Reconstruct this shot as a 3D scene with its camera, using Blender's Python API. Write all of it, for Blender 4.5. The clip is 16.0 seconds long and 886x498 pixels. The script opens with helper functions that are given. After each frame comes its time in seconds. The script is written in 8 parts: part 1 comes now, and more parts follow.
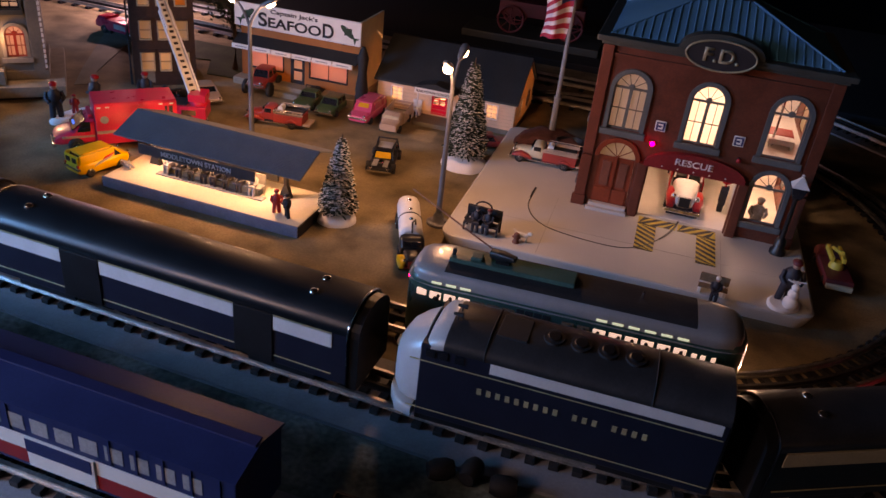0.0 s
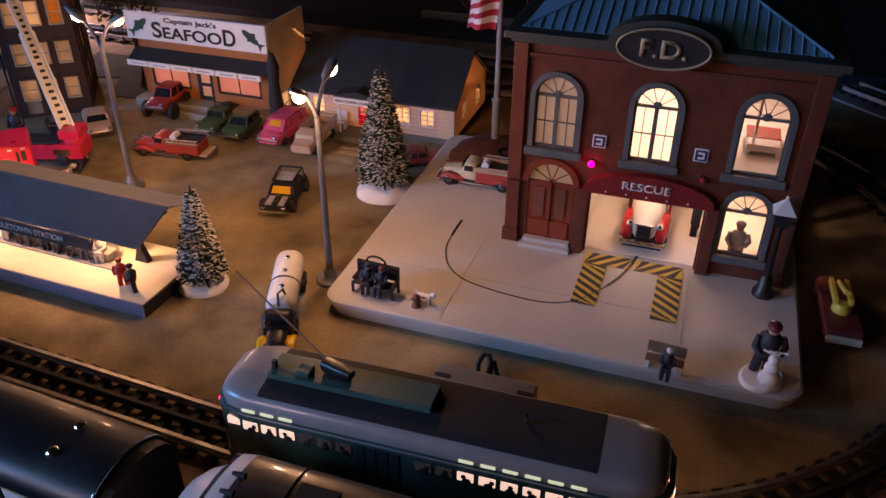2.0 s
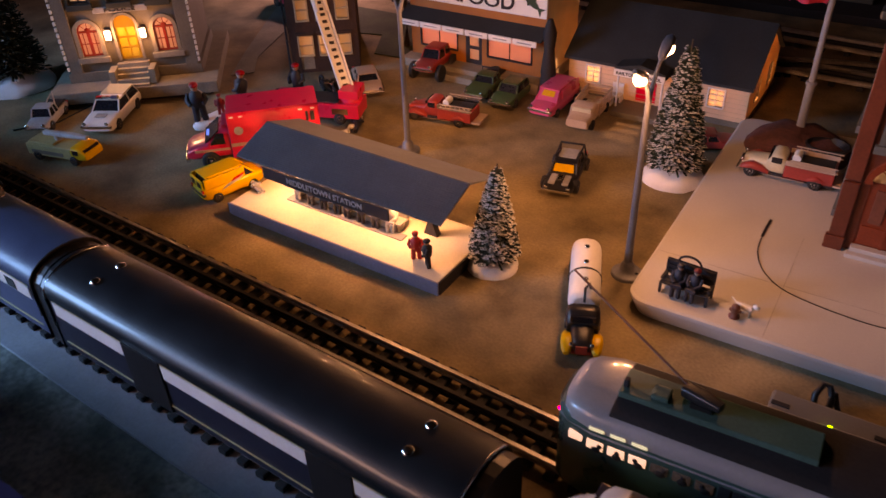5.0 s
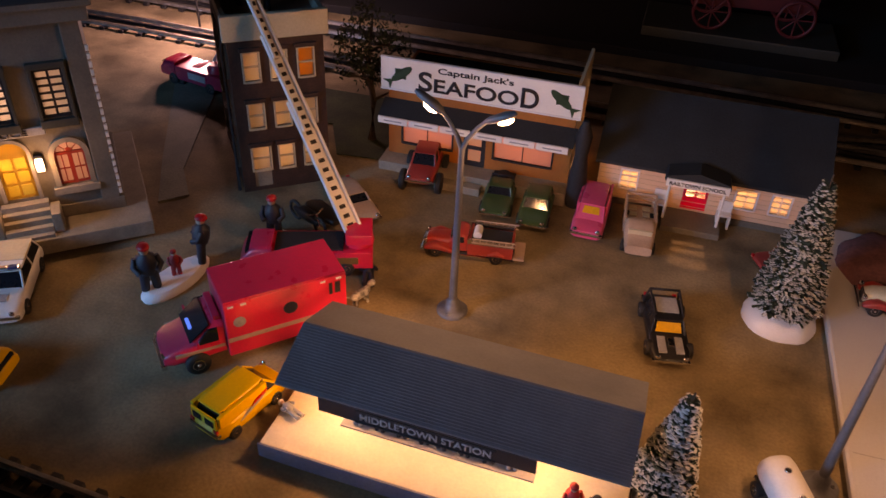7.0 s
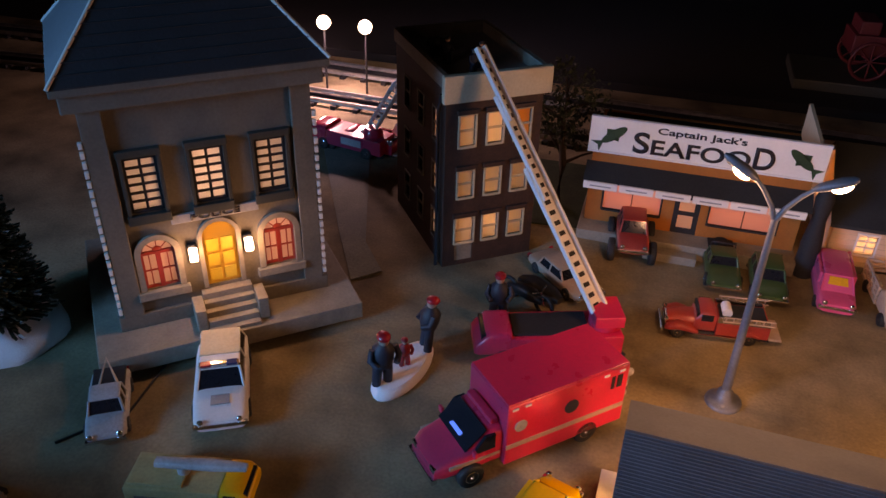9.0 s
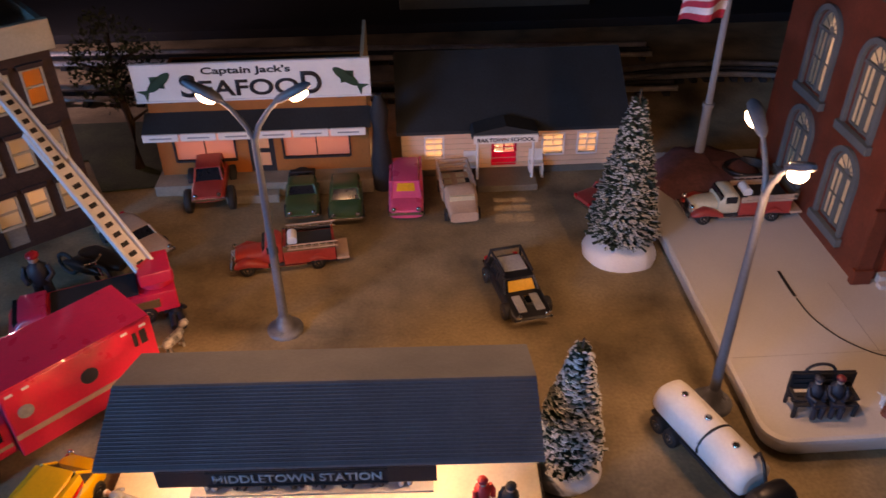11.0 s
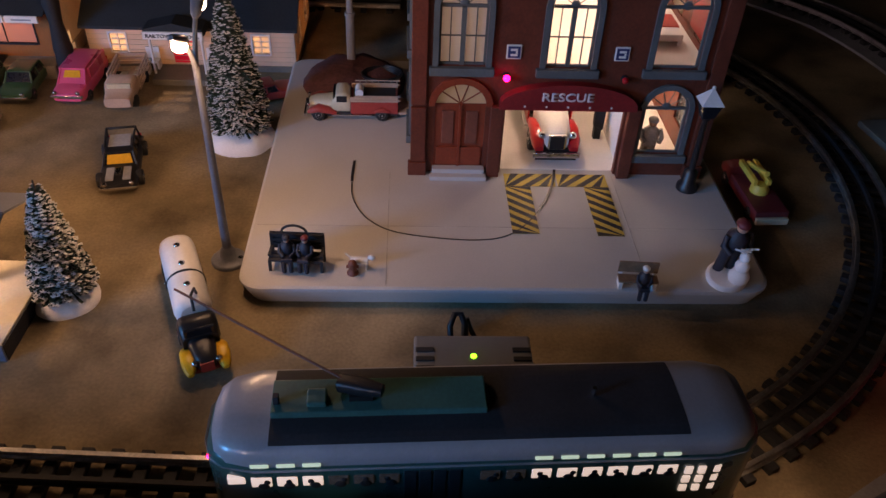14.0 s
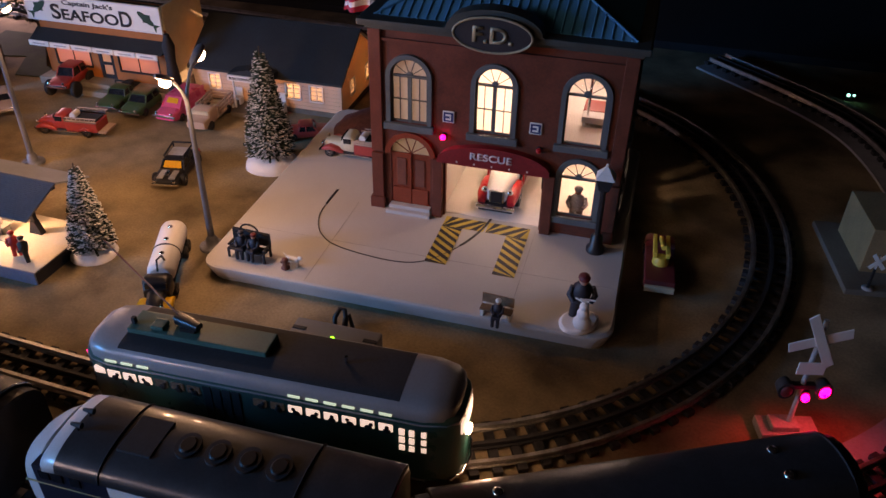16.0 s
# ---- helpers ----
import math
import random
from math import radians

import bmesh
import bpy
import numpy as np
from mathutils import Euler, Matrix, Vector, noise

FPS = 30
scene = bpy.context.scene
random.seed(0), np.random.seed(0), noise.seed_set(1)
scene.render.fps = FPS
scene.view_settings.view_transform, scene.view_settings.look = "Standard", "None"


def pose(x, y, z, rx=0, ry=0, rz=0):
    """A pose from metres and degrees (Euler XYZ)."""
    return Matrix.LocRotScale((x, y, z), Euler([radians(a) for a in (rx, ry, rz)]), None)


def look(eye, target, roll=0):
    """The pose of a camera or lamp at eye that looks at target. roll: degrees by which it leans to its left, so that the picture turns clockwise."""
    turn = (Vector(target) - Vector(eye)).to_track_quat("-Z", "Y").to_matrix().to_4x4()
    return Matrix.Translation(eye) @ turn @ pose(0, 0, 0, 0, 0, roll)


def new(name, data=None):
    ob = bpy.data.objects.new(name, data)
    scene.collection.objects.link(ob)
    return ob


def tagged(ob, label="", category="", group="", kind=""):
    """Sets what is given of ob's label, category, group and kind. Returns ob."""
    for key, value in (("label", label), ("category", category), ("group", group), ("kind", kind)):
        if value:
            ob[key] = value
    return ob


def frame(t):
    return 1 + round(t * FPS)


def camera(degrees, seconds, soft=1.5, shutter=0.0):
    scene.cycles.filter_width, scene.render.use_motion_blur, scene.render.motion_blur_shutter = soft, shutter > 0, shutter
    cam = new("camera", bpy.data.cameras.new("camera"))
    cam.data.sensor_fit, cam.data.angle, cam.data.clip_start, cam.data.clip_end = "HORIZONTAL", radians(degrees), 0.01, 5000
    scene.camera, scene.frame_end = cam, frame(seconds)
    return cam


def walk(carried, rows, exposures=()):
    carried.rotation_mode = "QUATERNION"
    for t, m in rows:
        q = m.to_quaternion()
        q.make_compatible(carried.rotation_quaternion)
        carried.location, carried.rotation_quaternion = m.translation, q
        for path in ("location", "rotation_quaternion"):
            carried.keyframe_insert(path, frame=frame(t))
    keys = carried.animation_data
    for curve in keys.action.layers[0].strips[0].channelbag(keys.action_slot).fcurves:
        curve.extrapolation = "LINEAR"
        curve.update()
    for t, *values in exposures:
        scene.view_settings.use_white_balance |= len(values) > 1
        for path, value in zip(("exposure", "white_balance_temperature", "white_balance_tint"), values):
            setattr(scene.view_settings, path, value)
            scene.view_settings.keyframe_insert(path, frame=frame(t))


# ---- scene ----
cam = camera(58.5, 16.0, shutter=0.12)
PATH = [
    (0, (0.169, -0.684, 0.398), (-0.243, 1.006, -0.59), 6.6),
    (0.5, (0.2, -0.669, 0.427), (-0.173, 1.037, -0.549), 6.2),
    (1, (0.251, -0.569, 0.419), (-0.226, 1.108, -0.561), 3.2),
    (1.5, (0.269, -0.498, 0.405), (-0.291, 1.146, -0.587), 1.8),
    (2, (0.253, -0.458, 0.392), (-0.282, 1.143, -0.68), 0.4),
    (2.5, (0.246, -0.454, 0.379), (-0.278, 1.125, -0.731), -0.3),
    (3, (0.291, -0.54, 0.35), (-0.41, 0.9, -0.848), 1.2),
    (3.5, (0.311, -0.602, 0.401), (-0.608, 0.723, -0.782), -2.8),
    (4, (0.355, -0.657, 0.416), (-0.59, 0.687, -0.724), -2.3),
    (4.5, (0.285, -0.593, 0.405), (-0.62, 0.781, -0.732), -1.8),
    (5, (0.132, -0.457, 0.392), (-0.752, 0.912, -0.768), -2.3),
    (5.2, (0.085, -0.432, 0.395), (-0.77, 0.946, -0.776), -2.4),
    (7.3, (-0.233, -0.326, 0.417), (-0.631, 1.249, -0.75), 3.1),
    (7.5, (-0.276, -0.323, 0.408), (-0.712, 1.264, -0.728), 2.3),
    (8, (-0.345, -0.316, 0.392), (-0.797, 1.284, -0.72), 1.5),
    (8.2, (-0.375, -0.316, 0.395), (-0.828, 1.288, -0.712), 1.5),
    (10.3, (-0.307, -0.3, 0.356), (-0.65, 1.383, -0.669), -1.0),
    (10.5, (-0.28, -0.294, 0.355), (-0.473, 1.397, -0.696), -0.5),
    (11, (-0.201, -0.289, 0.362), (-0.116, 1.346, -0.786), -0.8),
    (11.5, (-0.14, -0.291, 0.359), (0.107, 1.3, -0.828), -0.6),
    (12, (-0.069, -0.298, 0.346), (0.26, 1.268, -0.853), 0.0),
    (12.5, (-0.007, -0.292, 0.343), (0.33, 1.259, -0.875), -0.1),
    (13, (0.057, -0.296, 0.332), (0.301, 1.266, -0.894), 2.4),
    (13.5, (0.08, -0.341, 0.338), (0.269, 1.204, -0.917), 3.5),
    (14, (0.108, -0.394, 0.372), (0.204, 1.156, -0.889), 2.8),
    (14.5, (0.142, -0.426, 0.387), (0.147, 1.146, -0.849), 2.6),
    (15, (0.22, -0.449, 0.411), (-0.002, 1.128, -0.799), 1.7),
    (15.5, (0.302, -0.48, 0.414), (-0.063, 1.094, -0.765), 2.3),
    (16, (0.351, -0.494, 0.434), (-0.067, 1.092, -0.71), 1.2),
]
walk(cam, [(t, look(eye, target, roll)) for t, eye, target, roll in PATH], [(0.0, 0.1, 10300, 48), (0.6, 0.15, 9700, 47), (1.5, 0.15, 9400, 47), (3.0, 0.1, 9300, 47), (4.0, 0.1, 13000, 52), (4.6, 0.25, 15000, 62), (5.2, 0.15, 15000, 60), (7.4, -0.15, 11000, 46), (8.2, -0.1, 10500, 46), (10.5, -0.03, 9600, 43), (12.0, -0.3, 7600, 34), (14.0, -0.1, 7700, 32), (16.0, 0.2, 8500, 38)])

# ---- exposure, world and light ----
scene.view_settings.exposure = 0.0
world = bpy.data.worlds.new("world")
scene.world = world
world.use_nodes = True
bg = world.node_tree.nodes["Background"]
bg.inputs[0].default_value = (0.82, 0.75, 0.70, 1)
bg.inputs[1].default_value = 0.0025


def lamp(name, kind, at, power, colour, size=0.004, target=None, spread=None):
    data = bpy.data.lights.new(name, kind)
    data.energy, data.color = power, colour
    if kind == "AREA":
        data.size = size
    else:
        data.shadow_soft_size = size
    if spread:
        data.spot_size, data.spot_blend = radians(spread), 0.6
    ob = new(name, data)
    ob.matrix_world = look(at, target) if target else Matrix.Translation(at)
    return ob


WARM, BULB, PINK = (1.0, 0.50, 0.18), (1.0, 0.69, 0.44), (1.0, 0.58, 0.44)
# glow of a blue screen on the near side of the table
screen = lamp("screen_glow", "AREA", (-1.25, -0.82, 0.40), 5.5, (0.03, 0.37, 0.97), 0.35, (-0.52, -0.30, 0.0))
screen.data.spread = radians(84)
# dim room lamp behind the near side of the table
lamp("room_lamp", "AREA", (-0.95, -1.55, 0.75), 0.36, (0.95, 0.88, 0.90), 0.4, (-0.06, -0.20, 0)).data.spread = radians(44)


# ---- materials ----
def mat(name, col, rough=0.5, metal=0.0, var=0.18, scale=45.0, fine=500.0, bump=0.15, emit=None, power=0.0, col2=None, coat=0.0, random_tint=0.0):
    m = bpy.data.materials.new(name)
    m.use_nodes = True
    nt = m.node_tree
    b = nt.nodes["Principled BSDF"]
    b.inputs["Metallic"].default_value = metal
    b.inputs["Coat Weight"].default_value = coat
    co = nt.nodes.new("ShaderNodeTexCoord")
    n1, n2 = nt.nodes.new("ShaderNodeTexNoise"), nt.nodes.new("ShaderNodeTexNoise")
    for n, s in ((n1, scale), (n2, fine)):
        n.inputs["Scale"].default_value, n.inputs["Detail"].default_value = s, 6
        nt.links.new(co.outputs["Object"], n.inputs["Vector"])
    ramp = nt.nodes.new("ShaderNodeValToRGB")
    ramp.color_ramp.elements[0].position, ramp.color_ramp.elements[1].position = 0.32, 0.68
    lo = [max(0.0, c * (1 - var)) for c in col]
    hi = list(col2) if col2 else [min(1.0, c * (1 + var)) for c in col]
    ramp.color_ramp.elements[0].color, ramp.color_ramp.elements[1].color = (*lo, 1), (*hi, 1)
    nt.links.new(n1.outputs["Fac"], ramp.inputs["Fac"])
    mix = nt.nodes.new("ShaderNodeMix")
    mix.data_type, mix.blend_type = "RGBA", "MULTIPLY"
    mix.inputs["Factor"].default_value = min(1.0, var * 2.2)
    grey = nt.nodes.new("ShaderNodeMapRange")
    grey.inputs["From Min"].default_value, grey.inputs["From Max"].default_value = 0.3, 0.7
    grey.inputs["To Min"].default_value, grey.inputs["To Max"].default_value = 0.6, 1.25
    nt.links.new(n2.outputs["Fac"], grey.inputs["Value"])
    nt.links.new(ramp.outputs["Color"], mix.inputs["A"])
    nt.links.new(grey.outputs["Result"], mix.inputs["B"])
    out = mix.outputs["Result"]
    if random_tint:
        info, hsv, mr = nt.nodes.new("ShaderNodeObjectInfo"), nt.nodes.new("ShaderNodeHueSaturation"), nt.nodes.new("ShaderNodeMapRange")
        mr.inputs["To Min"].default_value, mr.inputs["To Max"].default_value = 1 - random_tint, 1 + random_tint
        nt.links.new(info.outputs["Random"], mr.inputs["Value"])
        nt.links.new(mr.outputs["Result"], hsv.inputs["Value"])
        nt.links.new(out, hsv.inputs["Color"])
        out = hsv.outputs["Color"]
    nt.links.new(out, b.inputs["Base Color"])
    rr = nt.nodes.new("ShaderNodeMapRange")
    rr.inputs["To Min"].default_value, rr.inputs["To Max"].default_value = max(0.02, rough - 0.1), min(1.0, rough + 0.1)
    nt.links.new(n1.outputs["Fac"], rr.inputs["Value"])
    nt.links.new(rr.outputs["Result"], b.inputs["Roughness"])
    if bump:
        bu = nt.nodes.new("ShaderNodeBump")
        bu.inputs["Strength"].default_value, bu.inputs["Distance"].default_value = bump, 0.0006
        nt.links.new(n2.outputs["Fac"], bu.inputs["Height"])
        nt.links.new(bu.outputs["Normal"], b.inputs["Normal"])
    if emit:
        b.inputs["Emission Color"].default_value = (*emit, 1)
        b.inputs["Emission Strength"].default_value = power
    return m


def glass(name, tint=(1, 1, 1), rough=0.03):
    m = bpy.data.materials.new(name)
    m.use_nodes = True
    b = m.node_tree.nodes["Principled BSDF"]
    b.inputs["Base Color"].default_value = (*tint, 1)
    b.inputs["Transmission Weight"].default_value, b.inputs["Roughness"].default_value, b.inputs["IOR"].default_value = 1.0, rough, 1.15
    return m


def lit_pane(name, col):
    """Frosted plastic that lets the light of the bulb behind it through."""
    m = bpy.data.materials.new(name)
    m.use_nodes = True
    nt = m.node_tree
    tr, di, mx = nt.nodes.new("ShaderNodeBsdfTranslucent"), nt.nodes.new("ShaderNodeBsdfDiffuse"), nt.nodes.new("ShaderNodeMixShader")
    tr.inputs[0].default_value, di.inputs[0].default_value = (*col, 1), (*[c * 0.6 for c in col], 1)
    mx.inputs[0].default_value = 0.25
    nt.links.new(tr.outputs[0], mx.inputs[1])
    nt.links.new(di.outputs[0], mx.inputs[2])
    nt.links.new(mx.outputs[0], nt.nodes["Material Output"].inputs["Surface"])
    return m



def let_through(m, col, share):
    """Thin plastic: a share of the light behind it shines through."""
    nt = m.node_tree
    tr, mx = nt.nodes.new("ShaderNodeBsdfTranslucent"), nt.nodes.new("ShaderNodeMixShader")
    tr.inputs[0].default_value, mx.inputs[0].default_value = (*col, 1), share
    nt.links.new(nt.nodes["Principled BSDF"].outputs[0], mx.inputs[1])
    nt.links.new(tr.outputs[0], mx.inputs[2])
    nt.links.new(mx.outputs[0], nt.nodes["Material Output"].inputs["Surface"])


M = {}
M["ground"] = mat("tan_felt", (0.135, 0.098, 0.051), 0.92, var=0.20, scale=15, fine=420, bump=0.5, col2=(0.38, 0.285, 0.165))
M["greymat"] = mat("grey_mat", (0.11, 0.17, 0.13), 0.95, var=0.46, scale=20, fine=220, bump=1.0, col2=(0.32, 0.40, 0.36))
M["roadbed"] = mat("grey_roadbed", (0.30, 0.31, 0.33), 0.85, var=0.1, bump=0.4)
M["cloth"] = mat("teal_cloth", (0.01, 0.16, 0.15), 0.9, var=0.2, scale=8, fine=900, bump=0.4)
# near black colour stands in for the darkness round the table
M["dark"] = mat("unlit_room_black", (0.012, 0.011, 0.012), 0.9, var=0.3, scale=4)
M["slab"] = mat("cream_slab", (0.52, 0.495, 0.465), 0.55, var=0.05, scale=18, fine=700, bump=0.1)
M["brick"] = mat("red_brick_plastic", (0.15, 0.032, 0.016), 0.5, var=0.2, scale=60, bump=0.1)
M["trimgrey"] = mat("grey_green_trim", (0.10, 0.115, 0.115), 0.5, var=0.12)
M["cornice"] = mat("dark_olive_cornice", (0.045, 0.05, 0.042), 0.55, var=0.15)
M["blueroof"] = mat("blue_roof", (0.045, 0.29, 0.42), 0.45, var=0.1, scale=30)
M["reddoor"] = mat("red_brown_door", (0.28, 0.045, 0.018), 0.4)
M["awning"] = mat("dark_red_awning", (0.26, 0.016, 0.018), 0.4)
M["white"] = mat("white_plastic", (0.74, 0.72, 0.69), 0.45, var=0.06)
M["inner"] = mat("white_inner_wall", (0.78, 0.74, 0.68), 0.6, var=0.04)
M["cream"] = mat("cream_plastic", (0.55, 0.48, 0.33), 0.5, var=0.1)
M["black"] = mat("black_plastic", (0.012, 0.012, 0.013), 0.4, var=0.2)
M["matteblack"] = mat("matte_black", (0.016, 0.016, 0.018), 0.75, var=0.3)
M["rubber"] = mat("black_rubber", (0.014, 0.014, 0.014), 0.7, var=0.2)
M["chrome"] = mat("chrome", (0.75, 0.75, 0.76), 0.18, 1.0, var=0.05, bump=0)
M["steel"] = mat("rail_steel", (0.58, 0.56, 0.53), 0.45, 1.0, var=0.2, scale=90)
M["yellow"] = mat("yellow_paint", (0.75, 0.42, 0.02), 0.35, var=0.06)
M["ochre"] = mat("dull_ochre_paint", (0.42, 0.33, 0.15), 0.5, var=0.15)
M["stripe"] = mat("hazard_yellow", (0.62, 0.43, 0.06), 0.5, var=0.1)
M["red"] = mat("red_paint", (0.55, 0.016, 0.02), 0.28, var=0.06, coat=0.4)
M["magred"] = mat("crimson_red", (0.78, 0.03, 0.075), 0.3, var=0.06, coat=0.4)
M["dullred"] = mat("worn_red_paint", (0.40, 0.045, 0.035), 0.4, var=0.12, coat=0.2)
M["darkred"] = mat("dark_red_paint", (0.16, 0.02, 0.022), 0.5, var=0.15)
M["pink"] = mat("pink_paint", (0.72, 0.09, 0.20), 0.3, var=0.06, coat=0.4)
M["tan"] = mat("tan_pink_paint", (0.48, 0.33, 0.24), 0.5, var=0.1)
M["green"] = mat("dark_green_paint", (0.035, 0.085, 0.03), 0.35, var=0.12, coat=0.3)
# white RESCUE letters with the pinkish shade mixed into their colour
M["rescuepaint"] = mat("pink_shade_letters", (0.78, 0.64, 0.62), 0.6)
M["dimgold"] = mat("darker_gold", (0.40, 0.34, 0.22), 0.45, 0.3)
M["schooldoor"] = mat("red_door_plastic", (0.72, 0.018, 0.06), 0.35, var=0.06)
let_through(M["schooldoor"], (0.9, 0.05, 0.10), 0.3)
M["housetan"] = mat("tan_house_wall", (0.34, 0.20, 0.09), 0.7, var=0.15)
M["orange"] = mat("orange_wall", (0.42, 0.13, 0.025), 0.6, var=0.1)
M["stone"] = mat("tan_stone", (0.27, 0.23, 0.175), 0.75, var=0.14, scale=80, bump=0.4)
M["stonegrey"] = mat("olive_grey_wall", (0.16, 0.14, 0.11), 0.75, var=0.14, bump=0.3)
M["schoolwall"] = mat("cream_clapboard", (0.62, 0.53, 0.40), 0.6, var=0.05)
let_through(M["schoolwall"], (0.78, 0.55, 0.35), 0.28)
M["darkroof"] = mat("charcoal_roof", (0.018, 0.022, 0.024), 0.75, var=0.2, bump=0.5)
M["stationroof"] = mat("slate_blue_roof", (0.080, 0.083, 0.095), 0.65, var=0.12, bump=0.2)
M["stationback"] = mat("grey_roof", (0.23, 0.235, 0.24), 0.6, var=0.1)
M["platform"] = mat("pale_concrete", (0.66, 0.60, 0.48), 0.7, var=0.07)
M["platedge"] = mat("blue_grey_edge", (0.17, 0.19, 0.26), 0.6, var=0.12)
M["snow"] = mat("snow", (0.82, 0.80, 0.79), 0.8, var=0.05, bump=0.7, fine=900)
M["needle"] = mat("pine_needles", (0.02, 0.042, 0.028), 0.8, var=0.3)
M["frost"] = mat("frosted_tips", (0.62, 0.62, 0.6), 0.8, var=0.1)
M["bark"] = mat("bark", (0.06, 0.04, 0.025), 0.9, var=0.3)
M["foliage"] = mat("dark_foliage", (0.03, 0.045, 0.025), 0.85, var=0.35)
M["lamppole"] = mat("grey_lamp_pole", (0.15, 0.155, 0.17), 0.45, 0.2, var=0.15)
M["bulb"] = mat("lit_bulb", (1, 0.9, 0.7), 0.5, var=0, bump=0, emit=(1, 0.72, 0.38), power=55)
M["bulbwhite"] = mat("lit_white_bulb", (1, 0.95, 0.85), 0.5, var=0, bump=0, emit=(1, 0.85, 0.62), power=16)
M["redlit"] = mat("lit_red_beacon", (0.8, 0.02, 0.05), 0.3, var=0, bump=0, emit=(1, 0.01, 0.12), power=14)
M["greenled"] = mat("green_led", (0.1, 0.8, 0.05), 0.3, var=0, bump=0, emit=(0.12, 1, 0.02), power=9)
M["cyanled"] = mat("cyan_led", (0.1, 0.8, 0.7), 0.3, var=0, bump=0, emit=(0.15, 0.9, 0.75), power=4)
# glows to imitate a blue reflection on the ambulance windscreen
M["blueglint"] = mat("glowing_blue_reflection", (0.05, 0.25, 0.9), 0.25, var=0, bump=0, emit=(0.02, 0.2, 1), power=1.2)
M["clear"] = glass("clear_pane")
M["carglass"] = mat("dark_car_glass", (0.012, 0.014, 0.018), 0.08, var=0.1, bump=0)
M["amberglass"] = mat("amber_glass", (0.75, 0.36, 0.03), 0.15, var=0.1, bump=0)
M["pane"] = lit_pane("frosted_pane", (0.95, 0.85, 0.68))
M["panepale"] = lit_pane("pale_frosted_pane", (0.95, 0.88, 0.80))
M["panepink"] = lit_pane("frosted_pink_pane", (0.95, 0.72, 0.62))
M["paneorange"] = lit_pane("amber_pane", (0.95, 0.55, 0.22))
M["panegold"] = lit_pane("gold_pane", (0.95, 0.66, 0.22))
M["cargreen"] = mat("streetcar_green", (0.012, 0.085, 0.075), 0.3, var=0.1, coat=0.3)
M["cargrey"] = mat("silver_grey_paint", (0.28, 0.275, 0.28), 0.33, var=0.06, coat=0.3)
M["cardeck"] = mat("teal_roof_deck", (0.02, 0.11, 0.095), 0.45, var=0.15)
M["carblue"] = mat("blue_car_roof", (0.016, 0.065, 0.13), 0.45, var=0.1)
M["locoblue"] = mat("dark_blue_roof", (0.006, 0.010, 0.013), 0.42, var=0.15, coat=0.15)
M["locograph"] = mat("graphite_roof", (0.06, 0.06, 0.063), 0.36, 0.35, var=0.15, coat=0.25)
M["slabline"] = mat("slab_joint", (0.42, 0.40, 0.37), 0.7)
M["locogrey"] = mat("warm_grey_band", (0.68, 0.65, 0.62), 0.35, var=0.06)
M["locosilver"] = mat("pale_silver_nose", (0.52, 0.51, 0.50), 0.34, var=0.06, coat=0.3)
M["loconavy"] = mat("navy_side", (0.012, 0.016, 0.03), 0.35, var=0.1)
M["gold"] = mat("gold_lettering", (0.55, 0.45, 0.24), 0.4, 0.3)
M["navy"] = mat("navy_boxcar", (0.012, 0.03, 0.11), 0.4, var=0.1)
M["boxred"] = mat("boxcar_red", (0.42, 0.02, 0.022), 0.45, var=0.08)
M["wood"] = mat("brown_wood", (0.22, 0.13, 0.075), 0.6, var=0.2, scale=200)
M["bronze"] = mat("rust_brown", (0.20, 0.055, 0.03), 0.6)
M["skin"] = mat("painted_tan", (0.5, 0.28, 0.2), 0.6)
M["fignavy"] = mat("figure_navy_coat", (0.02, 0.023, 0.035), 0.6)
M["figred"] = mat("figure_red_coat", (0.5, 0.03, 0.03), 0.6)
M["figgrey"] = mat("figure_grey", (0.34, 0.34, 0.34), 0.6)
M["signwhite"] = mat("sign_white", (0.80, 0.77, 0.71), 0.6, var=0.03)
M["signblack"] = mat("sign_black_ink", (0.02, 0.016, 0.018), 0.6)
M["fishgreen"] = mat("fish_green", (0.015, 0.055, 0.022), 0.6)
M["flagred"] = mat("flag_red", (0.5, 0.03, 0.06), 0.8)
M["flagwhite"] = mat("flag_white", (0.72, 0.66, 0.66), 0.8)
M["flagblue"] = mat("flag_blue", (0.03, 0.04, 0.13), 0.8)
M["bush"] = mat("maroon_moss", (0.13, 0.05, 0.05), 0.9, var=0.3, bump=1.0, fine=300)
M["grass"] = mat("dark_green_turf", (0.04, 0.06, 0.028), 0.95, var=0.35, scale=40, bump=1.0, fine=500)
M["transformer"] = mat("grey_plastic", (0.17, 0.17, 0.165), 0.5, var=0.06)
M["pathgrey"] = mat("grey_green_path", (0.19, 0.19, 0.15), 0.85, var=0.25, scale=30, bump=0.5)


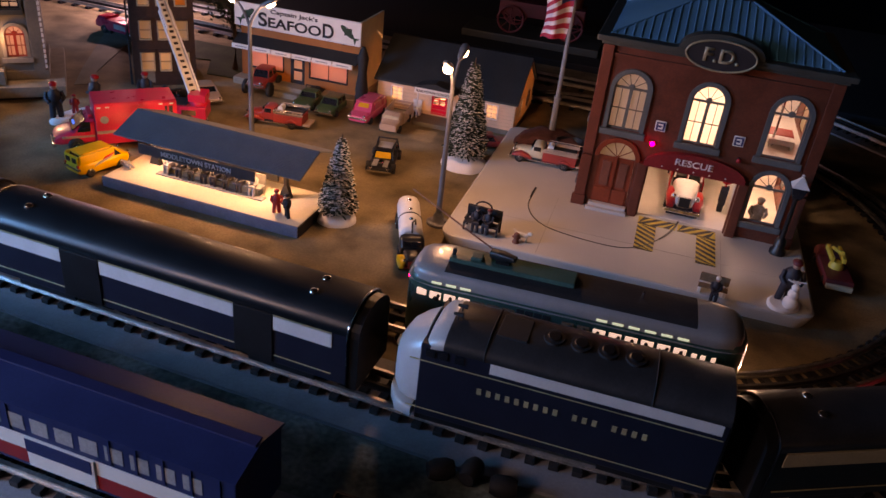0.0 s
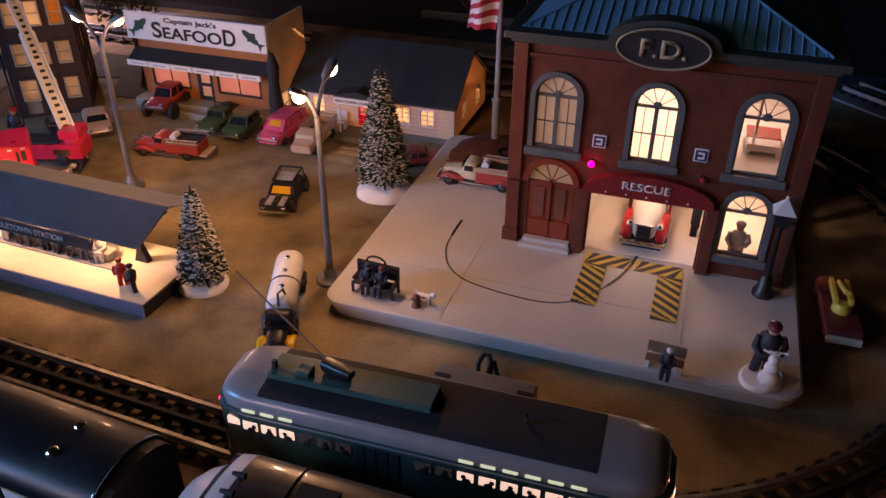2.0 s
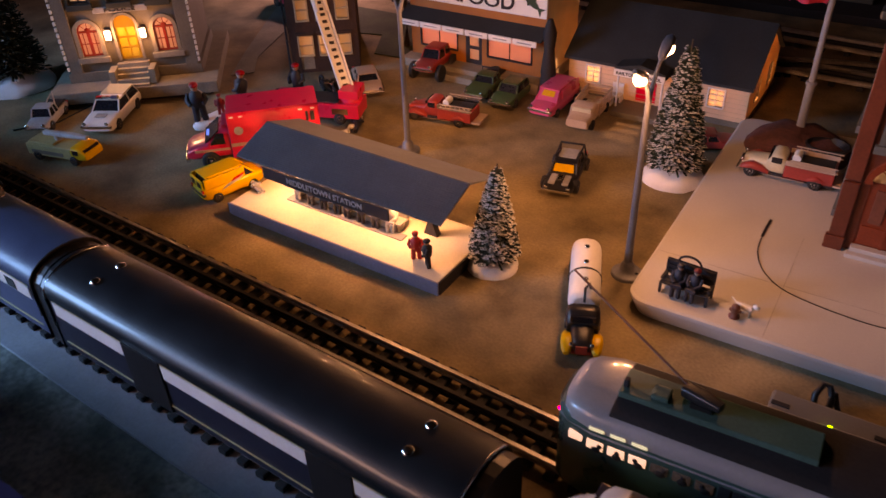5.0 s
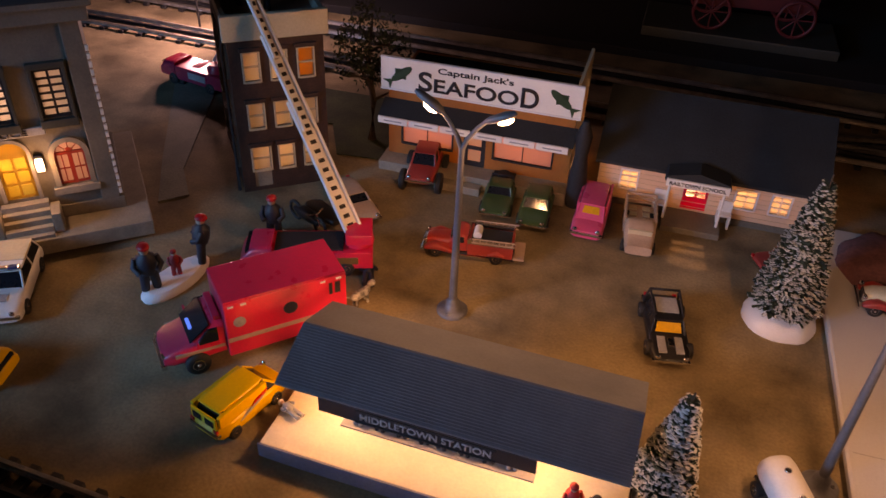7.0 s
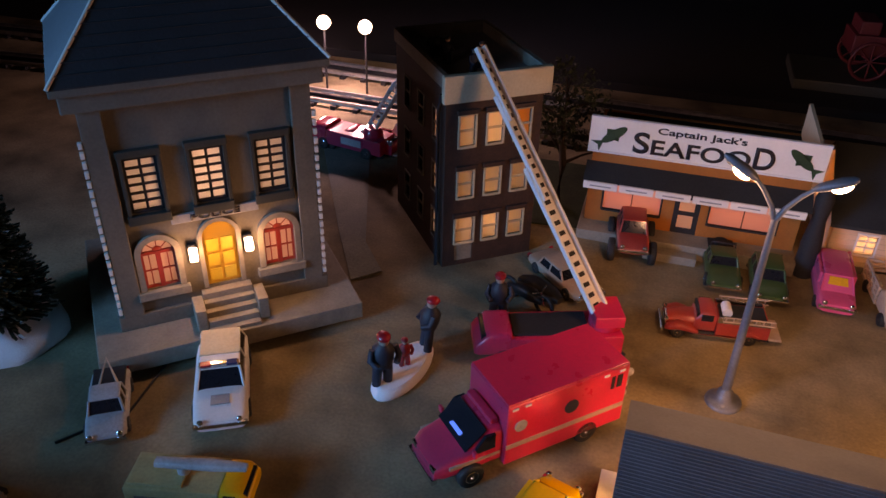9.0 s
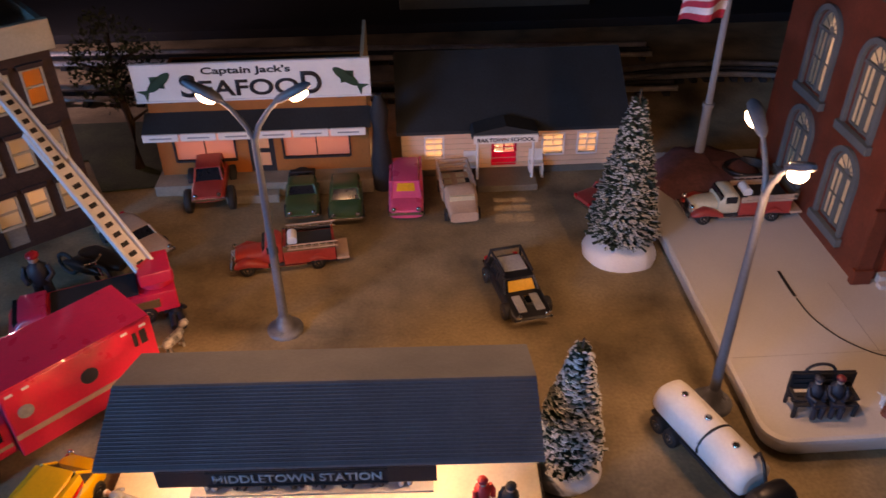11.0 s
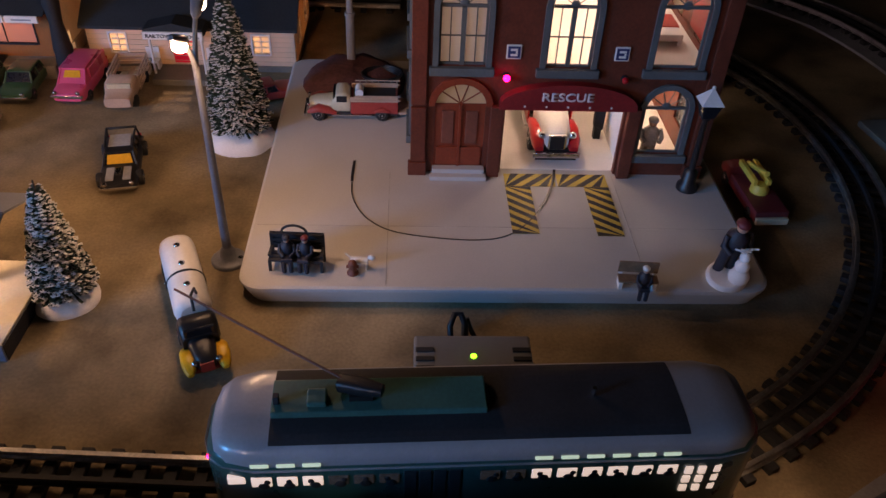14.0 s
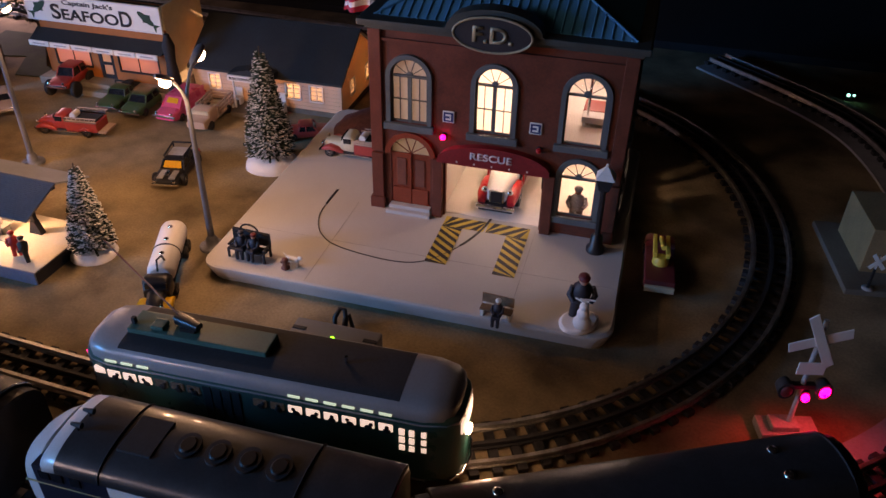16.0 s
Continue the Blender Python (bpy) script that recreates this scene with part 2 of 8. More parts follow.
# ---- mesh building ----
class G:
    """Collects vertices and faces of one mesh."""

    def __init__(self):
        self.v, self.f, self.s = [], [], []

    def add(self, verts, faces, smooth=False):
        n = len(self.v)
        self.v += [tuple(p) for p in verts]
        self.f += [tuple(i + n for i in f) for f in faces]
        self.s += [smooth] * len(faces)
        return self

    def box(self, x0, x1, y0, y1, z0, z1, c=0.0):
        if c <= 0:
            v = [(x, y, z) for z in (z0, z1) for y in (y0, y1) for x in (x0, x1)]
            return self.add(v, [(0, 2, 3, 1), (4, 5, 7, 6), (0, 1, 5, 4), (2, 6, 7, 3), (0, 4, 6, 2), (1, 3, 7, 5)])
        c = min(c, (x1 - x0) * 0.49, (y1 - y0) * 0.49, (z1 - z0) * 0.49)
        bm = bmesh.new()
        v = [bm.verts.new((x, y, z)) for z in (z0, z1) for y in (y0, y1) for x in (x0, x1)]
        for f in [(0, 2, 3, 1), (4, 5, 7, 6), (0, 1, 5, 4), (2, 6, 7, 3), (0, 4, 6, 2), (1, 3, 7, 5)]:
            bm.faces.new([v[i] for i in f])
        bmesh.ops.bevel(bm, geom=bm.edges[:], offset=c, segments=2, affect="EDGES", profile=0.6)
        bm.verts.index_update()
        self.add([p.co[:] for p in bm.verts], [[p.index for p in f.verts] for f in bm.faces])
        bm.free()
        return self

    def prism(self, poly, axis, a, b):
        """A flat outline pushed from a to b along an axis. For x the outline is (y, z), for y (x, z), for z (x, y)."""
        put = {"x": lambda p, w: (w, p[0], p[1]), "y": lambda p, w: (p[0], w, p[1]), "z": lambda p, w: (p[0], p[1], w)}[axis]
        n = len(poly)
        v = [put(p, a) for p in poly] + [put(p, b) for p in poly]
        f = [tuple(range(n))[::-1], tuple(range(n, 2 * n))] + [(i, (i + 1) % n, n + (i + 1) % n, n + i) for i in range(n)]
        area = sum(poly[i][0] * poly[(i + 1) % n][1] - poly[(i + 1) % n][0] * poly[i][1] for i in range(n))
        flip = (area < 0) ^ (b < a) ^ (axis == "y")
        return self.add(v, [t[::-1] for t in f] if flip else f)

    def loft(self, rings, caps=True, smooth=True):
        n = len(rings[0])
        v = [p for r in rings for p in r]
        f = [(k * n + i, k * n + (i + 1) % n, (k + 1) * n + (i + 1) % n, (k + 1) * n + i) for k in range(len(rings) - 1) for i in range(n)]
        self.add(v, f, smooth)
        if caps:
            self.add(rings[0], [tuple(range(n))[::-1]])
            self.add(rings[-1], [tuple(range(n))])
        return self

    def cyl(self, p0, p1, r0, r1=None, n=12, caps=True):
        p0, p1 = Vector(p0), Vector(p1)
        r1 = r0 if r1 is None else r1
        d = (p1 - p0).normalized()
        u = d.orthogonal().normalized()
        w = d.cross(u)
        ring = lambda c, r: [c + r * (math.cos(a) * u + math.sin(a) * w) for a in (2 * math.pi * i / n for i in range(n))]
        return self.loft([ring(p0, r0), ring(p1, r1)], caps)

    def lathe(self, profile, at=(0, 0, 0), n=16):
        c = Vector(at)
        rings = [[c + Vector((r * math.cos(a), r * math.sin(a), z)) for a in (2 * math.pi * i / n for i in range(n))] for r, z in profile]
        return self.loft(rings)

    def ball(self, c, r, n=12, m=7):
        r = r if isinstance(r, tuple) else (r, r, r)
        rings = []
        for k in range(m + 1):
            t = math.pi * (k / m) * 0.998 + 0.003
            rings.append([(c[0] + r[0] * math.sin(t) * math.cos(a), c[1] + r[1] * math.sin(t) * math.sin(a), c[2] - r[2] * math.cos(t)) for a in (2 * math.pi * i / n for i in range(n))])
        return self.loft(rings)

    def tube(self, pts, r, n=8):
        pts = [Vector(p) for p in pts]
        rings = []
        for i, p in enumerate(pts):
            d = (pts[min(i + 1, len(pts) - 1)] - pts[max(i - 1, 0)]).normalized()
            u = d.cross(Vector((0, 0, 1)))
            u = u.normalized() if u.length > 1e-4 else Vector((1, 0, 0))
            w = u.cross(d)
            rr = r[i] if isinstance(r, (list, tuple)) else r
            rings.append([p + rr * (math.cos(a) * u + math.sin(a) * w) for a in (2 * math.pi * k / n for k in range(n))])
        return self.loft(rings)

    def hull(self, secs, n=20, power=4.0):
        """A rounded body along x from sections (x, half width, bottom, top)."""
        rings = []
        for x, w, zb, zt in secs:
            zc, h = (zb + zt) / 2, (zt - zb) / 2
            ring = []
            for i in range(n):
                a = 2 * math.pi * (i + 0.5) / n
                ca, sa = math.cos(a), math.sin(a)
                ring.append((x, w * math.copysign(abs(ca) ** (2 / power), ca), zc + h * math.copysign(abs(sa) ** (2 / power), sa)))
            rings.append(ring)
        return self.loft(rings)

    def move(self, m):
        self.v = [tuple(m @ Vector(p)) for p in self.v]
        return self

    def plus(self, other):
        self.add(other.v, other.f)
        self.s[-len(other.f):] = other.s
        return self

    def weld(self):
        """Joins touching pieces into one skin and drops the faces between them."""
        seen, order, idx = {}, [], []
        for p in self.v:
            k = tuple(round(c, 7) for c in p)
            if k not in seen:
                seen[k] = len(order)
                order.append(p)
            idx.append(seen[k])
        faces = [tuple(idx[i] for i in f) for f in self.f]
        count = {}
        for f in faces:
            count[frozenset(f)] = count.get(frozenset(f), 0) + 1
        keep = [i for i, f in enumerate(faces) if count[frozenset(f)] == 1]
        self.v, self.f, self.s = order, [faces[i] for i in keep], [self.s[i] for i in keep]
        return self

    def mesh(self, name):
        me = bpy.data.meshes.new(name)
        me.from_pydata(self.v, [], self.f)
        me.polygons.foreach_set("use_smooth", self.s)
        me.update()
        return me


def part(name, g, material, parent=None, label=""):
    ob = new(name, g.mesh(name))
    ob.data.materials.append(M[material])
    if parent:
        ob.parent = parent
    return tagged(ob, label) if label else ob


def parts(name, g, material, parent=None, label=""):
    """Each loose piece of g as a part of its own."""
    root = {}

    def find(k):
        while root.setdefault(k, k) != k:
            k = root[k]
        return k

    keys = [tuple(round(c, 6) for c in p) for p in g.v]
    for f in g.f:
        for i in f[1:]:
            root[find(keys[i])] = find(keys[f[0]])
    groups = {}
    for f, s in zip(g.f, g.s):
        groups.setdefault(find(keys[f[0]]), []).append((f, s))
    for faces in groups.values():
        q = G()
        used = sorted({i for f, s in faces for i in f})
        at = {i: n for n, i in enumerate(used)}
        q.v, q.f, q.s = [g.v[i] for i in used], [tuple(at[i] for i in f) for f, s in faces], [s for f, s in faces]
        part(name, q, material, parent, label)


def thing(name, at, label, category, group="", kind=""):
    ob = new(name)
    ob.empty_display_size = 0.02
    ob.matrix_world = at if isinstance(at, Matrix) else Matrix.Translation(at)
    return tagged(ob, label, category, group, kind)


def solid(name, g, material, label, category, at=None, group="", kind=""):
    ob = part(name, g, material)
    if at is not None:
        ob.matrix_world = at
    return tagged(ob, label, category, group, kind)


def letters(name, text, height, depth, material, parent, m, width=None, label=""):
    """Raised words as a mesh, centred, reading along local x with local y up, and set by the pose m."""
    cu = bpy.data.curves.new(name, "FONT")
    cu.body, cu.align_x, cu.align_y, cu.size, cu.extrude = text, "CENTER", "CENTER", 1.0, 0.0
    cu.offset = 0.020
    tmp = bpy.data.objects.new(name, cu)
    me = bpy.data.meshes.new_from_object(tmp)
    bpy.data.objects.remove(tmp)
    co = np.array([v.co[:] for v in me.vertices])
    lo, hi = co.min(0), co.max(0)
    s = height / (hi[1] - lo[1])
    sx = width / (hi[0] - lo[0]) if width else s
    for v in me.vertices:
        v.co = ((v.co.x - (lo[0] + hi[0]) / 2) * sx, (v.co.y - (lo[1] + hi[1]) / 2) * s, 0)
    bm = bmesh.new()
    bm.from_mesh(me)
    top = bmesh.ops.extrude_face_region(bm, geom=bm.faces[:])
    bmesh.ops.translate(bm, verts=[g for g in top["geom"] if isinstance(g, bmesh.types.BMVert)], vec=(0, 0, depth))
    bmesh.ops.recalc_face_normals(bm, faces=bm.faces[:])
    bm.to_mesh(me)
    bm.free()
    me.materials.clear()
    me.materials.append(M[material])
    ob = new(name, me)
    ob.parent = parent
    ob.matrix_local = m
    return tagged(ob, label) if label else ob


UP = Matrix.Rotation(radians(90), 4, "X")  # lays a flat sign upright, facing -y


def front(x, y, z):
    return Matrix.Translation((x, y, z)) @ UP


def wall_with_holes(x0, x1, z0, z1, y0, y1, holes):
    """A wall in the xz plane, y0 to y1 thick, with openings (x0, x1, z0, z1, rise of the arch)."""
    g = G()
    xs = sorted({x0, x1, *[h[0] for h in holes], *[h[1] for h in holes]})
    zs = sorted({z0, z1, *[h[2] for h in holes], *[h[3] for h in holes]})
    for i in range(len(xs) - 1):
        for k in range(len(zs) - 1):
            cx, cz = (xs[i] + xs[i + 1]) / 2, (zs[k] + zs[k + 1]) / 2
            if not any(h[0] < cx < h[1] and h[2] < cz < h[3] for h in holes):
                g.box(xs[i], xs[i + 1], y0, y1, zs[k], zs[k + 1])
    for h in holes:
        rise = h[4]
        if rise:
            xc, a, zs_ = (h[0] + h[1]) / 2, (h[1] - h[0]) / 2, h[3] - rise
            arc = [(xc + a * math.cos(t), zs_ + rise * math.sin(t)) for t in (math.pi / 2 * i / 8 for i in range(9))]
            for sgn in (1, -1):
                pts = [(xc + sgn * (x - xc), z) for x, z in arc] + [(xc + sgn * a, h[3])]
                for i in range(8):
                    g.prism([pts[i], pts[i + 1], (xc + sgn * a, h[3])], "y", y0, y1)
    return g.weld()


def arch_ring(xc, a, z0, zs_, rise, w, y0, y1, legs=True):
    """A moulding of width w round an arched opening."""
    g = G()
    n = 14
    for i in range(n):
        t0, t1 = math.pi * i / n, math.pi * (i + 1) / n
        q = lambda t, k: (xc + (a + k) * math.cos(t), zs_ + (rise + k) * math.sin(t))
        g.prism([q(t0, 0), q(t0, w), q(t1, w), q(t1, 0)], "y", y0, y1)
    if legs:
        g.box(xc - a - w, xc - a, y0, y1, z0, zs_)
        g.box(xc + a, xc + a + w, y0, y1, z0, zs_)
    return g.weld()


def half_disc(xc, a, zs_, rise, y0, y1):
    return G().prism([(xc + a * math.cos(math.pi * i / 14), zs_ + rise * math.sin(math.pi * i / 14)) for i in range(15)], "y", y0, y1)


# ---- table and room ----
def ease(t):
    t = min(1.0, max(0.0, t))
    return t * t * (3 - 2 * t)


def rise(x, y):
    """The felt lies a little higher towards the police station."""
    return 0.0045 * ease((-0.34 - x) / 0.07) * ease((y + 0.085) / 0.05) * ease((0.52 - y) / 0.05)


NX, NY = 156, 99
gv = [(-1.6 + 3.1 * i / (NX - 1), -0.462 + 1.962 * j / (NY - 1)) for j in range(NY) for i in range(NX)]
gg_ = G().add([(x, y, rise(x, y)) for x, y in gv], [(j * NX + i, j * NX + i + 1, (j + 1) * NX + i + 1, (j + 1) * NX + i) for j in range(NY - 1) for i in range(NX - 1)], True)
gg_.box(-1.6, 1.5, -0.462, 1.5, -0.03, -0.002, 0.001)
solid("ground", gg_, "ground", "tan felt covered layout table top", "table top", kind="structure")
# added room shell without ceiling: hides the world colour, lets its light in from above
solid("floor", G().box(-4, 4, -4, 4, -0.92, -0.9), "dark", "added room floor, near black in place of darkness", "floor", kind="structure")
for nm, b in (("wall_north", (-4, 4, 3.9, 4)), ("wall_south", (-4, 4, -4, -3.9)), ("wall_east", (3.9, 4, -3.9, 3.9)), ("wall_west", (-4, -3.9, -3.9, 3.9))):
    solid(nm, G().box(*b, -0.9, 1.9), "dark", "added room wall, near black to keep the background dark", "wall", kind="structure")
gs = G()
rows_ = []
for k in range(9):
    z = -0.004 - k * 0.1
    rows_.append([(-1.6 + i * 0.02, -0.4645 - 0.006 * (1 + k * 0.6) * (1 + math.sin(i * 0.55 + 0.2 * math.sin(i * 0.13))) - 0.002, z) for i in range(156)])
gs.add([p for r in rows_ for p in r], [(k * 156 + i, (k + 1) * 156 + i, (k + 1) * 156 + i + 1, k * 156 + i + 1) for k in range(8) for i in range(155)], True)
skirt = solid("table_skirt", gs, "cloth", "teal cloth skirt hanging in folds from the table edge", "cloth", kind="structure")
sol = skirt.modifiers.new("thick", "SOLIDIFY")
sol.thickness = 0.002


def blend(pts, n=12):
    """A smooth line through points."""
    out = []
    pts = [Vector((*p, 0)) for p in pts]
    for i in range(len(pts) - 1):
        p0, p1, p2, p3 = pts[max(i - 1, 0)], pts[i], pts[i + 1], pts[min(i + 2, len(pts) - 1)]
        for k in range(n):
            t = k / n
            out.append(0.5 * (2 * p1 + (p2 - p0) * t + (2 * p0 - 5 * p1 + 4 * p2 - p3) * t * t + (3 * p1 - p0 - 3 * p2 + p3) * t ** 3))
    return out + [pts[-1]]


def resample(line, step):
    out, carry = [], 0.0
    for a, b in zip(line[:-1], line[1:]):
        L = (b - a).length
        d = carry
        while d < L:
            out.append((a + (b - a) * (d / L), (b - a).normalized()))
            d += step
        carry = d - L
    return out


def strip(line, w0, w1, z0, z1, name_g=None):
    """A band beside a line, from w0 to w1 across it."""
    g = name_g or G()
    rings = []
    for i, p in enumerate(line):
        d = (line[min(i + 1, len(line) - 1)] - line[max(i - 1, 0)]).normalized()
        s = Vector((-d.y, d.x, 0))
        a, b = p + s * w0, p + s * w1
        rings.append([(a.x, a.y, z0), (b.x, b.y, z0), (b.x, b.y, z1), (a.x, a.y, z1)])
    return g.loft(rings, smooth=False)


arc_c, arc_r = Vector((0.142, 0.200, 0)), 0.354
line1 = [Vector((x, -0.1505 - 0.055 * (x - 0.09), 0)) for x in (-1.5, -1.0, -0.5, -0.2, 0.0, 0.09)]
line1 += [arc_c + arc_r * Vector((math.cos(radians(a)), math.sin(radians(a)), 0)) for a in range(-92, 150, 3)]
line2 = blend([(-1.5, -0.138), (-1.0, -0.173), (-0.6, -0.201), (-0.2, -0.230), (0.0, -0.2415), (0.15, -0.2475), (0.28, -0.234), (0.40, -0.172), (0.52, -0.108), (0.61, -0.02), (0.66, 0.1), (0.67, 0.28), (0.62, 0.5), (0.45, 0.68)])
line3 = blend([(-1.5, -0.33), (-1.0, -0.352), (-0.5, -0.378), (0.0, -0.397), (0.4, -0.41), (0.9, -0.415), (1.4, -0.40)])
line4 = blend([(-1.5, 0.16), (-1.15, 0.12), (-0.98, 0.03), (-0.9, -0.04), (-0.8, -0.09), (-0.7, -0.1)])
line5 = blend([(-1.5, 0.52), (-1.0, 0.56), (-0.7, 0.555), (-0.3, 0.53), (0.1, 0.52)])
line6 = blend([(-1.5, 0.64), (-1.0, 0.665), (-0.7, 0.655), (-0.3, 0.64), (0.1, 0.62)])

tie_mesh = G().box(-0.0035, 0.0035, -0.0235, 0.0235, 0, 0.0045, 0.0006).mesh("tie")
tie_mesh.materials.append(M["matteblack"])
slot_line = blend([(0.066, 0.157), (0.0655, 0.13), (0.068, 0.103), (0.081, 0.077), (0.106, 0.061), (0.159, 0.054), (0.189, 0.064), (0.212, 0.095), (0.226, 0.13), (0.233, 0.17)])


def track(line, label, z=0.0, third=True, tie_step=0.0165, bed=False):
    t = thing("railway_track", (0, 0, z), label, "track", "model railway tracks")
    if bed:
        part("roadbed", strip(line, -0.045, 0.041, 0.0, 0.003), "roadbed", t, "pale grey foam roadbed strip")
    zz = 0.003 if bed else 0.0
    for nm, off, m in (("rail", 0.016, "steel"), ("rail", -0.016, "steel"), ("centre_rail", 0.0, "matteblack"))[: 3 if third else 2]:
        g = G()
        strip(line, off - 0.0026, off + 0.0026, zz + 0.0045, zz + 0.0053, g)
        strip(line, off - 0.0006, off + 0.0006, zz + 0.0053, zz + 0.0078, g)
        strip(line, off - 0.0014, off + 0.0014, zz + 0.0078, zz + 0.0094, g)
        part(nm, g, m, t)
    for p, d in resample(line, tie_step):
        o = new("tie", tie_mesh)
        o.parent = t
        o.matrix_local = Matrix.Translation((p.x, p.y, zz)) @ Matrix.Rotation(math.atan2(d.y, d.x), 4, "Z")
    return t


# mats under the near tracks
solid("grey_mat", G().prism([(-1.55, -0.455), (1.4, -0.455), (1.4, 0.0), (0.62, -0.13), (0.5, -0.195), (0.35, -0.26), (0.15, -0.285), (-0.25, -0.262), (-1.55, -0.175)], "z", -0.001, 0.0012), "greymat", "mottled grey green felt mat under the near tracks", "mat", kind="structure")
track(line1, "black tied three rail track curving past the fire station")
track(line2, "three rail track on pale roadbed carrying the passenger train", 0.0012, bed=True)
track(line3, "three rail track on pale roadbed along the table edge", 0.0012, bed=True)
track(line4, "curved black tied track at the far end of the table")
track(line5, "dark straight track behind the buildings", tie_step=0.03)
track(line6, "dark straight track at the back of the table", tie_step=0.03)

# patches of other ground
solid("path", G().prism([(-0.725, 0.44), (-0.66, 0.42), (-0.60, 0.25), (-0.57, 0.21), (-0.59, 0.19), (-0.63, 0.26)], "z", 0.002, 0.0055), "pathgrey", "grey green path strip beside the police station", "path", kind="structure")
solid("turf", G().prism([(-0.47, 0.33), (-0.42, 0.335), (-0.42, 0.47), (-0.6, 0.47), (-0.585, 0.37), (-0.5, 0.39)], "z", 0.0, 0.0057), "grass", "dark green turf beside the brick tower", "turf", kind="structure")
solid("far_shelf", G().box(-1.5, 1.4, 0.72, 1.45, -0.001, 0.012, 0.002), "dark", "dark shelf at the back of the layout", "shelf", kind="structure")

# ---- fire station yard ----
g = G()
cr = 0.016
out = []
for cx, cy, a0 in ((0.362 - cr, cr, -90), (0.362 - cr, 0.345 - cr, 0), (-0.005 + cr, 0.345 - cr, 90), (-0.005 + cr, cr, 180)):
    out += [(cx + cr * math.cos(radians(a0 + k * 15)), cy + cr * math.sin(radians(a0 + k * 15))) for k in range(7)]
mid = Vector((0.178, 0.17))
shrink = lambda k: [(p[0] - math.copysign(k, p[0] - mid.x) * min(1, abs(p[0] - mid.x) / 0.15), p[1] - math.copysign(k, p[1] - mid.y) * min(1, abs(p[1] - mid.y) / 0.15)) for p in out]
rings = [[(x, y, z) for x, y in shrink(k)] for k, z in ((-0.005, 0), (-0.0008, 0.0125), (0.0008, 0.0150), (0.0028, 0.016))]
g.loft(rings, smooth=False)
yard = thing("fire_station_yard", (0, 0, 0), "cream plastic yard slab with rounded corners before the fire station", "slab", kind="structure")
part("slab", g, "slab", yard)
for i, (a, b) in enumerate(((0.095, 0.0008), (0.275, 0.0008))):
    part("joint", G().box(a, a + 0.0007, 0.004, 0.141, 0.0160, 0.0162), "slabline", yard)
part("joint", G().box(0.0, 0.358, 0.0695, 0.0702, 0.0160, 0.01612), "slabline", yard)
g = strip(slot_line[:14], -0.0011, 0.0011, 0.0158, 0.0165)
strip(slot_line[14:-24], -0.0004, 0.0004, 0.0158, 0.0165, g)
strip(slot_line[-25:], -0.0011, 0.0011, 0.0158, 0.0165, g)
part("guide_slot", g, "black", yard, "curved black guide slot of the fire engine")
# hazard stripes: two legs and a cross bar at the door
haz = thing("hazard_marking", (0, 0, 0.0162), "yellow and black hazard stripes painted before the garage door", "marking", kind="structure")


def hazard(x0, x1, y0, y1, n, sgn):
    part("yellow_field", G().box(x0, x1, y0, y1, 0, 0.0002), "stripe", haz)
    w = (y1 - y0) / n if (y1 - y0) > (x1 - x0) else (x1 - x0) / n
    for i in range(-2, n + 2):
        if (y1 - y0) > (x1 - x0):
            a = y0 + i * w
            poly = [(x0, a), (x1, a + sgn * (x1 - x0) * 0.75), (x1, a + w * 0.5 + sgn * (x1 - x0) * 0.75), (x0, a + w * 0.5)]
            poly = [(p[0], min(max(p[1], y0), y1)) for p in poly]
            if max(p[1] for p in poly) - min(p[1] for p in poly) < 0.002:
                continue
        else:
            a = x0 + i * w
            poly = [(a, y0), (a + w * 0.5, y0), (a + w * 0.5 - sgn * (y1 - y0) * 1.1, y1), (a - sgn * (y1 - y0) * 1.1, y1)]
            poly = [(min(max(p[0], x0), x1), p[1]) for p in poly]
            if max(p[0] for p in poly) - min(p[0] for p in poly) < 0.002:
                continue
        part("stripe", G().prism(poly, "z", 0.0002, 0.00035), "signblack", haz)


hazard(0.187, 0.207, 0.062, 0.123, 6, -1)
hazard(0.250, 0.270, 0.060, 0.123, 6, -1)
hazard(0.187, 0.2275, 0.1235, 0.141, 3, -1)
hazard(0.2295, 0.270, 0.1235, 0.141, 3, -1)

# ---- fire station ----
FX0, FX1, FY0, FY1, FZ0, FZ1 = 0.113, 0.345, 0.143, 0.322, 0.016, 0.197
fh = thing("fire_station", (0, 0, 0), "two storey red brick toy fire station with blue hipped roof", "building")
W = 0.005
doorh = (0.130, 0.169, 0.022, 0.096, 0.0185)
gar = (0.184, 0.277, FZ0, 0.079, 0)
w1, w2, w3 = (0.131, 0.166, 0.110, 0.172, 0.017), (0.210, 0.244, 0.110, 0.173, 0.017), (0.290, 0.325, 0.111, 0.175, 0.0175)
w4 = (0.292, 0.326, 0.037, 0.094, 0.017)
part("front_wall", wall_with_holes(FX0, FX1, FZ0, FZ1, FY0, FY0 + W, [doorh, gar, w1, w2, w3, w4]), "brick", fh)
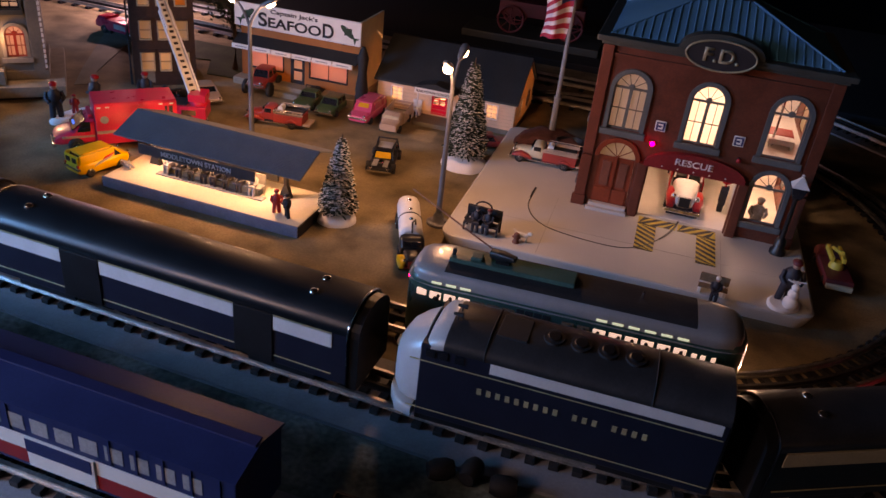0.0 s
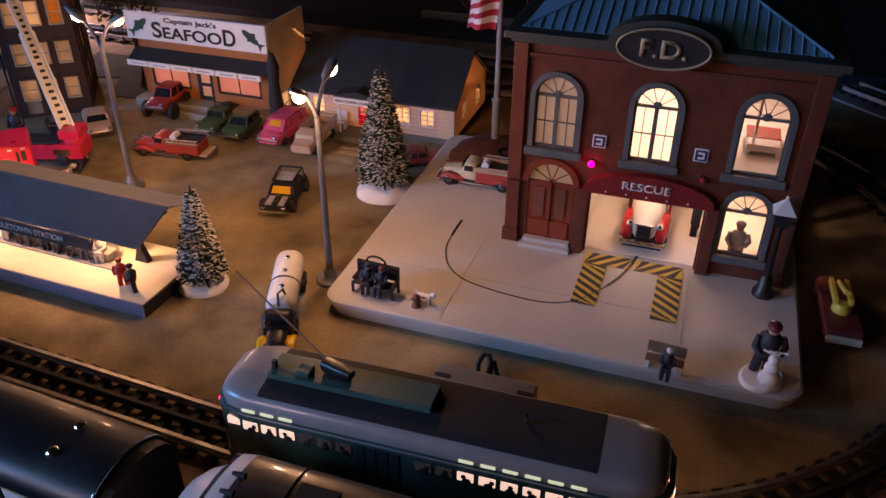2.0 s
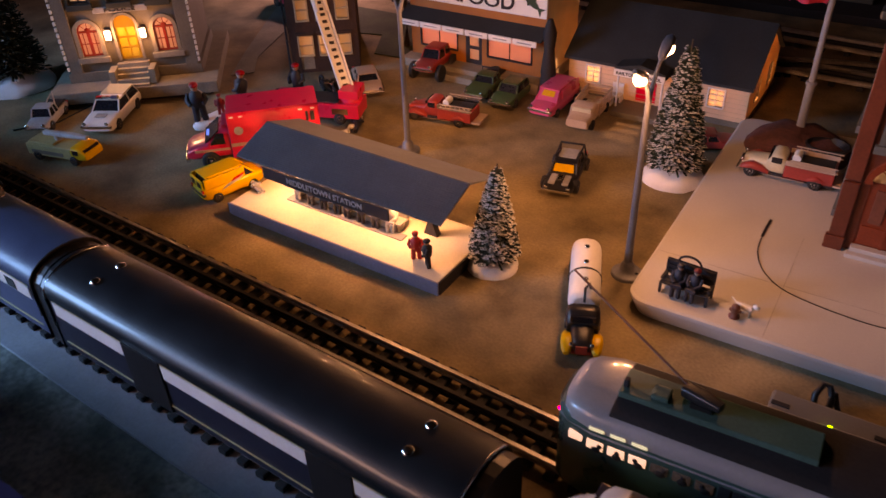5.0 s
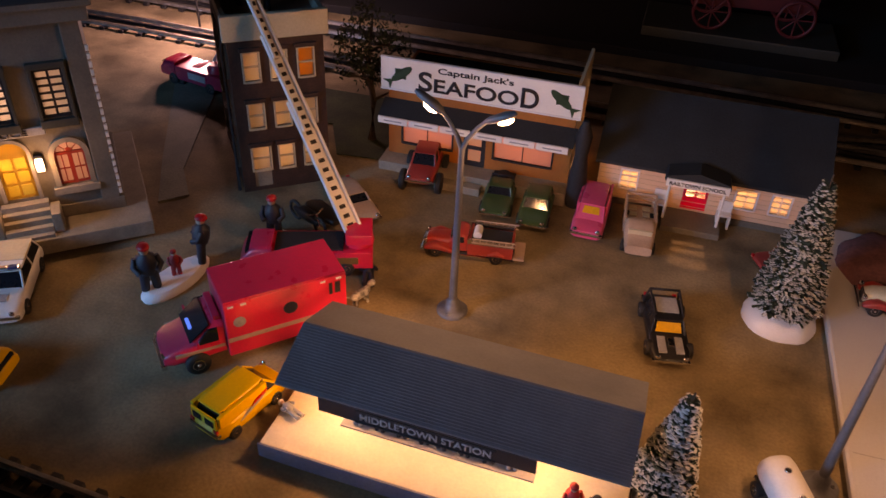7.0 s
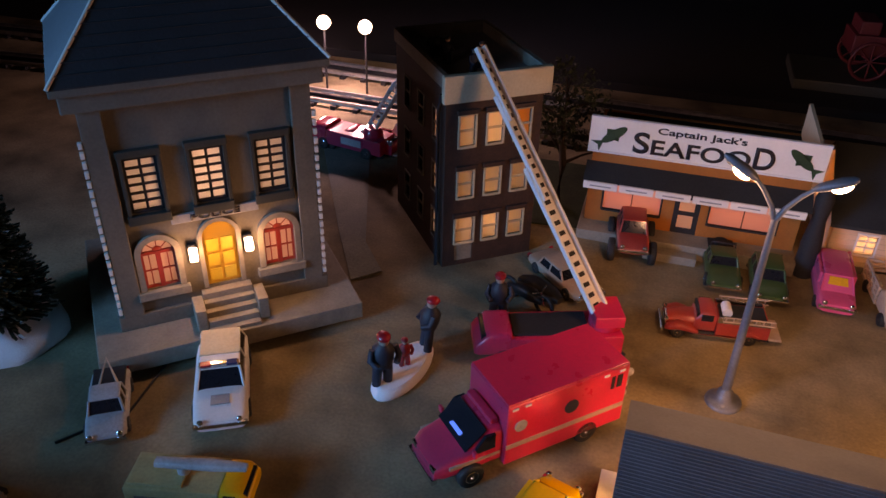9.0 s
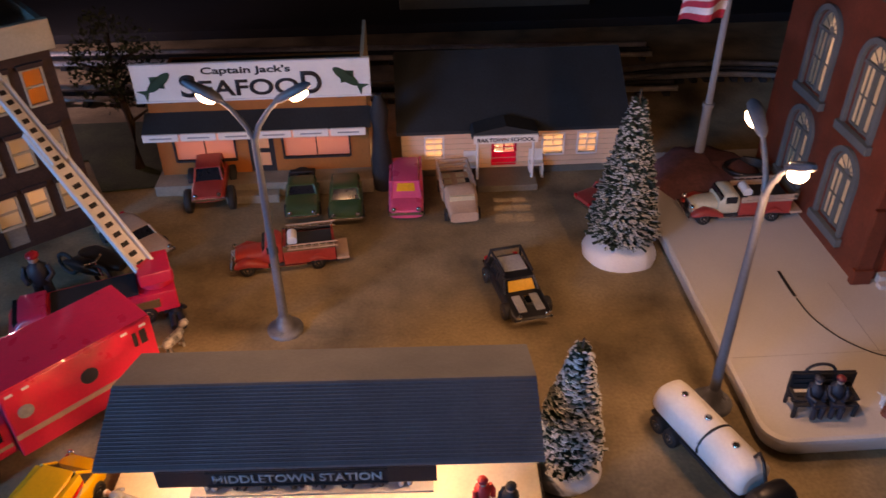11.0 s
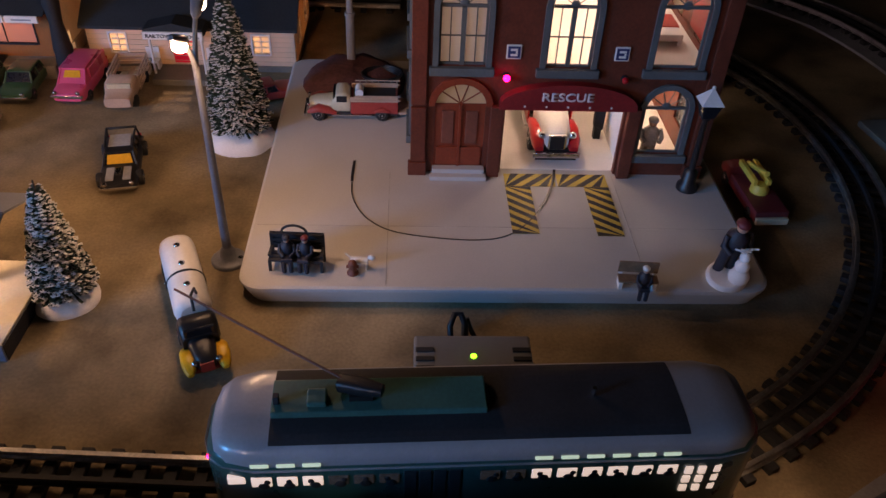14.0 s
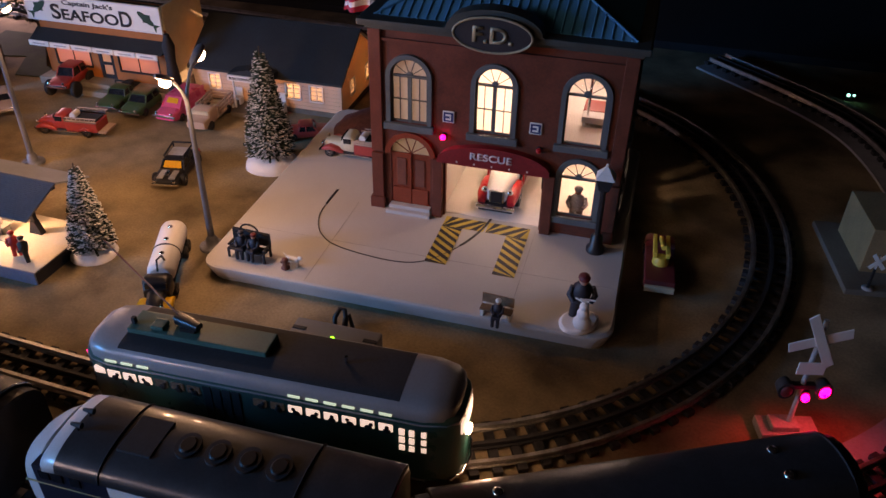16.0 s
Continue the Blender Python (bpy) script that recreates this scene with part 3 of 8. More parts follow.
# side walls, built along x and turned
sidew = [(0.025, 0.058, 0.110, 0.172, 0.0165), (0.095, 0.128, 0.110, 0.172, 0.0165), (0.025, 0.058, 0.035, 0.093, 0.0165), (0.095, 0.128, 0.035, 0.093, 0.0165)]
for nm, x in (("side_wall", FX0), ("side_wall", FX1 - W)):
    g = wall_with_holes(0, FY1 - FY0 - W, FZ0, FZ1, 0, W, sidew)
    g.move(Matrix.Translation((x + W, FY0 + W, 0)) @ Matrix.Rotation(radians(90), 4, "Z"))
    part(nm, g, "brick", fh)
part("back_wall", G().box(FX0 + W, FX1 - W, FY1 - W, FY1, FZ0, FZ1), "brick", fh)
part("upper_floor", G().box(FX0 + W, FX1 - W, FY0 + W, FY1 - W, 0.1005, 0.1045), "inner", fh, "white floor between the storeys")
part("ground_floor", G().box(FX0 + W, FX1 - W, FY0 + W, FY1 - W, FZ0, FZ0 + 0.0006), "inner", fh)
parts("inner_wall", G().box(FX0 + W, FX1 - W, FY1 - W - 0.0012, FY1 - W, FZ0, FZ1).box(FX0 + W, FX0 + W + 0.0008, FY0 + 0.12, FY1 - W, FZ0, FZ1).box(0.1775, 0.1805, FY0 + W, FY1 - W, FZ0, 0.1).box(0.2825, 0.2855, FY0 + W, FY1 - W, FZ0, 0.1).box(0.1845, 0.1870, FY0 + W, FY1 - W, 0.1045, FZ1).box(0.2675, 0.2700, FY0 + W, FY1 - W, 0.1045, FZ1).box(0.2856, FX1 - W - 0.001, 0.2905, 0.2920, FZ0, 0.1), "inner", fh, "white inner wall")
part("ceiling", G().box(FX0 + W, FX1 - W, FY0 + W, FY1 - W, FZ1 - 0.003, FZ1 - 0.0005), "inner", fh)
# brick courses standing out at the corners and the plinth
for x0, x1 in ((FX0 - 0.0015, FX0 + 0.010), (FX1 - 0.010, FX1 + 0.0015)):
    part("corner_pilaster", G().box(x0, x1, FY0 - 0.0035, FY0 - 0.0005, FZ0 + 0.062, FZ1, 0.0006), "brick", fh)
    part("plinth", G().box(x0 - 0.002, x1 + 0.001, FY0 - 0.006, FY0 - 0.0005, FZ0, FZ0 + 0.012, 0.0008).box(x0, x1, FY0 - 0.0045, FY0 - 0.0005, FZ0 + 0.012, FZ0 + 0.060, 0.0006), "brick", fh)
for x0, x1 in ((0.1725, 0.1825), (0.2785, 0.2885)):
    part("door_pier", G().box(x0, x1, FY0 - 0.007, FY0 - 0.0005, FZ0, 0.079, 0.0008), "brick", fh)
part("string_course", G().box(FX0 - 0.001, FX1 + 0.001, FY0 - 0.0022, FY0 - 0.0003, 0.1985 - 0.012, 0.1985 - 0.009), "brick", fh)


def arched_window(h, parent, sashes=2, fan=4, material="trimgrey", pane=None, y=FY0, sill=True, move_m=None, surround=None):
    xc, a, zs_ = (h[0] + h[1]) / 2, (h[1] - h[0]) / 2, h[3] - h[4]
    g = arch_ring(xc, a, h[2], zs_, h[4], 0.0042, y - 0.003, y - 0.0003)
    if sill:
        g.box(h[0] - 0.0065, h[1] + 0.0065, y - 0.005, y - 0.0003, h[2] - 0.007, h[2] - 0.0005, 0.0006)
    f = G()
    yb, ye = y + 0.0012, y + 0.0030
    f.plus(arch_ring(xc, a - 0.0016, h[2], zs_, h[4] - 0.0016, 0.0016, yb, ye))
    f.box(h[0], h[1], yb, ye, h[2], h[2] + 0.0016).box(h[0], h[1], yb - 0.0008, ye, zs_ - 0.001, zs_ + 0.001)
    if sashes == 2:
        f.box(xc - 0.0017, xc + 0.0017, yb - 0.0008, ye, h[2], zs_)
        for s in (-1, 1):
            xm = xc + s * (a + 0.001) / 2
            f.box(xm - 0.0004, xm + 0.0004, yb, ye - 0.0006, h[2], zs_)
        zm = (h[2] + zs_) / 2
        f.box(h[0], h[1], yb, ye - 0.0006, zm - 0.0004, zm + 0.0004)
    f.ball((xc, (yb + ye) / 2, zs_ + 0.001), (0.0035, 0.0009, 0.0035), 12, 6)
    for i in range(1, fan + 1):
        t = math.pi * i / (fan + 1)
        f.cyl((xc, (yb + ye) / 2, zs_), (xc + (a - 0.001) * math.cos(t), (yb + ye) / 2, zs_ + (h[4] - 0.001) * math.sin(t)), 0.0004, n=5)
    objs = [(g, surround or material, "window_surround"), (f, material, "window_frame")]
    if pane:
        p = G().box(h[0], h[1], y + 0.0032, y + 0.0038, h[2], zs_).plus(half_disc(xc, a, zs_, h[4], y + 0.0032, y + 0.0038))
        objs.append((p, pane, "pane"))
    made = []
    for gg, mm, nm in objs:
        if move_m is not None:
            gg.move(move_m)
        made.append(part(nm, gg, mm, parent))
        if nm == "pane" and mm == "clear":
            made[-1].visible_shadow = False
    return made


for h, n, p in ((w1, 2, "panepale"), (w2, 2, "panepale"), (w3, 1, "clear"), (w4, 1, "clear")):
    arched_window(h, fh, n, pane=p)
for x in (FX0,):
    mm = Matrix.Translation((x, FY0 + W, 0)) @ Matrix.Rotation(radians(-90), 4, "Z") @ Matrix.Translation((-(FY1 - FY0 - W), 0, 0))
    for h in sidew:
        L = FY1 - FY0 - W
        arched_window((L - h[1], L - h[0], h[2], h[3], h[4]), fh, 2, pane="pane", y=0.0, move_m=mm)
mm = Matrix.Translation((FX1, FY0 + W, 0)) @ Matrix.Rotation(radians(90), 4, "Z")
for h in sidew:
    arched_window(h, fh, 2, pane="clear" if h[2] < 0.1 else "pane", y=0.0, move_m=mm)
# front door with fan light
xc = 0.1495
part("door_surround", arch_ring(xc, 0.0195, 0.022, 0.0775, 0.0185, 0.005, FY0 - 0.0035, FY0 - 0.0003, legs=False), "reddoor", fh)
dl = part("front_door", G().box(0.130, 0.1688, FY0 + 0.001, FY0 + 0.003, 0.022, 0.0775).box(0.1316, 0.1486, FY0 - 0.0008, FY0 + 0.001, 0.0235, 0.040, 0.0005).box(0.1502, 0.1672, FY0 - 0.0008, FY0 + 0.001, 0.0235, 0.040, 0.0005).box(0.1485, 0.1503, FY0 - 0.0016, FY0 + 0.001, 0.022, 0.0775), "reddoor", fh, "red brown double door")
parts("door_glass", G().box(0.1355, 0.1450, FY0 - 0.0004, FY0 + 0.0012, 0.043, 0.072, 0.0008).box(0.1540, 0.1635, FY0 - 0.0004, FY0 + 0.0012, 0.043, 0.072, 0.0008), "bronze", dl)
part("fan_light", half_disc(xc, 0.0195, 0.0775, 0.0185, FY0 + 0.0020, FY0 + 0.0026), "pane", fh)
g = G()
for i in range(1, 5):
    t = math.pi * i / 5
    g.cyl((xc, FY0 + 0.0014, 0.0775), (xc + 0.019 * math.cos(t), FY0 + 0.0014, 0.0775 + 0.018 * math.sin(t)), 0.0005, n=5)
parts("fan_bar", g, "reddoor", fh)
part("door_step", G().box(0.127, 0.172, FY0 - 0.013, FY0 - 0.0072, FZ0, FZ0 + 0.0035, 0.0006), "slab", fh)
part("door_step", G().box(0.129, 0.1705, FY0 - 0.0071, FY0 - 0.0001, FZ0, FZ0 + 0.0068, 0.0006), "slab", fh)
# arched red canopy over the garage
pts = [(0.1785, 0.0790)] + [(0.2305 + 0.052 * math.cos(math.pi - math.pi * i / 18), 0.0815 + 0.0175 * math.sin(math.pi * i / 18)) for i in range(19)] + [(0.2825, 0.0790)]
aw = part("canopy", G().prism(pts, "y", FY0 - 0.009, FY0 - 0.0002), "awning", fh, "arched dark red canopy over the garage door")
pts2 = [(0.2305 + (p[0] - 0.2305) * 1.015, 0.079 + (p[1] - 0.079) * 1.06) for p in pts]
part("canopy_rim", G().prism(pts2, "y", FY0 - 0.0100, FY0 - 0.0091), "awning", fh)
letters("rescue_lettering", "RESCUE", 0.0070, 0.0008, "rescuepaint", fh, front(0.2290, FY0 - 0.0101, 0.0905), 0.039, "raised white block letters tinted with pinkish shade")
for i in range(5):
    part("stud", G().ball((0.197 + i * 0.0165, FY0 - 0.0102, 0.0822), 0.0009, 8, 5), "white", fh)
for x in (0.186, 0.266):
    p = part("plaque", G().box(x - 0.0055, x + 0.0055, FY0 - 0.0018, FY0 - 0.0002, 0.1165, 0.1275, 0.0006), "signwhite", fh)
    part("plaque_field", G().box(x - 0.0045, x + 0.0045, FY0 - 0.0021, FY0 - 0.0018, 0.1175, 0.1265), "flagblue", p)
    part("plaque_mark", G().box(x - 0.0026, x + 0.0026, FY0 - 0.0025, FY0 - 0.0021, 0.1232, 0.1248).box(x - 0.0026, x + 0.0026, FY0 - 0.0025, FY0 - 0.0021, 0.1192, 0.1208).box(x + 0.0012, x + 0.0026, FY0 - 0.0025, FY0 - 0.0021, 0.1212, 0.1228), "signwhite", p)
for x, m in ((0.182, "redlit"), (0.271, "red")):
    part("beacon_mount", G().cyl((x, FY0 - 0.0006, 0.1025), (x, FY0 - 0.003, 0.1025), 0.0026, n=10), "matteblack", fh)
    part("beacon", G().ball((x, FY0 - 0.0048, 0.1025), 0.0026, 12, 8), m, fh, "glowing red beacon" if m == "redlit" else "unlit red beacon")
# cornice, parapet with the oval badge, roof
g = G().box(FX0 - 0.004, FX1 + 0.004, FY0 - 0.005, FY1 + 0.004, 0.1975, 0.2015, 0.001).box(FX0 - 0.009, FX1 + 0.009, FY0 - 0.011, FY1 + 0.008, 0.2015, 0.2075, 0.0015)
part("cornice", g, "cornice", fh)
pts = [(0.181, 0.2075)] + [(0.2255 + 0.041 * math.cos(math.pi - math.pi * i / 18), 0.2085 + 0.0185 * math.sin(math.pi * i / 18)) for i in range(19)] + [(0.270, 0.2075)]
part("parapet_arch", G().prism(pts, "y", FY0 - 0.013, FY0 + 0.004), "cornice", fh)
bd = part("badge", G().prism([(0.2255 + 0.0345 * math.cos(2 * math.pi * i / 32), 0.2075 + 0.0155 * math.sin(2 * math.pi * i / 32)) for i in range(32)], "y", FY0 - 0.0170, FY0 - 0.0131), "signblack", fh, "black oval badge with gold rim and letters")
g = G()
ring = [(0.2255 + 0.0335 * math.cos(2 * math.pi * i / 40), FY0 - 0.0172, 0.2075 + 0.0147 * math.sin(2 * math.pi * i / 40)) for i in range(41)]
g.tube(ring, 0.0011, 6)
part("badge_rim", g, "dimgold", bd)
letters("badge_letters", "F.D.", 0.0135, 0.0012, "dimgold", fh, front(0.2258, FY0 - 0.0171, 0.2075), 0.034, "gold raised letters")
zr0, zr1 = 0.2075, 0.243
base = [(FX0 + 0.003, FY0 + 0.004), (FX1 - 0.003, FY0 + 0.004), (FX1 - 0.003, FY1), (FX0 + 0.003, FY1)]
topr = [(0.203, 0.236), (0.251, 0.236), (0.251, 0.262), (0.203, 0.262)]
part("roof", G().loft([[(x, y, zr0) for x, y in base], [(x, y, zr1) for x, y in topr]], smooth=False), "blueroof", fh, "blue hipped metal roof with standing seams")
g = G()
for i in range(27):
    x = FX0 + 0.008 + i * (FX1 - FX0 - 0.016) / 26
    t = max(0.0, (0.203 - x) / (0.203 - base[0][0]), (x - 0.251) / (base[1][0] - 0.251))
    k = 1 - t
    if k > 0.05:
        g.cyl((x, FY0 + 0.004, zr0 + 0.0003), (x, FY0 + 0.004 + (0.236 - FY0 - 0.004) * k, zr0 + (zr1 - zr0) * k + 0.0003), 0.0008, n=5)
parts("roof_seam", g, "blueroof", fh)
g = G()
for a, b in zip(base, topr):
    g.cyl((*a, zr0), (*b, zr1), 0.0013, n=6)
parts("hip_ridge", g, "blueroof", fh)
part("roof_curb", G().box(0.203, 0.251, 0.236, 0.262, zr1 - 0.003, zr1 + 0.002, 0.0006), "matteblack", fh)
sir = thing("roof_siren", (0.2255, 0.247, zr1 + 0.002), "small chrome siren with twin horns on the roof", "siren")
part("stem", G().cyl((0, 0, 0), (0, 0, 0.010), 0.0011, n=8), "chrome", sir)
parts("horn", G().cyl((-0.010, 0, 0.011), (-0.001, 0, 0.011), 0.0028, 0.0012).cyl((0.001, 0, 0.011), (0.010, 0, 0.011), 0.0012, 0.0028).ball((0, 0, 0.011), 0.002), "chrome", sir)
# things inside
pole = solid("fire_pole", G().cyl((0.306, 0.20, 0.1045), (0.306, 0.20, FZ1 - 0.003), 0.0013, n=8), "chrome", "brass sliding pole in the upper room", "pole")
bunk = thing("bunk_bed", (0.316, 0.215, 0.1045), "white toy bed with a red blanket in the upper room", "bed")
part("mattress", G().box(-0.015, 0.012, -0.02, 0.02, 0.004, 0.010, 0.001), "white", bunk)
parts("bed_leg", G().box(-0.014, -0.012, -0.019, -0.017, 0, 0.004).box(0.009, 0.011, -0.019, -0.017, 0, 0.004).box(-0.014, -0.012, 0.017, 0.019, 0, 0.004).box(0.009, 0.011, 0.017, 0.019, 0, 0.004), "white", bunk)
part("blanket", G().box(-0.0155, 0.0125, -0.005, 0.0205, 0.0085, 0.0108, 0.0008), "dullred", bunk)
solid("wall_hanging", G().box(FX1 - W - 0.002, FX1 - W - 0.0002, 0.17, 0.215, 0.115, 0.165, 0.0004), "dullred", "red panel on the upper room wall", "panel")
coats = thing("coat_rack", (0.2735, 0.20, FZ0 + 0.0006), "dark coat hanging below a red helmet in the garage", "coat")
part("coat", G().hull([(-0.004, 0.003, 0.012, 0.030), (0.004, 0.0045, 0.008, 0.032)]).box(-0.003, 0.003, -0.003, 0.003, 0, 0.012), "matteblack", coats)
part("helmet", G().ball((0, 0, 0.040), (0.007, 0.007, 0.006)).cyl((0, 0, 0.030), (0, 0, 0.036), 0.001), "red", coats)
for nm, at, pw in (("garage_bulb", (0.232, 0.205, 0.094), 0.075), ("hall_bulb", (0.309, 0.230, 0.0715), 0.095), ("door_bulb", (0.150, 0.22, 0.07), 0.02), ("upper_bulb", (0.226, 0.235, 0.155), 0.27), ("upper_left_bulb", (0.150, 0.235, 0.15), 0.035), ("upper_right_bulb", (0.307, 0.255, 0.160), 0.075)):
    lamp(nm, "POINT", at, pw, (1.0, 0.86, 0.68) if nm in ("garage_bulb", "hall_bulb") else (1.0, 0.94, 0.86), 0.003)
# black gas lantern
ln = thing("gas_lantern", (0.3335, 0.124, FZ0), "black cast street lantern with a white cap beside the fire station", "lantern")
part("base", G().lathe([(0.0085, 0), (0.0085, 0.004), (0.006, 0.007), (0.0055, 0.016), (0.003, 0.019)]), "black", ln)
part("post", G().lathe([(0.0026, 0.019), (0.0022, 0.062), (0.004, 0.064), (0.004, 0.066)]), "black", ln)
part("lantern_cage", G().loft([[(x * 0.0045, y * 0.0045, 0.066) for x, y in ((-1, -1), (1, -1), (1, 1), (-1, 1))], [(x * 0.0075, y * 0.0075, 0.078) for x, y in ((-1, -1), (1, -1), (1, 1), (-1, 1))]], smooth=False), "carglass", ln)
part("lantern_cap", G().loft([[(x * 0.0085, y * 0.0085, 0.078) for x, y in ((-1, -1), (1, -1), (1, 1), (-1, 1))], [(x * 0.0012, y * 0.0012, 0.088) for x, y in ((-1, -1), (1, -1), (1, 1), (-1, 1))]], smooth=False).ball((0, 0, 0.0895), 0.0016), "white", ln)

# ---- school ----
sc = thing("school_house", (-0.204, 0.345, 0), "low cream clapboard toy school with charcoal gabled roof", "building")
SL, SD, SH, SR = 0.201, 0.13, 0.047, 0.092
sdoor = (0.081, 0.104, 0.008, 0.036, 0)
swin = [(0.022, 0.037, 0.019, 0.038, 0), (0.128, 0.146, 0.019, 0.038, 0), (0.160, 0.176, 0.019, 0.038, 0)]
part("front_wall", wall_with_holes(0, SL, 0.006, SH, 0, 0.003, [sdoor] + swin), "schoolwall", sc)
part("foundation", G().box(-0.001, SL + 0.001, -0.0015, SD, 0, 0.006), "stonegrey", sc)
part("back_wall", G().box(0, SL, SD - 0.003, SD, 0.006, SH), "schoolwall", sc)
for x in (0.0, SL - 0.003):
    g = wall_with_holes(0.003, SD - 0.003, 0.006, SH, 0, 0.003, [(0.03, 0.045, 0.019, 0.038, 0), (0.085, 0.100, 0.019, 0.038, 0)])
    g.move(Matrix.Translation((x + 0.003, 0, 0)) @ Matrix.Rotation(radians(90), 4, "Z"))
    part("side_wall", g, "schoolwall", sc)
    part("gable", G().prism([(0.003, SH), (SD - 0.003, SH), (SD / 2, SR - 0.002)], "x", x, x + 0.003), "schoolwall", sc)
for y0, y1 in ((-0.006, SD / 2), (SD + 0.006, SD / 2)):
    part("roof_slope", G().prism([(y0, SH - 0.003), (y0, SH), (y1, SR + 0.002), (y1, SR - 0.001)], "x", -0.004, SL + 0.004), "darkroof", sc)
g = G()
for i in range(7):
    g.box(0, SL, -0.0006, -0.0001, 0.0105 + i * 0.0052, 0.0108 + i * 0.0052)
parts("clapboard_edge", g, "cream", sc)


def sash(h, parent, cols, rows, y=0.0, mat_="white", pane="pane", m=None, bar=0.0006):
    w = G()
    w.box(h[0] - 0.0016, h[0], y - 0.001, y + 0.001, h[2] - 0.0016, h[3] + 0.0016).box(h[1], h[1] + 0.0016, y - 0.001, y + 0.001, h[2] - 0.0016, h[3] + 0.0016)
    w.box(h[0], h[1], y - 0.001, y + 0.001, h[3], h[3] + 0.0016).box(h[0], h[1], y - 0.0018, y + 0.001, h[2] - 0.0016, h[2])
    for i in range(1, cols):
        x = h[0] + (h[1] - h[0]) * i / cols
        w.box(x - bar, x + bar, y, y + 0.0012, h[2], h[3])
    for i in range(1, rows):
        z = h[2] + (h[3] - h[2]) * i / rows
        w.box(h[0], h[1], y + 0.0001, y + 0.0011, z - bar, z + bar)
    p = G().box(h[0], h[1], y + 0.0014, y + 0.0019, h[2], h[3])
    if m is not None:
        w.move(m), p.move(m)
    f = part("window_frame", w, mat_, parent)
    q = part("pane", p, pane, f)
    if pane == "clear":
        q.visible_shadow = False
    return f


for h in swin:
    sash(h, sc, 2, 3)
for h in ((0.03, 0.045, 0.019, 0.038), (0.085, 0.100, 0.019, 0.038)):
    sash(h, sc, 2, 3, m=Matrix.Translation((SL, 0, 0)) @ Matrix.Rotation(radians(90), 4, "Z"))
dr = part("front_door", G().box(0.081, 0.104, 0.0005, 0.002, 0.008, 0.0225).box(0.081, 0.0835, 0.0005, 0.002, 0.0225, 0.036).box(0.1015, 0.104, 0.0005, 0.002, 0.0225, 0.036).box(0.0835, 0.1015, 0.0005, 0.002, 0.034, 0.036), "schooldoor", sc, "bright red door with six lights")
sash((0.0835, 0.1015, 0.0225, 0.034), sc, 2, 3, y=0.0003, mat_="schooldoor", pane="clear")
part("porch_floor", G().box(0.066, 0.119, -0.034, -0.0016, 0, 0.006, 0.0005), "stonegrey", sc)
for x in (0.062, 0.121):
    part("porch_bench", G().box(x - 0.0065, x + 0.0065, -0.012, -0.003, 0.0125, 0.0145).box(x - 0.0065, x - 0.0045, -0.012, -0.003, 0, 0.0125).box(x + 0.0045, x + 0.0065, -0.012, -0.003, 0, 0.0125).box(x - 0.0065, x + 0.0065, -0.0042, -0.003, 0.0145, 0.026), "white", sc, "white porch bench")
part("porch_post", G().cyl((0.0665, -0.020, 0.006), (0.0665, -0.020, 0.0475), 0.0013, n=8), "white", sc)
part("porch_post", G().cyl((0.1155, -0.020, 0.006), (0.1155, -0.020, 0.0475), 0.0013, n=8), "white", sc)
part("porch_roof", G().prism([(0.061, 0.0475), (0.120, 0.0475), (0.118, 0.0525), (0.0905, 0.0590), (0.063, 0.0525)], "y", -0.0235, -0.001), "darkroof", sc)
sb = part("sign_board", G().box(0.0625, 0.1185, -0.0260, -0.0237, 0.0435, 0.0510, 0.0004), "signwhite", sc, "white sign board over the porch")
letters("sign_lettering", "RAILTOWN SCHOOL", 0.0036, 0.0003, "signblack", sc, front(0.0905, -0.0261, 0.0472), 0.050)
lamp("school_bulb", "POINT", (-0.112, 0.435, 0.069), 0.9, BULB, 0.002)
lamp("school_bulb_left", "POINT", (-0.175, 0.41, 0.05), 0.06, BULB, 0.003)
lamp("school_bulb_right", "POINT", (-0.04, 0.41, 0.05), 0.04, BULB, 0.003)

# ---- seafood restaurant ----
sf = thing("seafood_restaurant", (-0.416, 0.34, 0), "orange fronted toy seafood restaurant with a large white roof sign", "building")
FL, FD, FH = 0.184, 0.09, 0.088
part("step_base", G().box(-0.004, FL + 0.002, -0.021, FD, 0, 0.014, 0.001), "stone", sf, "tan stone base")
part("front_step", G().box(0.058, 0.104, -0.032, -0.0212, 0, 0.008, 0.0008), "stone", sf)
fw = [(0.015, 0.066, 0.028, 0.054, 0), (0.109, 0.166, 0.028, 0.054, 0)]
fdoor = (0.078, 0.1005, 0.014, 0.053, 0)
part("front_wall", wall_with_holes(0, FL, 0.014, FH, 0, 0.003, fw + [fdoor]), "orange", sf)
part("side_wall", G().box(0, 0.003, 0.003, FD, 0.014, FH), "orange", sf)
part("side_wall", G().box(FL - 0.003, FL, 0.003, FD, 0.014, FH + 0.03), "cream", sf)
part("back_wall", G().box(0.003, FL - 0.003, FD - 0.003, FD, 0.014, FH), "orange", sf)
part("roof", G().box(0.003, FL - 0.003, 0.003, FD - 0.003, FH - 0.004, FH - 0.001), "darkroof", sf)
part("black_band", G().prism([(-0.021, 0.0635), (-0.0005, 0.0745), (-0.0005, 0.0635)], "x", -0.004, FL + 0.003), "darkroof", sf, "black sloping awning")
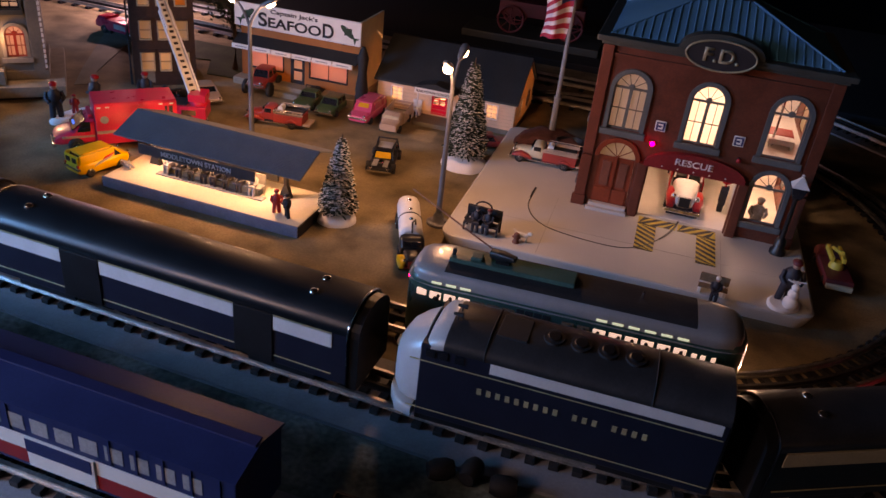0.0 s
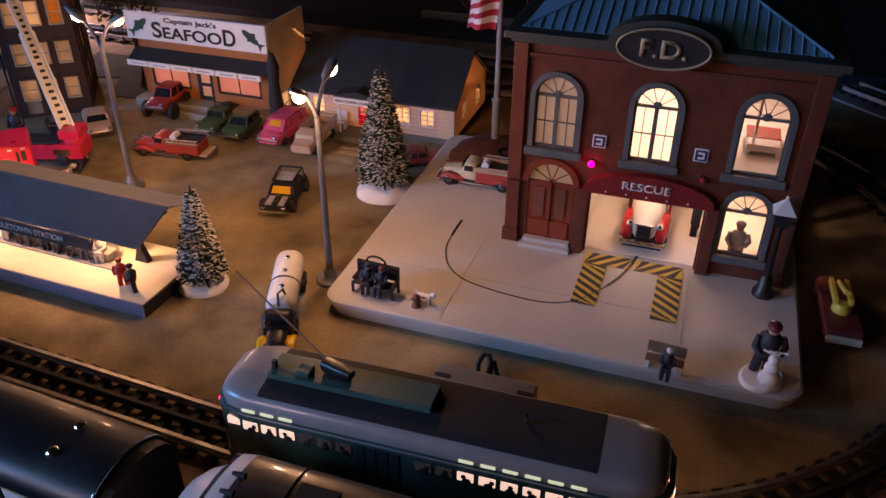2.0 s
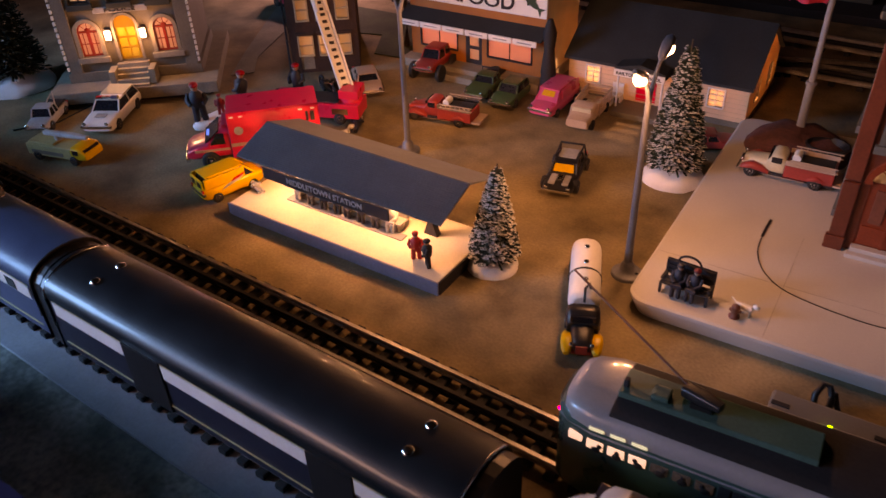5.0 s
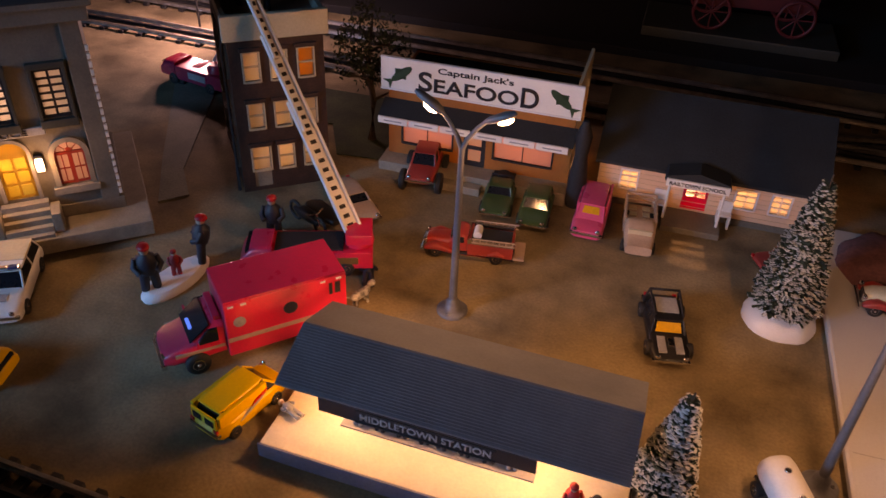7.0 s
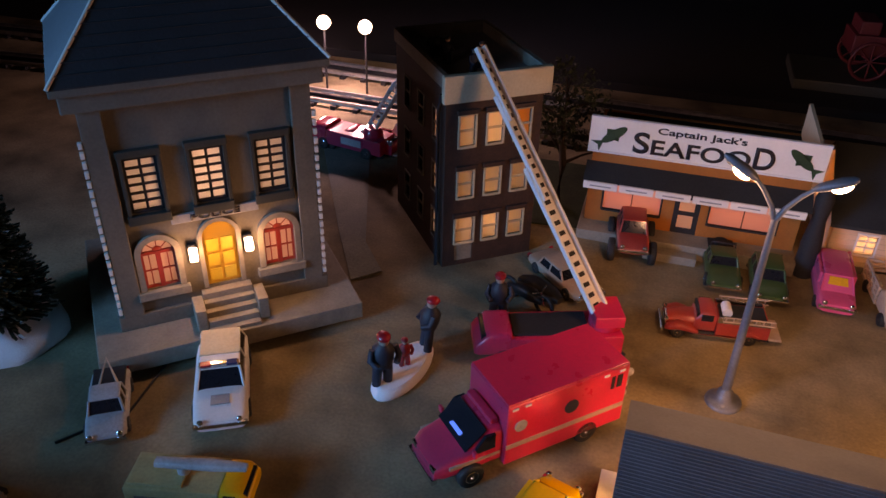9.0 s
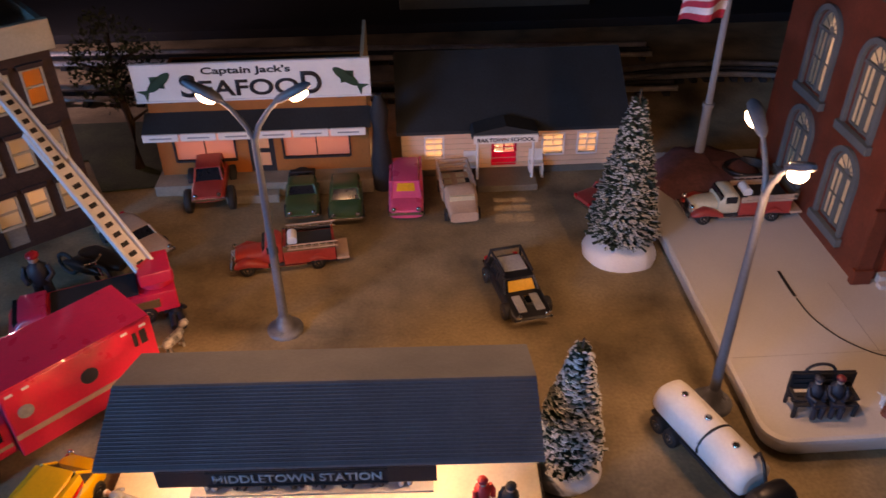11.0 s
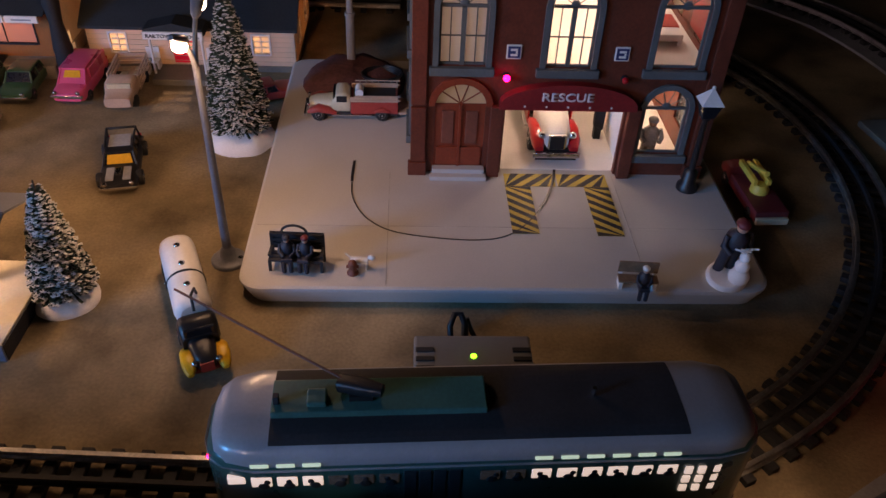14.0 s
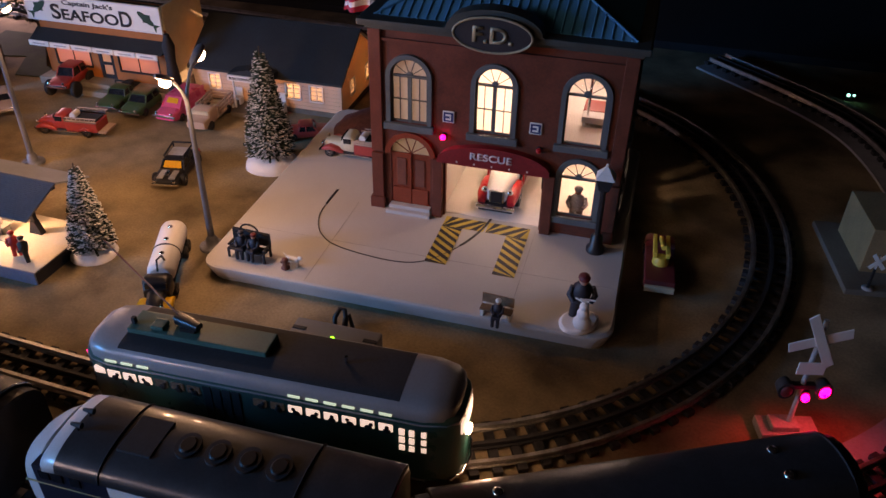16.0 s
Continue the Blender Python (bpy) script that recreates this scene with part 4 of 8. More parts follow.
for i in range(6):
    x = -0.003 + i * 0.0312
    v = part("valance_panel", G().box(x, x + 0.0295, -0.0235, -0.0213, 0.0580, 0.0645, 0.0003), "signwhite", sf, "small white hanging panel")
    part("valance_mark", G().box(x + 0.006, x + 0.024, -0.0238, -0.0235, 0.0605, 0.0618), "figgrey", v)
for h in fw:
    sash(h, sf, 2, 1, mat_="matteblack", pane="panepink", bar=0.0004)
    part("counter", G().box(h[0] + 0.002, h[1] - 0.002, 0.005, 0.012, 0.018, 0.030), "white", sf, "white counter behind the window")
dd = part("front_door", wall_with_holes(0.078, 0.1005, 0.014, 0.053, 0.0005, 0.002, [(0.0825, 0.096, 0.036, 0.0485, 0), (0.0825, 0.096, 0.019, 0.0325, 0)]), "matteblack", sf, "black door with two lights")
parts("door_pane", G().box(0.0825, 0.096, 0.0022, 0.0028, 0.036, 0.0485).box(0.0825, 0.096, 0.0022, 0.0028, 0.019, 0.0325), "pane", dd)
sg = part("roof_sign", G().box(-0.004, 0.189, -0.0115, -0.0085, 0.0885, 0.1215, 0.0006), "signwhite", sf, "long white restaurant sign")
parts("sign_rim", G().box(-0.004, 0.189, -0.0125, -0.0116, 0.1200, 0.1215).box(-0.004, 0.189, -0.0125, -0.0116, 0.0885, 0.0900), "white", sg)
parts("sign_bracket", G().box(0.02, 0.024, -0.0084, 0.02, FH - 0.002, FH + 0.02).box(0.16, 0.164, -0.0084, 0.02, FH - 0.002, FH + 0.02), "matteblack", sf)
letters("sign_word", "S", 0.0195, 0.0005, "signblack", sf, front(0.0405, -0.0117, 0.1020), 0.0135)
letters("sign_word", "EAFOO", 0.0140, 0.0005, "signblack", sf, front(0.0895, -0.0117, 0.0995), 0.081)
letters("sign_word", "D", 0.0195, 0.0005, "signblack", sf, front(0.1405, -0.0117, 0.1020), 0.0165)
letters("sign_small_word", "Captain Jack's", 0.0078, 0.0004, "signblack", sf, front(0.0885, -0.0117, 0.1140), 0.072)


def fish(x, z, s, m, tilt):
    body = [(math.cos(a) * 0.011, math.sin(a) * 0.0042) for a in (2 * math.pi * i / 18 for i in range(18))]
    g = G().prism(body, "y", -0.0121, -0.0117)
    g.prism([(0.009, 0.0), (0.017, 0.006), (0.0145, 0.0), (0.017, -0.006)], "y", -0.0121, -0.0117)
    g.prism([(-0.004, 0.003), (0.002, 0.008), (0.005, 0.003)], "y", -0.0121, -0.0117).prism([(-0.003, -0.003), (0.0, -0.007), (0.003, -0.003)], "y", -0.0121, -0.0117)
    g.move(Matrix.Translation((x, 0, z)) @ Matrix.Rotation(radians(tilt), 4, "Y") @ Matrix.Diagonal((s, 1, 1, 1)))
    part("painted_fish", g, "fishgreen", sf, "green painted fish")


fish(0.017, 0.106, -1.15, None, -38)
fish(0.169, 0.106, 1.15, None, 38)
lamp("restaurant_bulb", "POINT", (-0.375, 0.385, 0.06), 0.055, PINK, 0.004)
lamp("restaurant_bulb_right", "POINT", (-0.28, 0.385, 0.06), 0.055, PINK, 0.004)
solid("dark_post", G().lathe([(0.008, 0), (0.0095, 0.012), (0.0085, 0.024), (0.009, 0.03), (0.006, 0.055), (0.008, 0.075), (0.003, 0.09)], (-0.2215, 0.327, 0)), "matteblack", "dark upright post with fittings beside the restaurant", "post")


# ---- police station ----
def turned(x, y, deg, z=0.0):
    return Matrix.Translation((x, y, z)) @ Matrix.Rotation(radians(deg), 4, "Z")


pol = thing("police_station", turned(-0.7095, 0.0575, 40, 0.013), "olive stone toy police station with dark hipped roof", "building")
PW, PD, PZ, PH = 0.146, 0.12, 0.022, 0.196
part("yard_slab", G().box(-0.022, PW + 0.022, -0.033, PD + 0.02, -0.004, 0.010, 0.001), "stone", pol, "tan stone slab")
part("plinth", G().box(-0.004, PW + 0.004, -0.003, PD, 0.010, PZ, 0.0008), "stonegrey", pol)
# added inset block, black to read as the shadow below the raised slab
part("shadow_gap_block", G().box(-0.014, PW + 0.014, -0.025, PD + 0.012, -0.010, -0.0042), "matteblack", pol, "added black block filling the shadow gap under the slab")
pw_up = [(0.0215, 0.0395, 0.104, 0.141, 0), (0.064, 0.082, 0.104, 0.141, 0), (0.1065, 0.1245, 0.104, 0.141, 0)]
pw_lo = [(0.0190, 0.0420, 0.040, 0.080, 0.0115), (0.1040, 0.1270, 0.040, 0.080, 0.0115)]
pdoor = (0.061, 0.085, 0.033, 0.086, 0.012)
part("front_wall", wall_with_holes(0, PW, PZ, PH, 0, 0.004, pw_up + pw_lo + [pdoor]), "stonegrey", pol)
part("side_wall", G().box(0, 0.004, 0.004, PD, PZ, PH), "stonegrey", pol)
part("side_wall", G().box(PW - 0.004, PW, 0.004, PD, PZ, PH), "stonegrey", pol)
part("back_wall", G().box(0.004, PW - 0.004, PD - 0.004, PD, PZ, PH), "stonegrey", pol)
part("cornice", G().box(-0.008, PW + 0.008, -0.010, PD + 0.008, PH - 0.016, PH - 0.004, 0.001).box(-0.012, PW + 0.012, -0.014, PD + 0.012, PH - 0.004, PH + 0.002, 0.001), "stonegrey", pol)
for x in (0.0, PW - 0.014):
    part("pilaster", G().box(x, x + 0.014, -0.0035, -0.0003, PZ, PH - 0.016, 0.0006), "stonegrey", pol)
for x in (-0.003, PW + 0.0005):
    for i in range(20):
        part("quoin", G().box(x, x + 0.0025, -0.004, -0.001, PZ + 0.003 + i * 0.0068, PZ + 0.0075 + i * 0.0068, 0.0003), "signwhite", pol)
for h in pw_up:
    sash(h, pol, 2, 6, mat_="matteblack", pane="panepale", bar=0.0009)
    part("window_hood", G().box(h[0] - 0.005, h[1] + 0.005, -0.005, -0.0004, h[3] + 0.003, h[3] + 0.008, 0.0006), "cornice", pol)
    part("window_apron", G().box(h[0] - 0.005, h[1] + 0.005, -0.004, -0.0004, h[2] - 0.010, h[2] - 0.003, 0.0006), "cornice", pol)
for h in pw_up:
    for x in (h[0] - 0.0045, h[1] + 0.0018):
        part("window_architrave", G().box(x, x + 0.0027, -0.0034, -0.0004, h[2] - 0.003, h[3] + 0.003, 0.0004), "cornice", pol)
for h in pw_lo:
    arched_window(h, pol, 2, 3, "dullred", "panepink", y=0.0, sill=True, surround="stone")
part("door_arch", arch_ring(0.073, 0.012, 0.033, 0.074, 0.012, 0.003, -0.003, -0.0003), "stone", pol)
gd = part("front_door", G().box(0.061, 0.085, 0.001, 0.0025, 0.033, 0.074).plus(half_disc(0.073, 0.012, 0.074, 0.012, 0.001, 0.0025)), "panegold", pol, "glowing gold double door")
for ix in range(2):
    for iz in range(3):
        part("door_panel", G().box(0.0635 + ix * 0.0105, 0.0720 + ix * 0.0105, 0.0002, 0.0009, 0.036 + iz * 0.0125, 0.046 + iz * 0.0125, 0.0004), "stripe", gd)
sb = part("sign_board", G().box(0.043, 0.103, -0.003, -0.0004, 0.0895, 0.0965, 0.0005), "figgrey", pol)
letters("sign_lettering", "POLICE", 0.0045, 0.0005, "signblack", pol, front(0.073, -0.0031, 0.093), 0.034)
for x in (0.0535, 0.0925):
    s = part("wall_lantern", G().box(x - 0.003, x + 0.003, -0.0045, -0.0003, 0.058, 0.072, 0.0008), "matteblack", pol)
    part("lantern_glass", G().box(x - 0.0028, x + 0.0028, -0.0085, -0.0046, 0.060, 0.070, 0.0008), "bulbwhite", s, "glowing white lantern")
for i in range(5):
    part("step", G().box(0.055, 0.091, -0.030 + i * 0.0055, -0.0005 if i == 4 else -0.0246 + i * 0.0055, 0.010, 0.0125 + i * 0.0046, 0.0004) if i else G().box(0.055, 0.091, -0.030, -0.0246, 0.010, 0.0125), "stone", pol)
for x in (0.047, 0.0915):
    part("stair_cheek", G().box(x, x + 0.0075, -0.0245, -0.0035, 0.010, 0.028, 0.0008), "stone", pol)
r0 = [(-0.012, -0.014), (PW + 0.012, -0.014), (PW + 0.012, PD + 0.012), (-0.012, PD + 0.012)]
r1 = [(0.059, 0.055), (0.087, 0.055), (0.087, 0.065), (0.059, 0.065)]
zr, zt = PH + 0.002, 0.280
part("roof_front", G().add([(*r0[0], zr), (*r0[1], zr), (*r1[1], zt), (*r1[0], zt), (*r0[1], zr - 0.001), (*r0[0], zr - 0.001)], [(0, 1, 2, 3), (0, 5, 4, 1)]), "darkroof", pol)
# side slopes take a paler grey that puts the light on them into colour
part("roof_side", G().add([(*r0[1], zr), (*r0[2], zr), (*r1[2], zt), (*r1[1], zt)], [(0, 1, 2, 3)]), "stationback", pol, "side slope coloured paler as if lit")
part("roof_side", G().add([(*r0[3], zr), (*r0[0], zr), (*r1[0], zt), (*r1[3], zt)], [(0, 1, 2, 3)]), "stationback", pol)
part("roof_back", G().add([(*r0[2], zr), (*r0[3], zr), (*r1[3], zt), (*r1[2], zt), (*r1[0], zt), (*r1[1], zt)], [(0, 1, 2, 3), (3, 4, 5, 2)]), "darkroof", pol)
for a, b in zip(r0, r1):
    part("hip_trim", G().cyl((*a, zr), (*b, zt), 0.0013, n=6), "signwhite", pol)
g = G()
for i in range(1, 14):
    k = i / 14
    ya, za = r0[0][1] + (r1[0][1] - r0[0][1]) * k, zr + (zt - zr) * k
    xa, xb = r0[0][0] + (r1[0][0] - r0[0][0]) * k, r0[1][0] + (r1[1][0] - r0[1][0]) * k
    g.box(xa, xb, ya - 0.0008, ya + 0.0004, za, za + 0.0007)
parts("roof_course", g, "darkroof", pol)
mp = turned(-0.7095, 0.0575, 40, 0.013)
for lx, lz, pw in ((0.073, 0.125, 0.10), (0.03, 0.065, 0.04), (0.116, 0.065, 0.04)):
    lamp("police_bulb", "POINT", mp @ Vector((lx, 0.05, lz)), pw, (1.0, 0.85, 0.75), 0.003)
for x in (0.0535, 0.0925):
    lamp("police_lantern_bulb", "POINT", mp @ Vector((x, -0.015, 0.065)), 0.034, BULB, 0.003)

# ---- brick tower house ----
tw = thing("brick_tower_house", turned(-0.5230, 0.2325, 36.7, 0.0045), "tall dark brick toy house with cream windows and cornice", "building")
TW, TD, TH = 0.083, 0.125, 0.161
M["towerbrick"] = mat("dark_brown_brick", (0.055, 0.026, 0.018), 0.7, var=0.25, scale=120, bump=0.4)
cols = [(0.012, 0.025), (0.036, 0.049), (0.060, 0.073)]
tws = [(a, b, z0, z1, 0) for a, b in cols for z0, z1 in ((0.022, 0.046), (0.066, 0.090), (0.112, 0.138))]
tws = [h for h in tws if not (h[0] < 0.02 and h[2] < 0.03)] + [(0.011, 0.027, 0.004, 0.046, 0)]
part("front_wall", wall_with_holes(0, TW, 0, TH, 0, 0.003, tws), "towerbrick", tw)
sdw = [(a, b, z0, z1, 0) for a, b in ((0.014, 0.027), (0.050, 0.063), (0.086, 0.099)) for z0, z1 in ((0.022, 0.046), (0.066, 0.090), (0.112, 0.138))]
for x in (0.0, TW - 0.003):
    g = wall_with_holes(0.003, TD - 0.003, 0, TH, 0, 0.003, sdw)
    g.move(Matrix.Translation((x + 0.003, 0, 0)) @ Matrix.Rotation(radians(90), 4, "Z"))
    part("side_wall", g, "towerbrick", tw)
part("back_wall", G().box(0, TW, TD - 0.003, TD, 0, TH), "towerbrick", tw)
for h in tws:
    if h[2] < 0.01:
        part("front_door", G().box(h[0], h[1], 0.0008, 0.002, h[2], 0.022), "stone", tw, "tan door")
        h = (h[0], h[1], 0.0225, h[3], 0)
    orange = h[2] > 0.1 and h[0] > 0.05
    sash(h, tw, 1, 2, mat_="cream", pane="paneorange" if orange else "pane", bar=0.0009)
    part("window_lintel", G().box(h[0] - 0.003, h[1] + 0.003, -0.0035, -0.0011, h[3] + 0.0018, h[3] + 0.0055, 0.0004), "towerbrick", tw)
for h in sdw:
    mm = Matrix.Rotation(radians(-90), 4, "Z") @ Matrix.Translation((-TD, 0, 0))
    sash((TD - h[1], TD - h[0], h[2], h[3]), tw, 1, 2, mat_="stonegrey", pane="pane" if h[0] < 0.03 else "carglass", m=mm, bar=0.0009)
part("cornice", G().box(-0.004, TW + 0.004, -0.006, -0.0001, TH - 0.010, TH + 0.012, 0.001), "cream", tw, "cream front cornice")
part("parapet", G().box(-0.002, 0.002, 0.0, TD, TH, TH + 0.011).box(TW - 0.002, TW + 0.002, 0.0, TD, TH, TH + 0.011).box(0.002, TW - 0.002, TD - 0.003, TD + 0.001, TH, TH + 0.011), "stone", tw)
part("roof", G().box(0.002, TW - 0.002, 0.0001, TD - 0.003, TH - 0.002, TH + 0.001), "stationback", tw, "pale grey flat roof")
part("drain_pipe", G().tube([(-0.004, 0.006, 0.0), (-0.004, 0.006, TH - 0.02), (-0.002, 0.004, TH - 0.005)], 0.0016), "matteblack", tw)
mtw = turned(-0.5230, 0.2325, 36.7, 0.0045)
lamp("tower_bulb", "POINT", mtw @ Vector((0.042, 0.03, 0.125)), 0.03, BULB, 0.003)
lamp("tower_bulb_low", "POINT", mtw @ Vector((0.042, 0.03, 0.045)), 0.030, BULB, 0.003)


def blob_figure(name, at, label, coat, height=0.03, group="", base=None, lean=0.0, heading=0.0, pose_="stand"):
    """A small toy figure as one plain mesh."""
    h = height
    g = G()
    if pose_ == "stand":
        g.cyl((-0.10 * h, 0, 0), (-0.07 * h, 0, 0.46 * h), 0.075 * h, 0.085 * h, 8).cyl((0.10 * h, 0.03 * h, 0), (0.07 * h, 0, 0.46 * h), 0.075 * h, 0.085 * h, 8)
        g.lathe([(0.13 * h, 0.40 * h), (0.165 * h, 0.55 * h), (0.17 * h, 0.72 * h), (0.07 * h, 0.82 * h)], n=10)
        g.tube([(-0.17 * h, 0, 0.74 * h), (-0.22 * h, -0.05 * h, 0.58 * h), (-0.14 * h, -0.16 * h, 0.50 * h)], 0.052 * h, 6)
        g.tube([(0.17 * h, 0, 0.74 * h), (0.23 * h, -0.05 * h, 0.58 * h), (0.15 * h, -0.16 * h, 0.52 * h)], 0.052 * h, 6)
        top = 0.90 * h
    else:
        g.box(-0.15 * h, 0.15 * h, -0.32 * h, 0.08 * h, 0.28 * h, 0.42 * h, 0.03 * h)
        g.cyl((-0.09 * h, -0.30 * h, 0), (-0.09 * h, -0.30 * h, 0.34 * h), 0.06 * h, 0.07 * h, 8).cyl((0.09 * h, -0.30 * h, 0), (0.09 * h, -0.30 * h, 0.34 * h), 0.06 * h, 0.07 * h, 8)
        g.lathe([(0.15 * h, 0.32 * h), (0.165 * h, 0.55 * h), (0.17 * h, 0.68 * h), (0.06 * h, 0.78 * h)], n=10)
        g.tube([(-0.17 * h, 0, 0.68 * h), (-0.20 * h, -0.12 * h, 0.52 * h), (-0.08 * h, -0.24 * h, 0.46 * h)], 0.05 * h, 6)
        g.tube([(0.17 * h, 0, 0.68 * h), (0.20 * h, -0.12 * h, 0.52 * h), (0.08 * h, -0.24 * h, 0.46 * h)], 0.05 * h, 6)
        top = 0.86 * h
    nb = len(g.f)
    g.ball((0, -0.01 * h, top), (0.085 * h, 0.09 * h, 0.10 * h), 10, 7)
    nh = len(g.f)
    g.ball((0, 0, top + 0.055 * h), (0.11 * h, 0.12 * h, 0.07 * h), 10, 6)
    ob = solid(name, g, coat, label, "figurine", at @ Matrix.Rotation(radians(heading), 4, "Z") @ Matrix.Rotation(radians(lean), 4, "X"), group)
    ob.data.materials.append(M["skin"])
    ob.data.materials.append(M["figred"] if base is None else M[base])
    idx = [0] * nb + [1] * (nh - nb) + [2] * (len(g.f) - nh)
    ob.data.polygons.foreach_set("material_index", idx)
    return ob


for lx, ly, hd in ((0.030, 0.020, 20), (0.042, 0.034, -60), (0.020, 0.052, 120)):
    blob_figure("rooftop_figurine", mtw @ Matrix.Translation((lx, ly, TH + 0.001)), "dark toy firefighter standing on the tower roof", "fignavy", 0.022, "rooftop figures", "fignavy", 0, hd)
solid("roof_vent", G().lathe([(0.006, 0), (0.006, 0.008), (0.009, 0.009), (0.009, 0.012), (0.001, 0.015)]), "matteblack", "dark round vent on the tower roof", "vent", mtw @ Matrix.Translation((0.02, 0.075, TH + 0.001)))

# ---- railway station platform ----
st = thing("station_platform", turned(-0.2615, -0.0114, -2.13), "open toy station shelter with slate blue roof on pale platform", "station")
part("platform", G().box(-0.1045, 0.1255, -0.0335, 0.046, 0.0, 0.0125, 0.0005), "platform", st, "pale concrete platform")
part("platform_edge", G().box(-0.1055, 0.1265, -0.0352, -0.0337, 0.0, 0.0128, 0.0003), "platedge", st, "blue grey platform edge")
part("platform_edge", G().box(0.1257, 0.1270, -0.0336, 0.046, 0.0, 0.0120), "matteblack", st)
RX0, RX1, ry, rzr, rze = -0.0955, 0.1225, 0.0202, 0.0722, 0.0572
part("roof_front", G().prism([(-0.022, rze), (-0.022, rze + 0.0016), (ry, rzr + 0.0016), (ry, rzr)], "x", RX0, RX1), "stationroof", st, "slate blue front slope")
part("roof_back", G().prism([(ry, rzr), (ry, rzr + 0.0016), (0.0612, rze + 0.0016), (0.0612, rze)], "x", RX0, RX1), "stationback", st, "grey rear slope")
g = G()
for i in range(1, 22):
    k = i / 22
    g.box(RX0, RX1, -0.022 + (ry + 0.022) * k, -0.0216 + (ry + 0.022) * k, rze + 0.0015 + (rzr - rze) * k, rze + 0.0022 + (rzr - rze) * k)
parts("roof_rib", g, "stationroof", st)
part("ridge_beam", G().box(RX0 + 0.004, RX1 - 0.004, ry - 0.002, ry + 0.002, rzr - 0.006, rzr - 0.0012), "matteblack", st)
for x in (-0.078, 0.0, 0.084):
    part("post", G().box(x - 0.0022, x + 0.0022, ry - 0.0022, ry + 0.0022, 0.0125, rzr - 0.006, 0.0004), "matteblack", st)
    part("post_foot", G().prism([(x - 0.007, 0.0125), (x + 0.007, 0.0125), (x + 0.0022, 0.026), (x - 0.0022, 0.026)], "y", ry - 0.003, ry + 0.003), "matteblack", st)
    part("bracket", G().tube([(x, ry, 0.047), (x, ry - 0.02, 0.0545), (x, -0.018, rze + 0.0005)], 0.0012, 6).tube([(x, ry, 0.047), (x, ry + 0.022, 0.0545), (x, 0.057, rze + 0.0005)], 0.0012, 6), "matteblack", st)
sb = part("name_board", G().box(-0.068, 0.070, -0.0195, -0.0180, 0.0420, 0.0535, 0.0004), "signblack", st, "long black station name board")
part("board_frame", G().box(-0.043, 0.046, -0.0205, -0.0196, 0.0424, 0.0434).box(-0.043, 0.046, -0.0205, -0.0196, 0.0521, 0.0531), "matteblack", sb)
letters("station_name", "MIDDLETOWN STATION", 0.0056, 0.0004, "figgrey", st, front(0.0015, -0.0197, 0.0477), 0.083)
part("wall_screen", G().box(-0.060, 0.072, ry + 0.003, ry + 0.005, 0.026, 0.042), "matteblack", st, "dark back screen")
part("bench", G().box(-0.058, 0.062, 0.004, 0.016, 0.0210, 0.0225, 0.0004).box(-0.058, 0.062, 0.0155, 0.017, 0.0225, 0.034).box(-0.055, -0.053, 0.005, 0.015, 0.0125, 0.021).box(0.0, 0.002, 0.005, 0.015, 0.0125, 0.021).box(0.057, 0.059, 0.005, 0.015, 0.0125, 0.021).box(-0.062, 0.068, -0.003, 0.006, 0.0125, 0.0138), "stationback", st, "long grey platform bench")
mst = turned(-0.2615, -0.0114, -2.13)
COATS = ("figgrey", "fignavy", "matteblack", "matteblack", "fignavy", "matteblack", "fignavy")
for i in range(8):
    blob_figure("seated_figurine", mst @ Matrix.Translation((-0.050 + i * 0.0145, 0.009, 0.0138)), "small seated toy passenger on the platform bench", COATS[i % 7], 0.025, "seated passengers", "figgrey" if i % 5 == 0 else "matteblack", 0, 8 * ((i * 5) % 4) - 12, "sit")
blob_figure("red_coat_figurine", mst @ Matrix.Translation((0.093, -0.016, 0.0125)), "toy woman in a red coat standing on the platform", "figred", 0.026, "standing passengers", None, 0, 30)
blob_figure("dark_coat_figurine", mst @ Matrix.Translation((0.107, -0.020, 0.0125)), "toy man in a black suit standing on the platform", "matteblack", 0.026, "standing passengers", "matteblack", 0, -50)
blob_figure("lying_figurine", mst @ Matrix.Translation((-0.088, -0.008, 0.0160)) @ Matrix.Rotation(radians(70), 4, "Z"), "toy figure in grey lying on the platform", "figgrey", 0.020, "", "white", -88)
for lx in (-0.062, 0.0, 0.066):
    part("roof_lamp", G().lathe([(0.0035, -0.003), (0.0035, 0.0), (0.001, 0.004)], (lx, 0.008, 0.0600)), "bulb", st, "glowing warm lamp under the roof")
    lamp("station_bulb", "POINT", mst @ Vector((lx, 0.008, 0.0530)), 0.14, (1.0, 0.64, 0.34), 0.003)


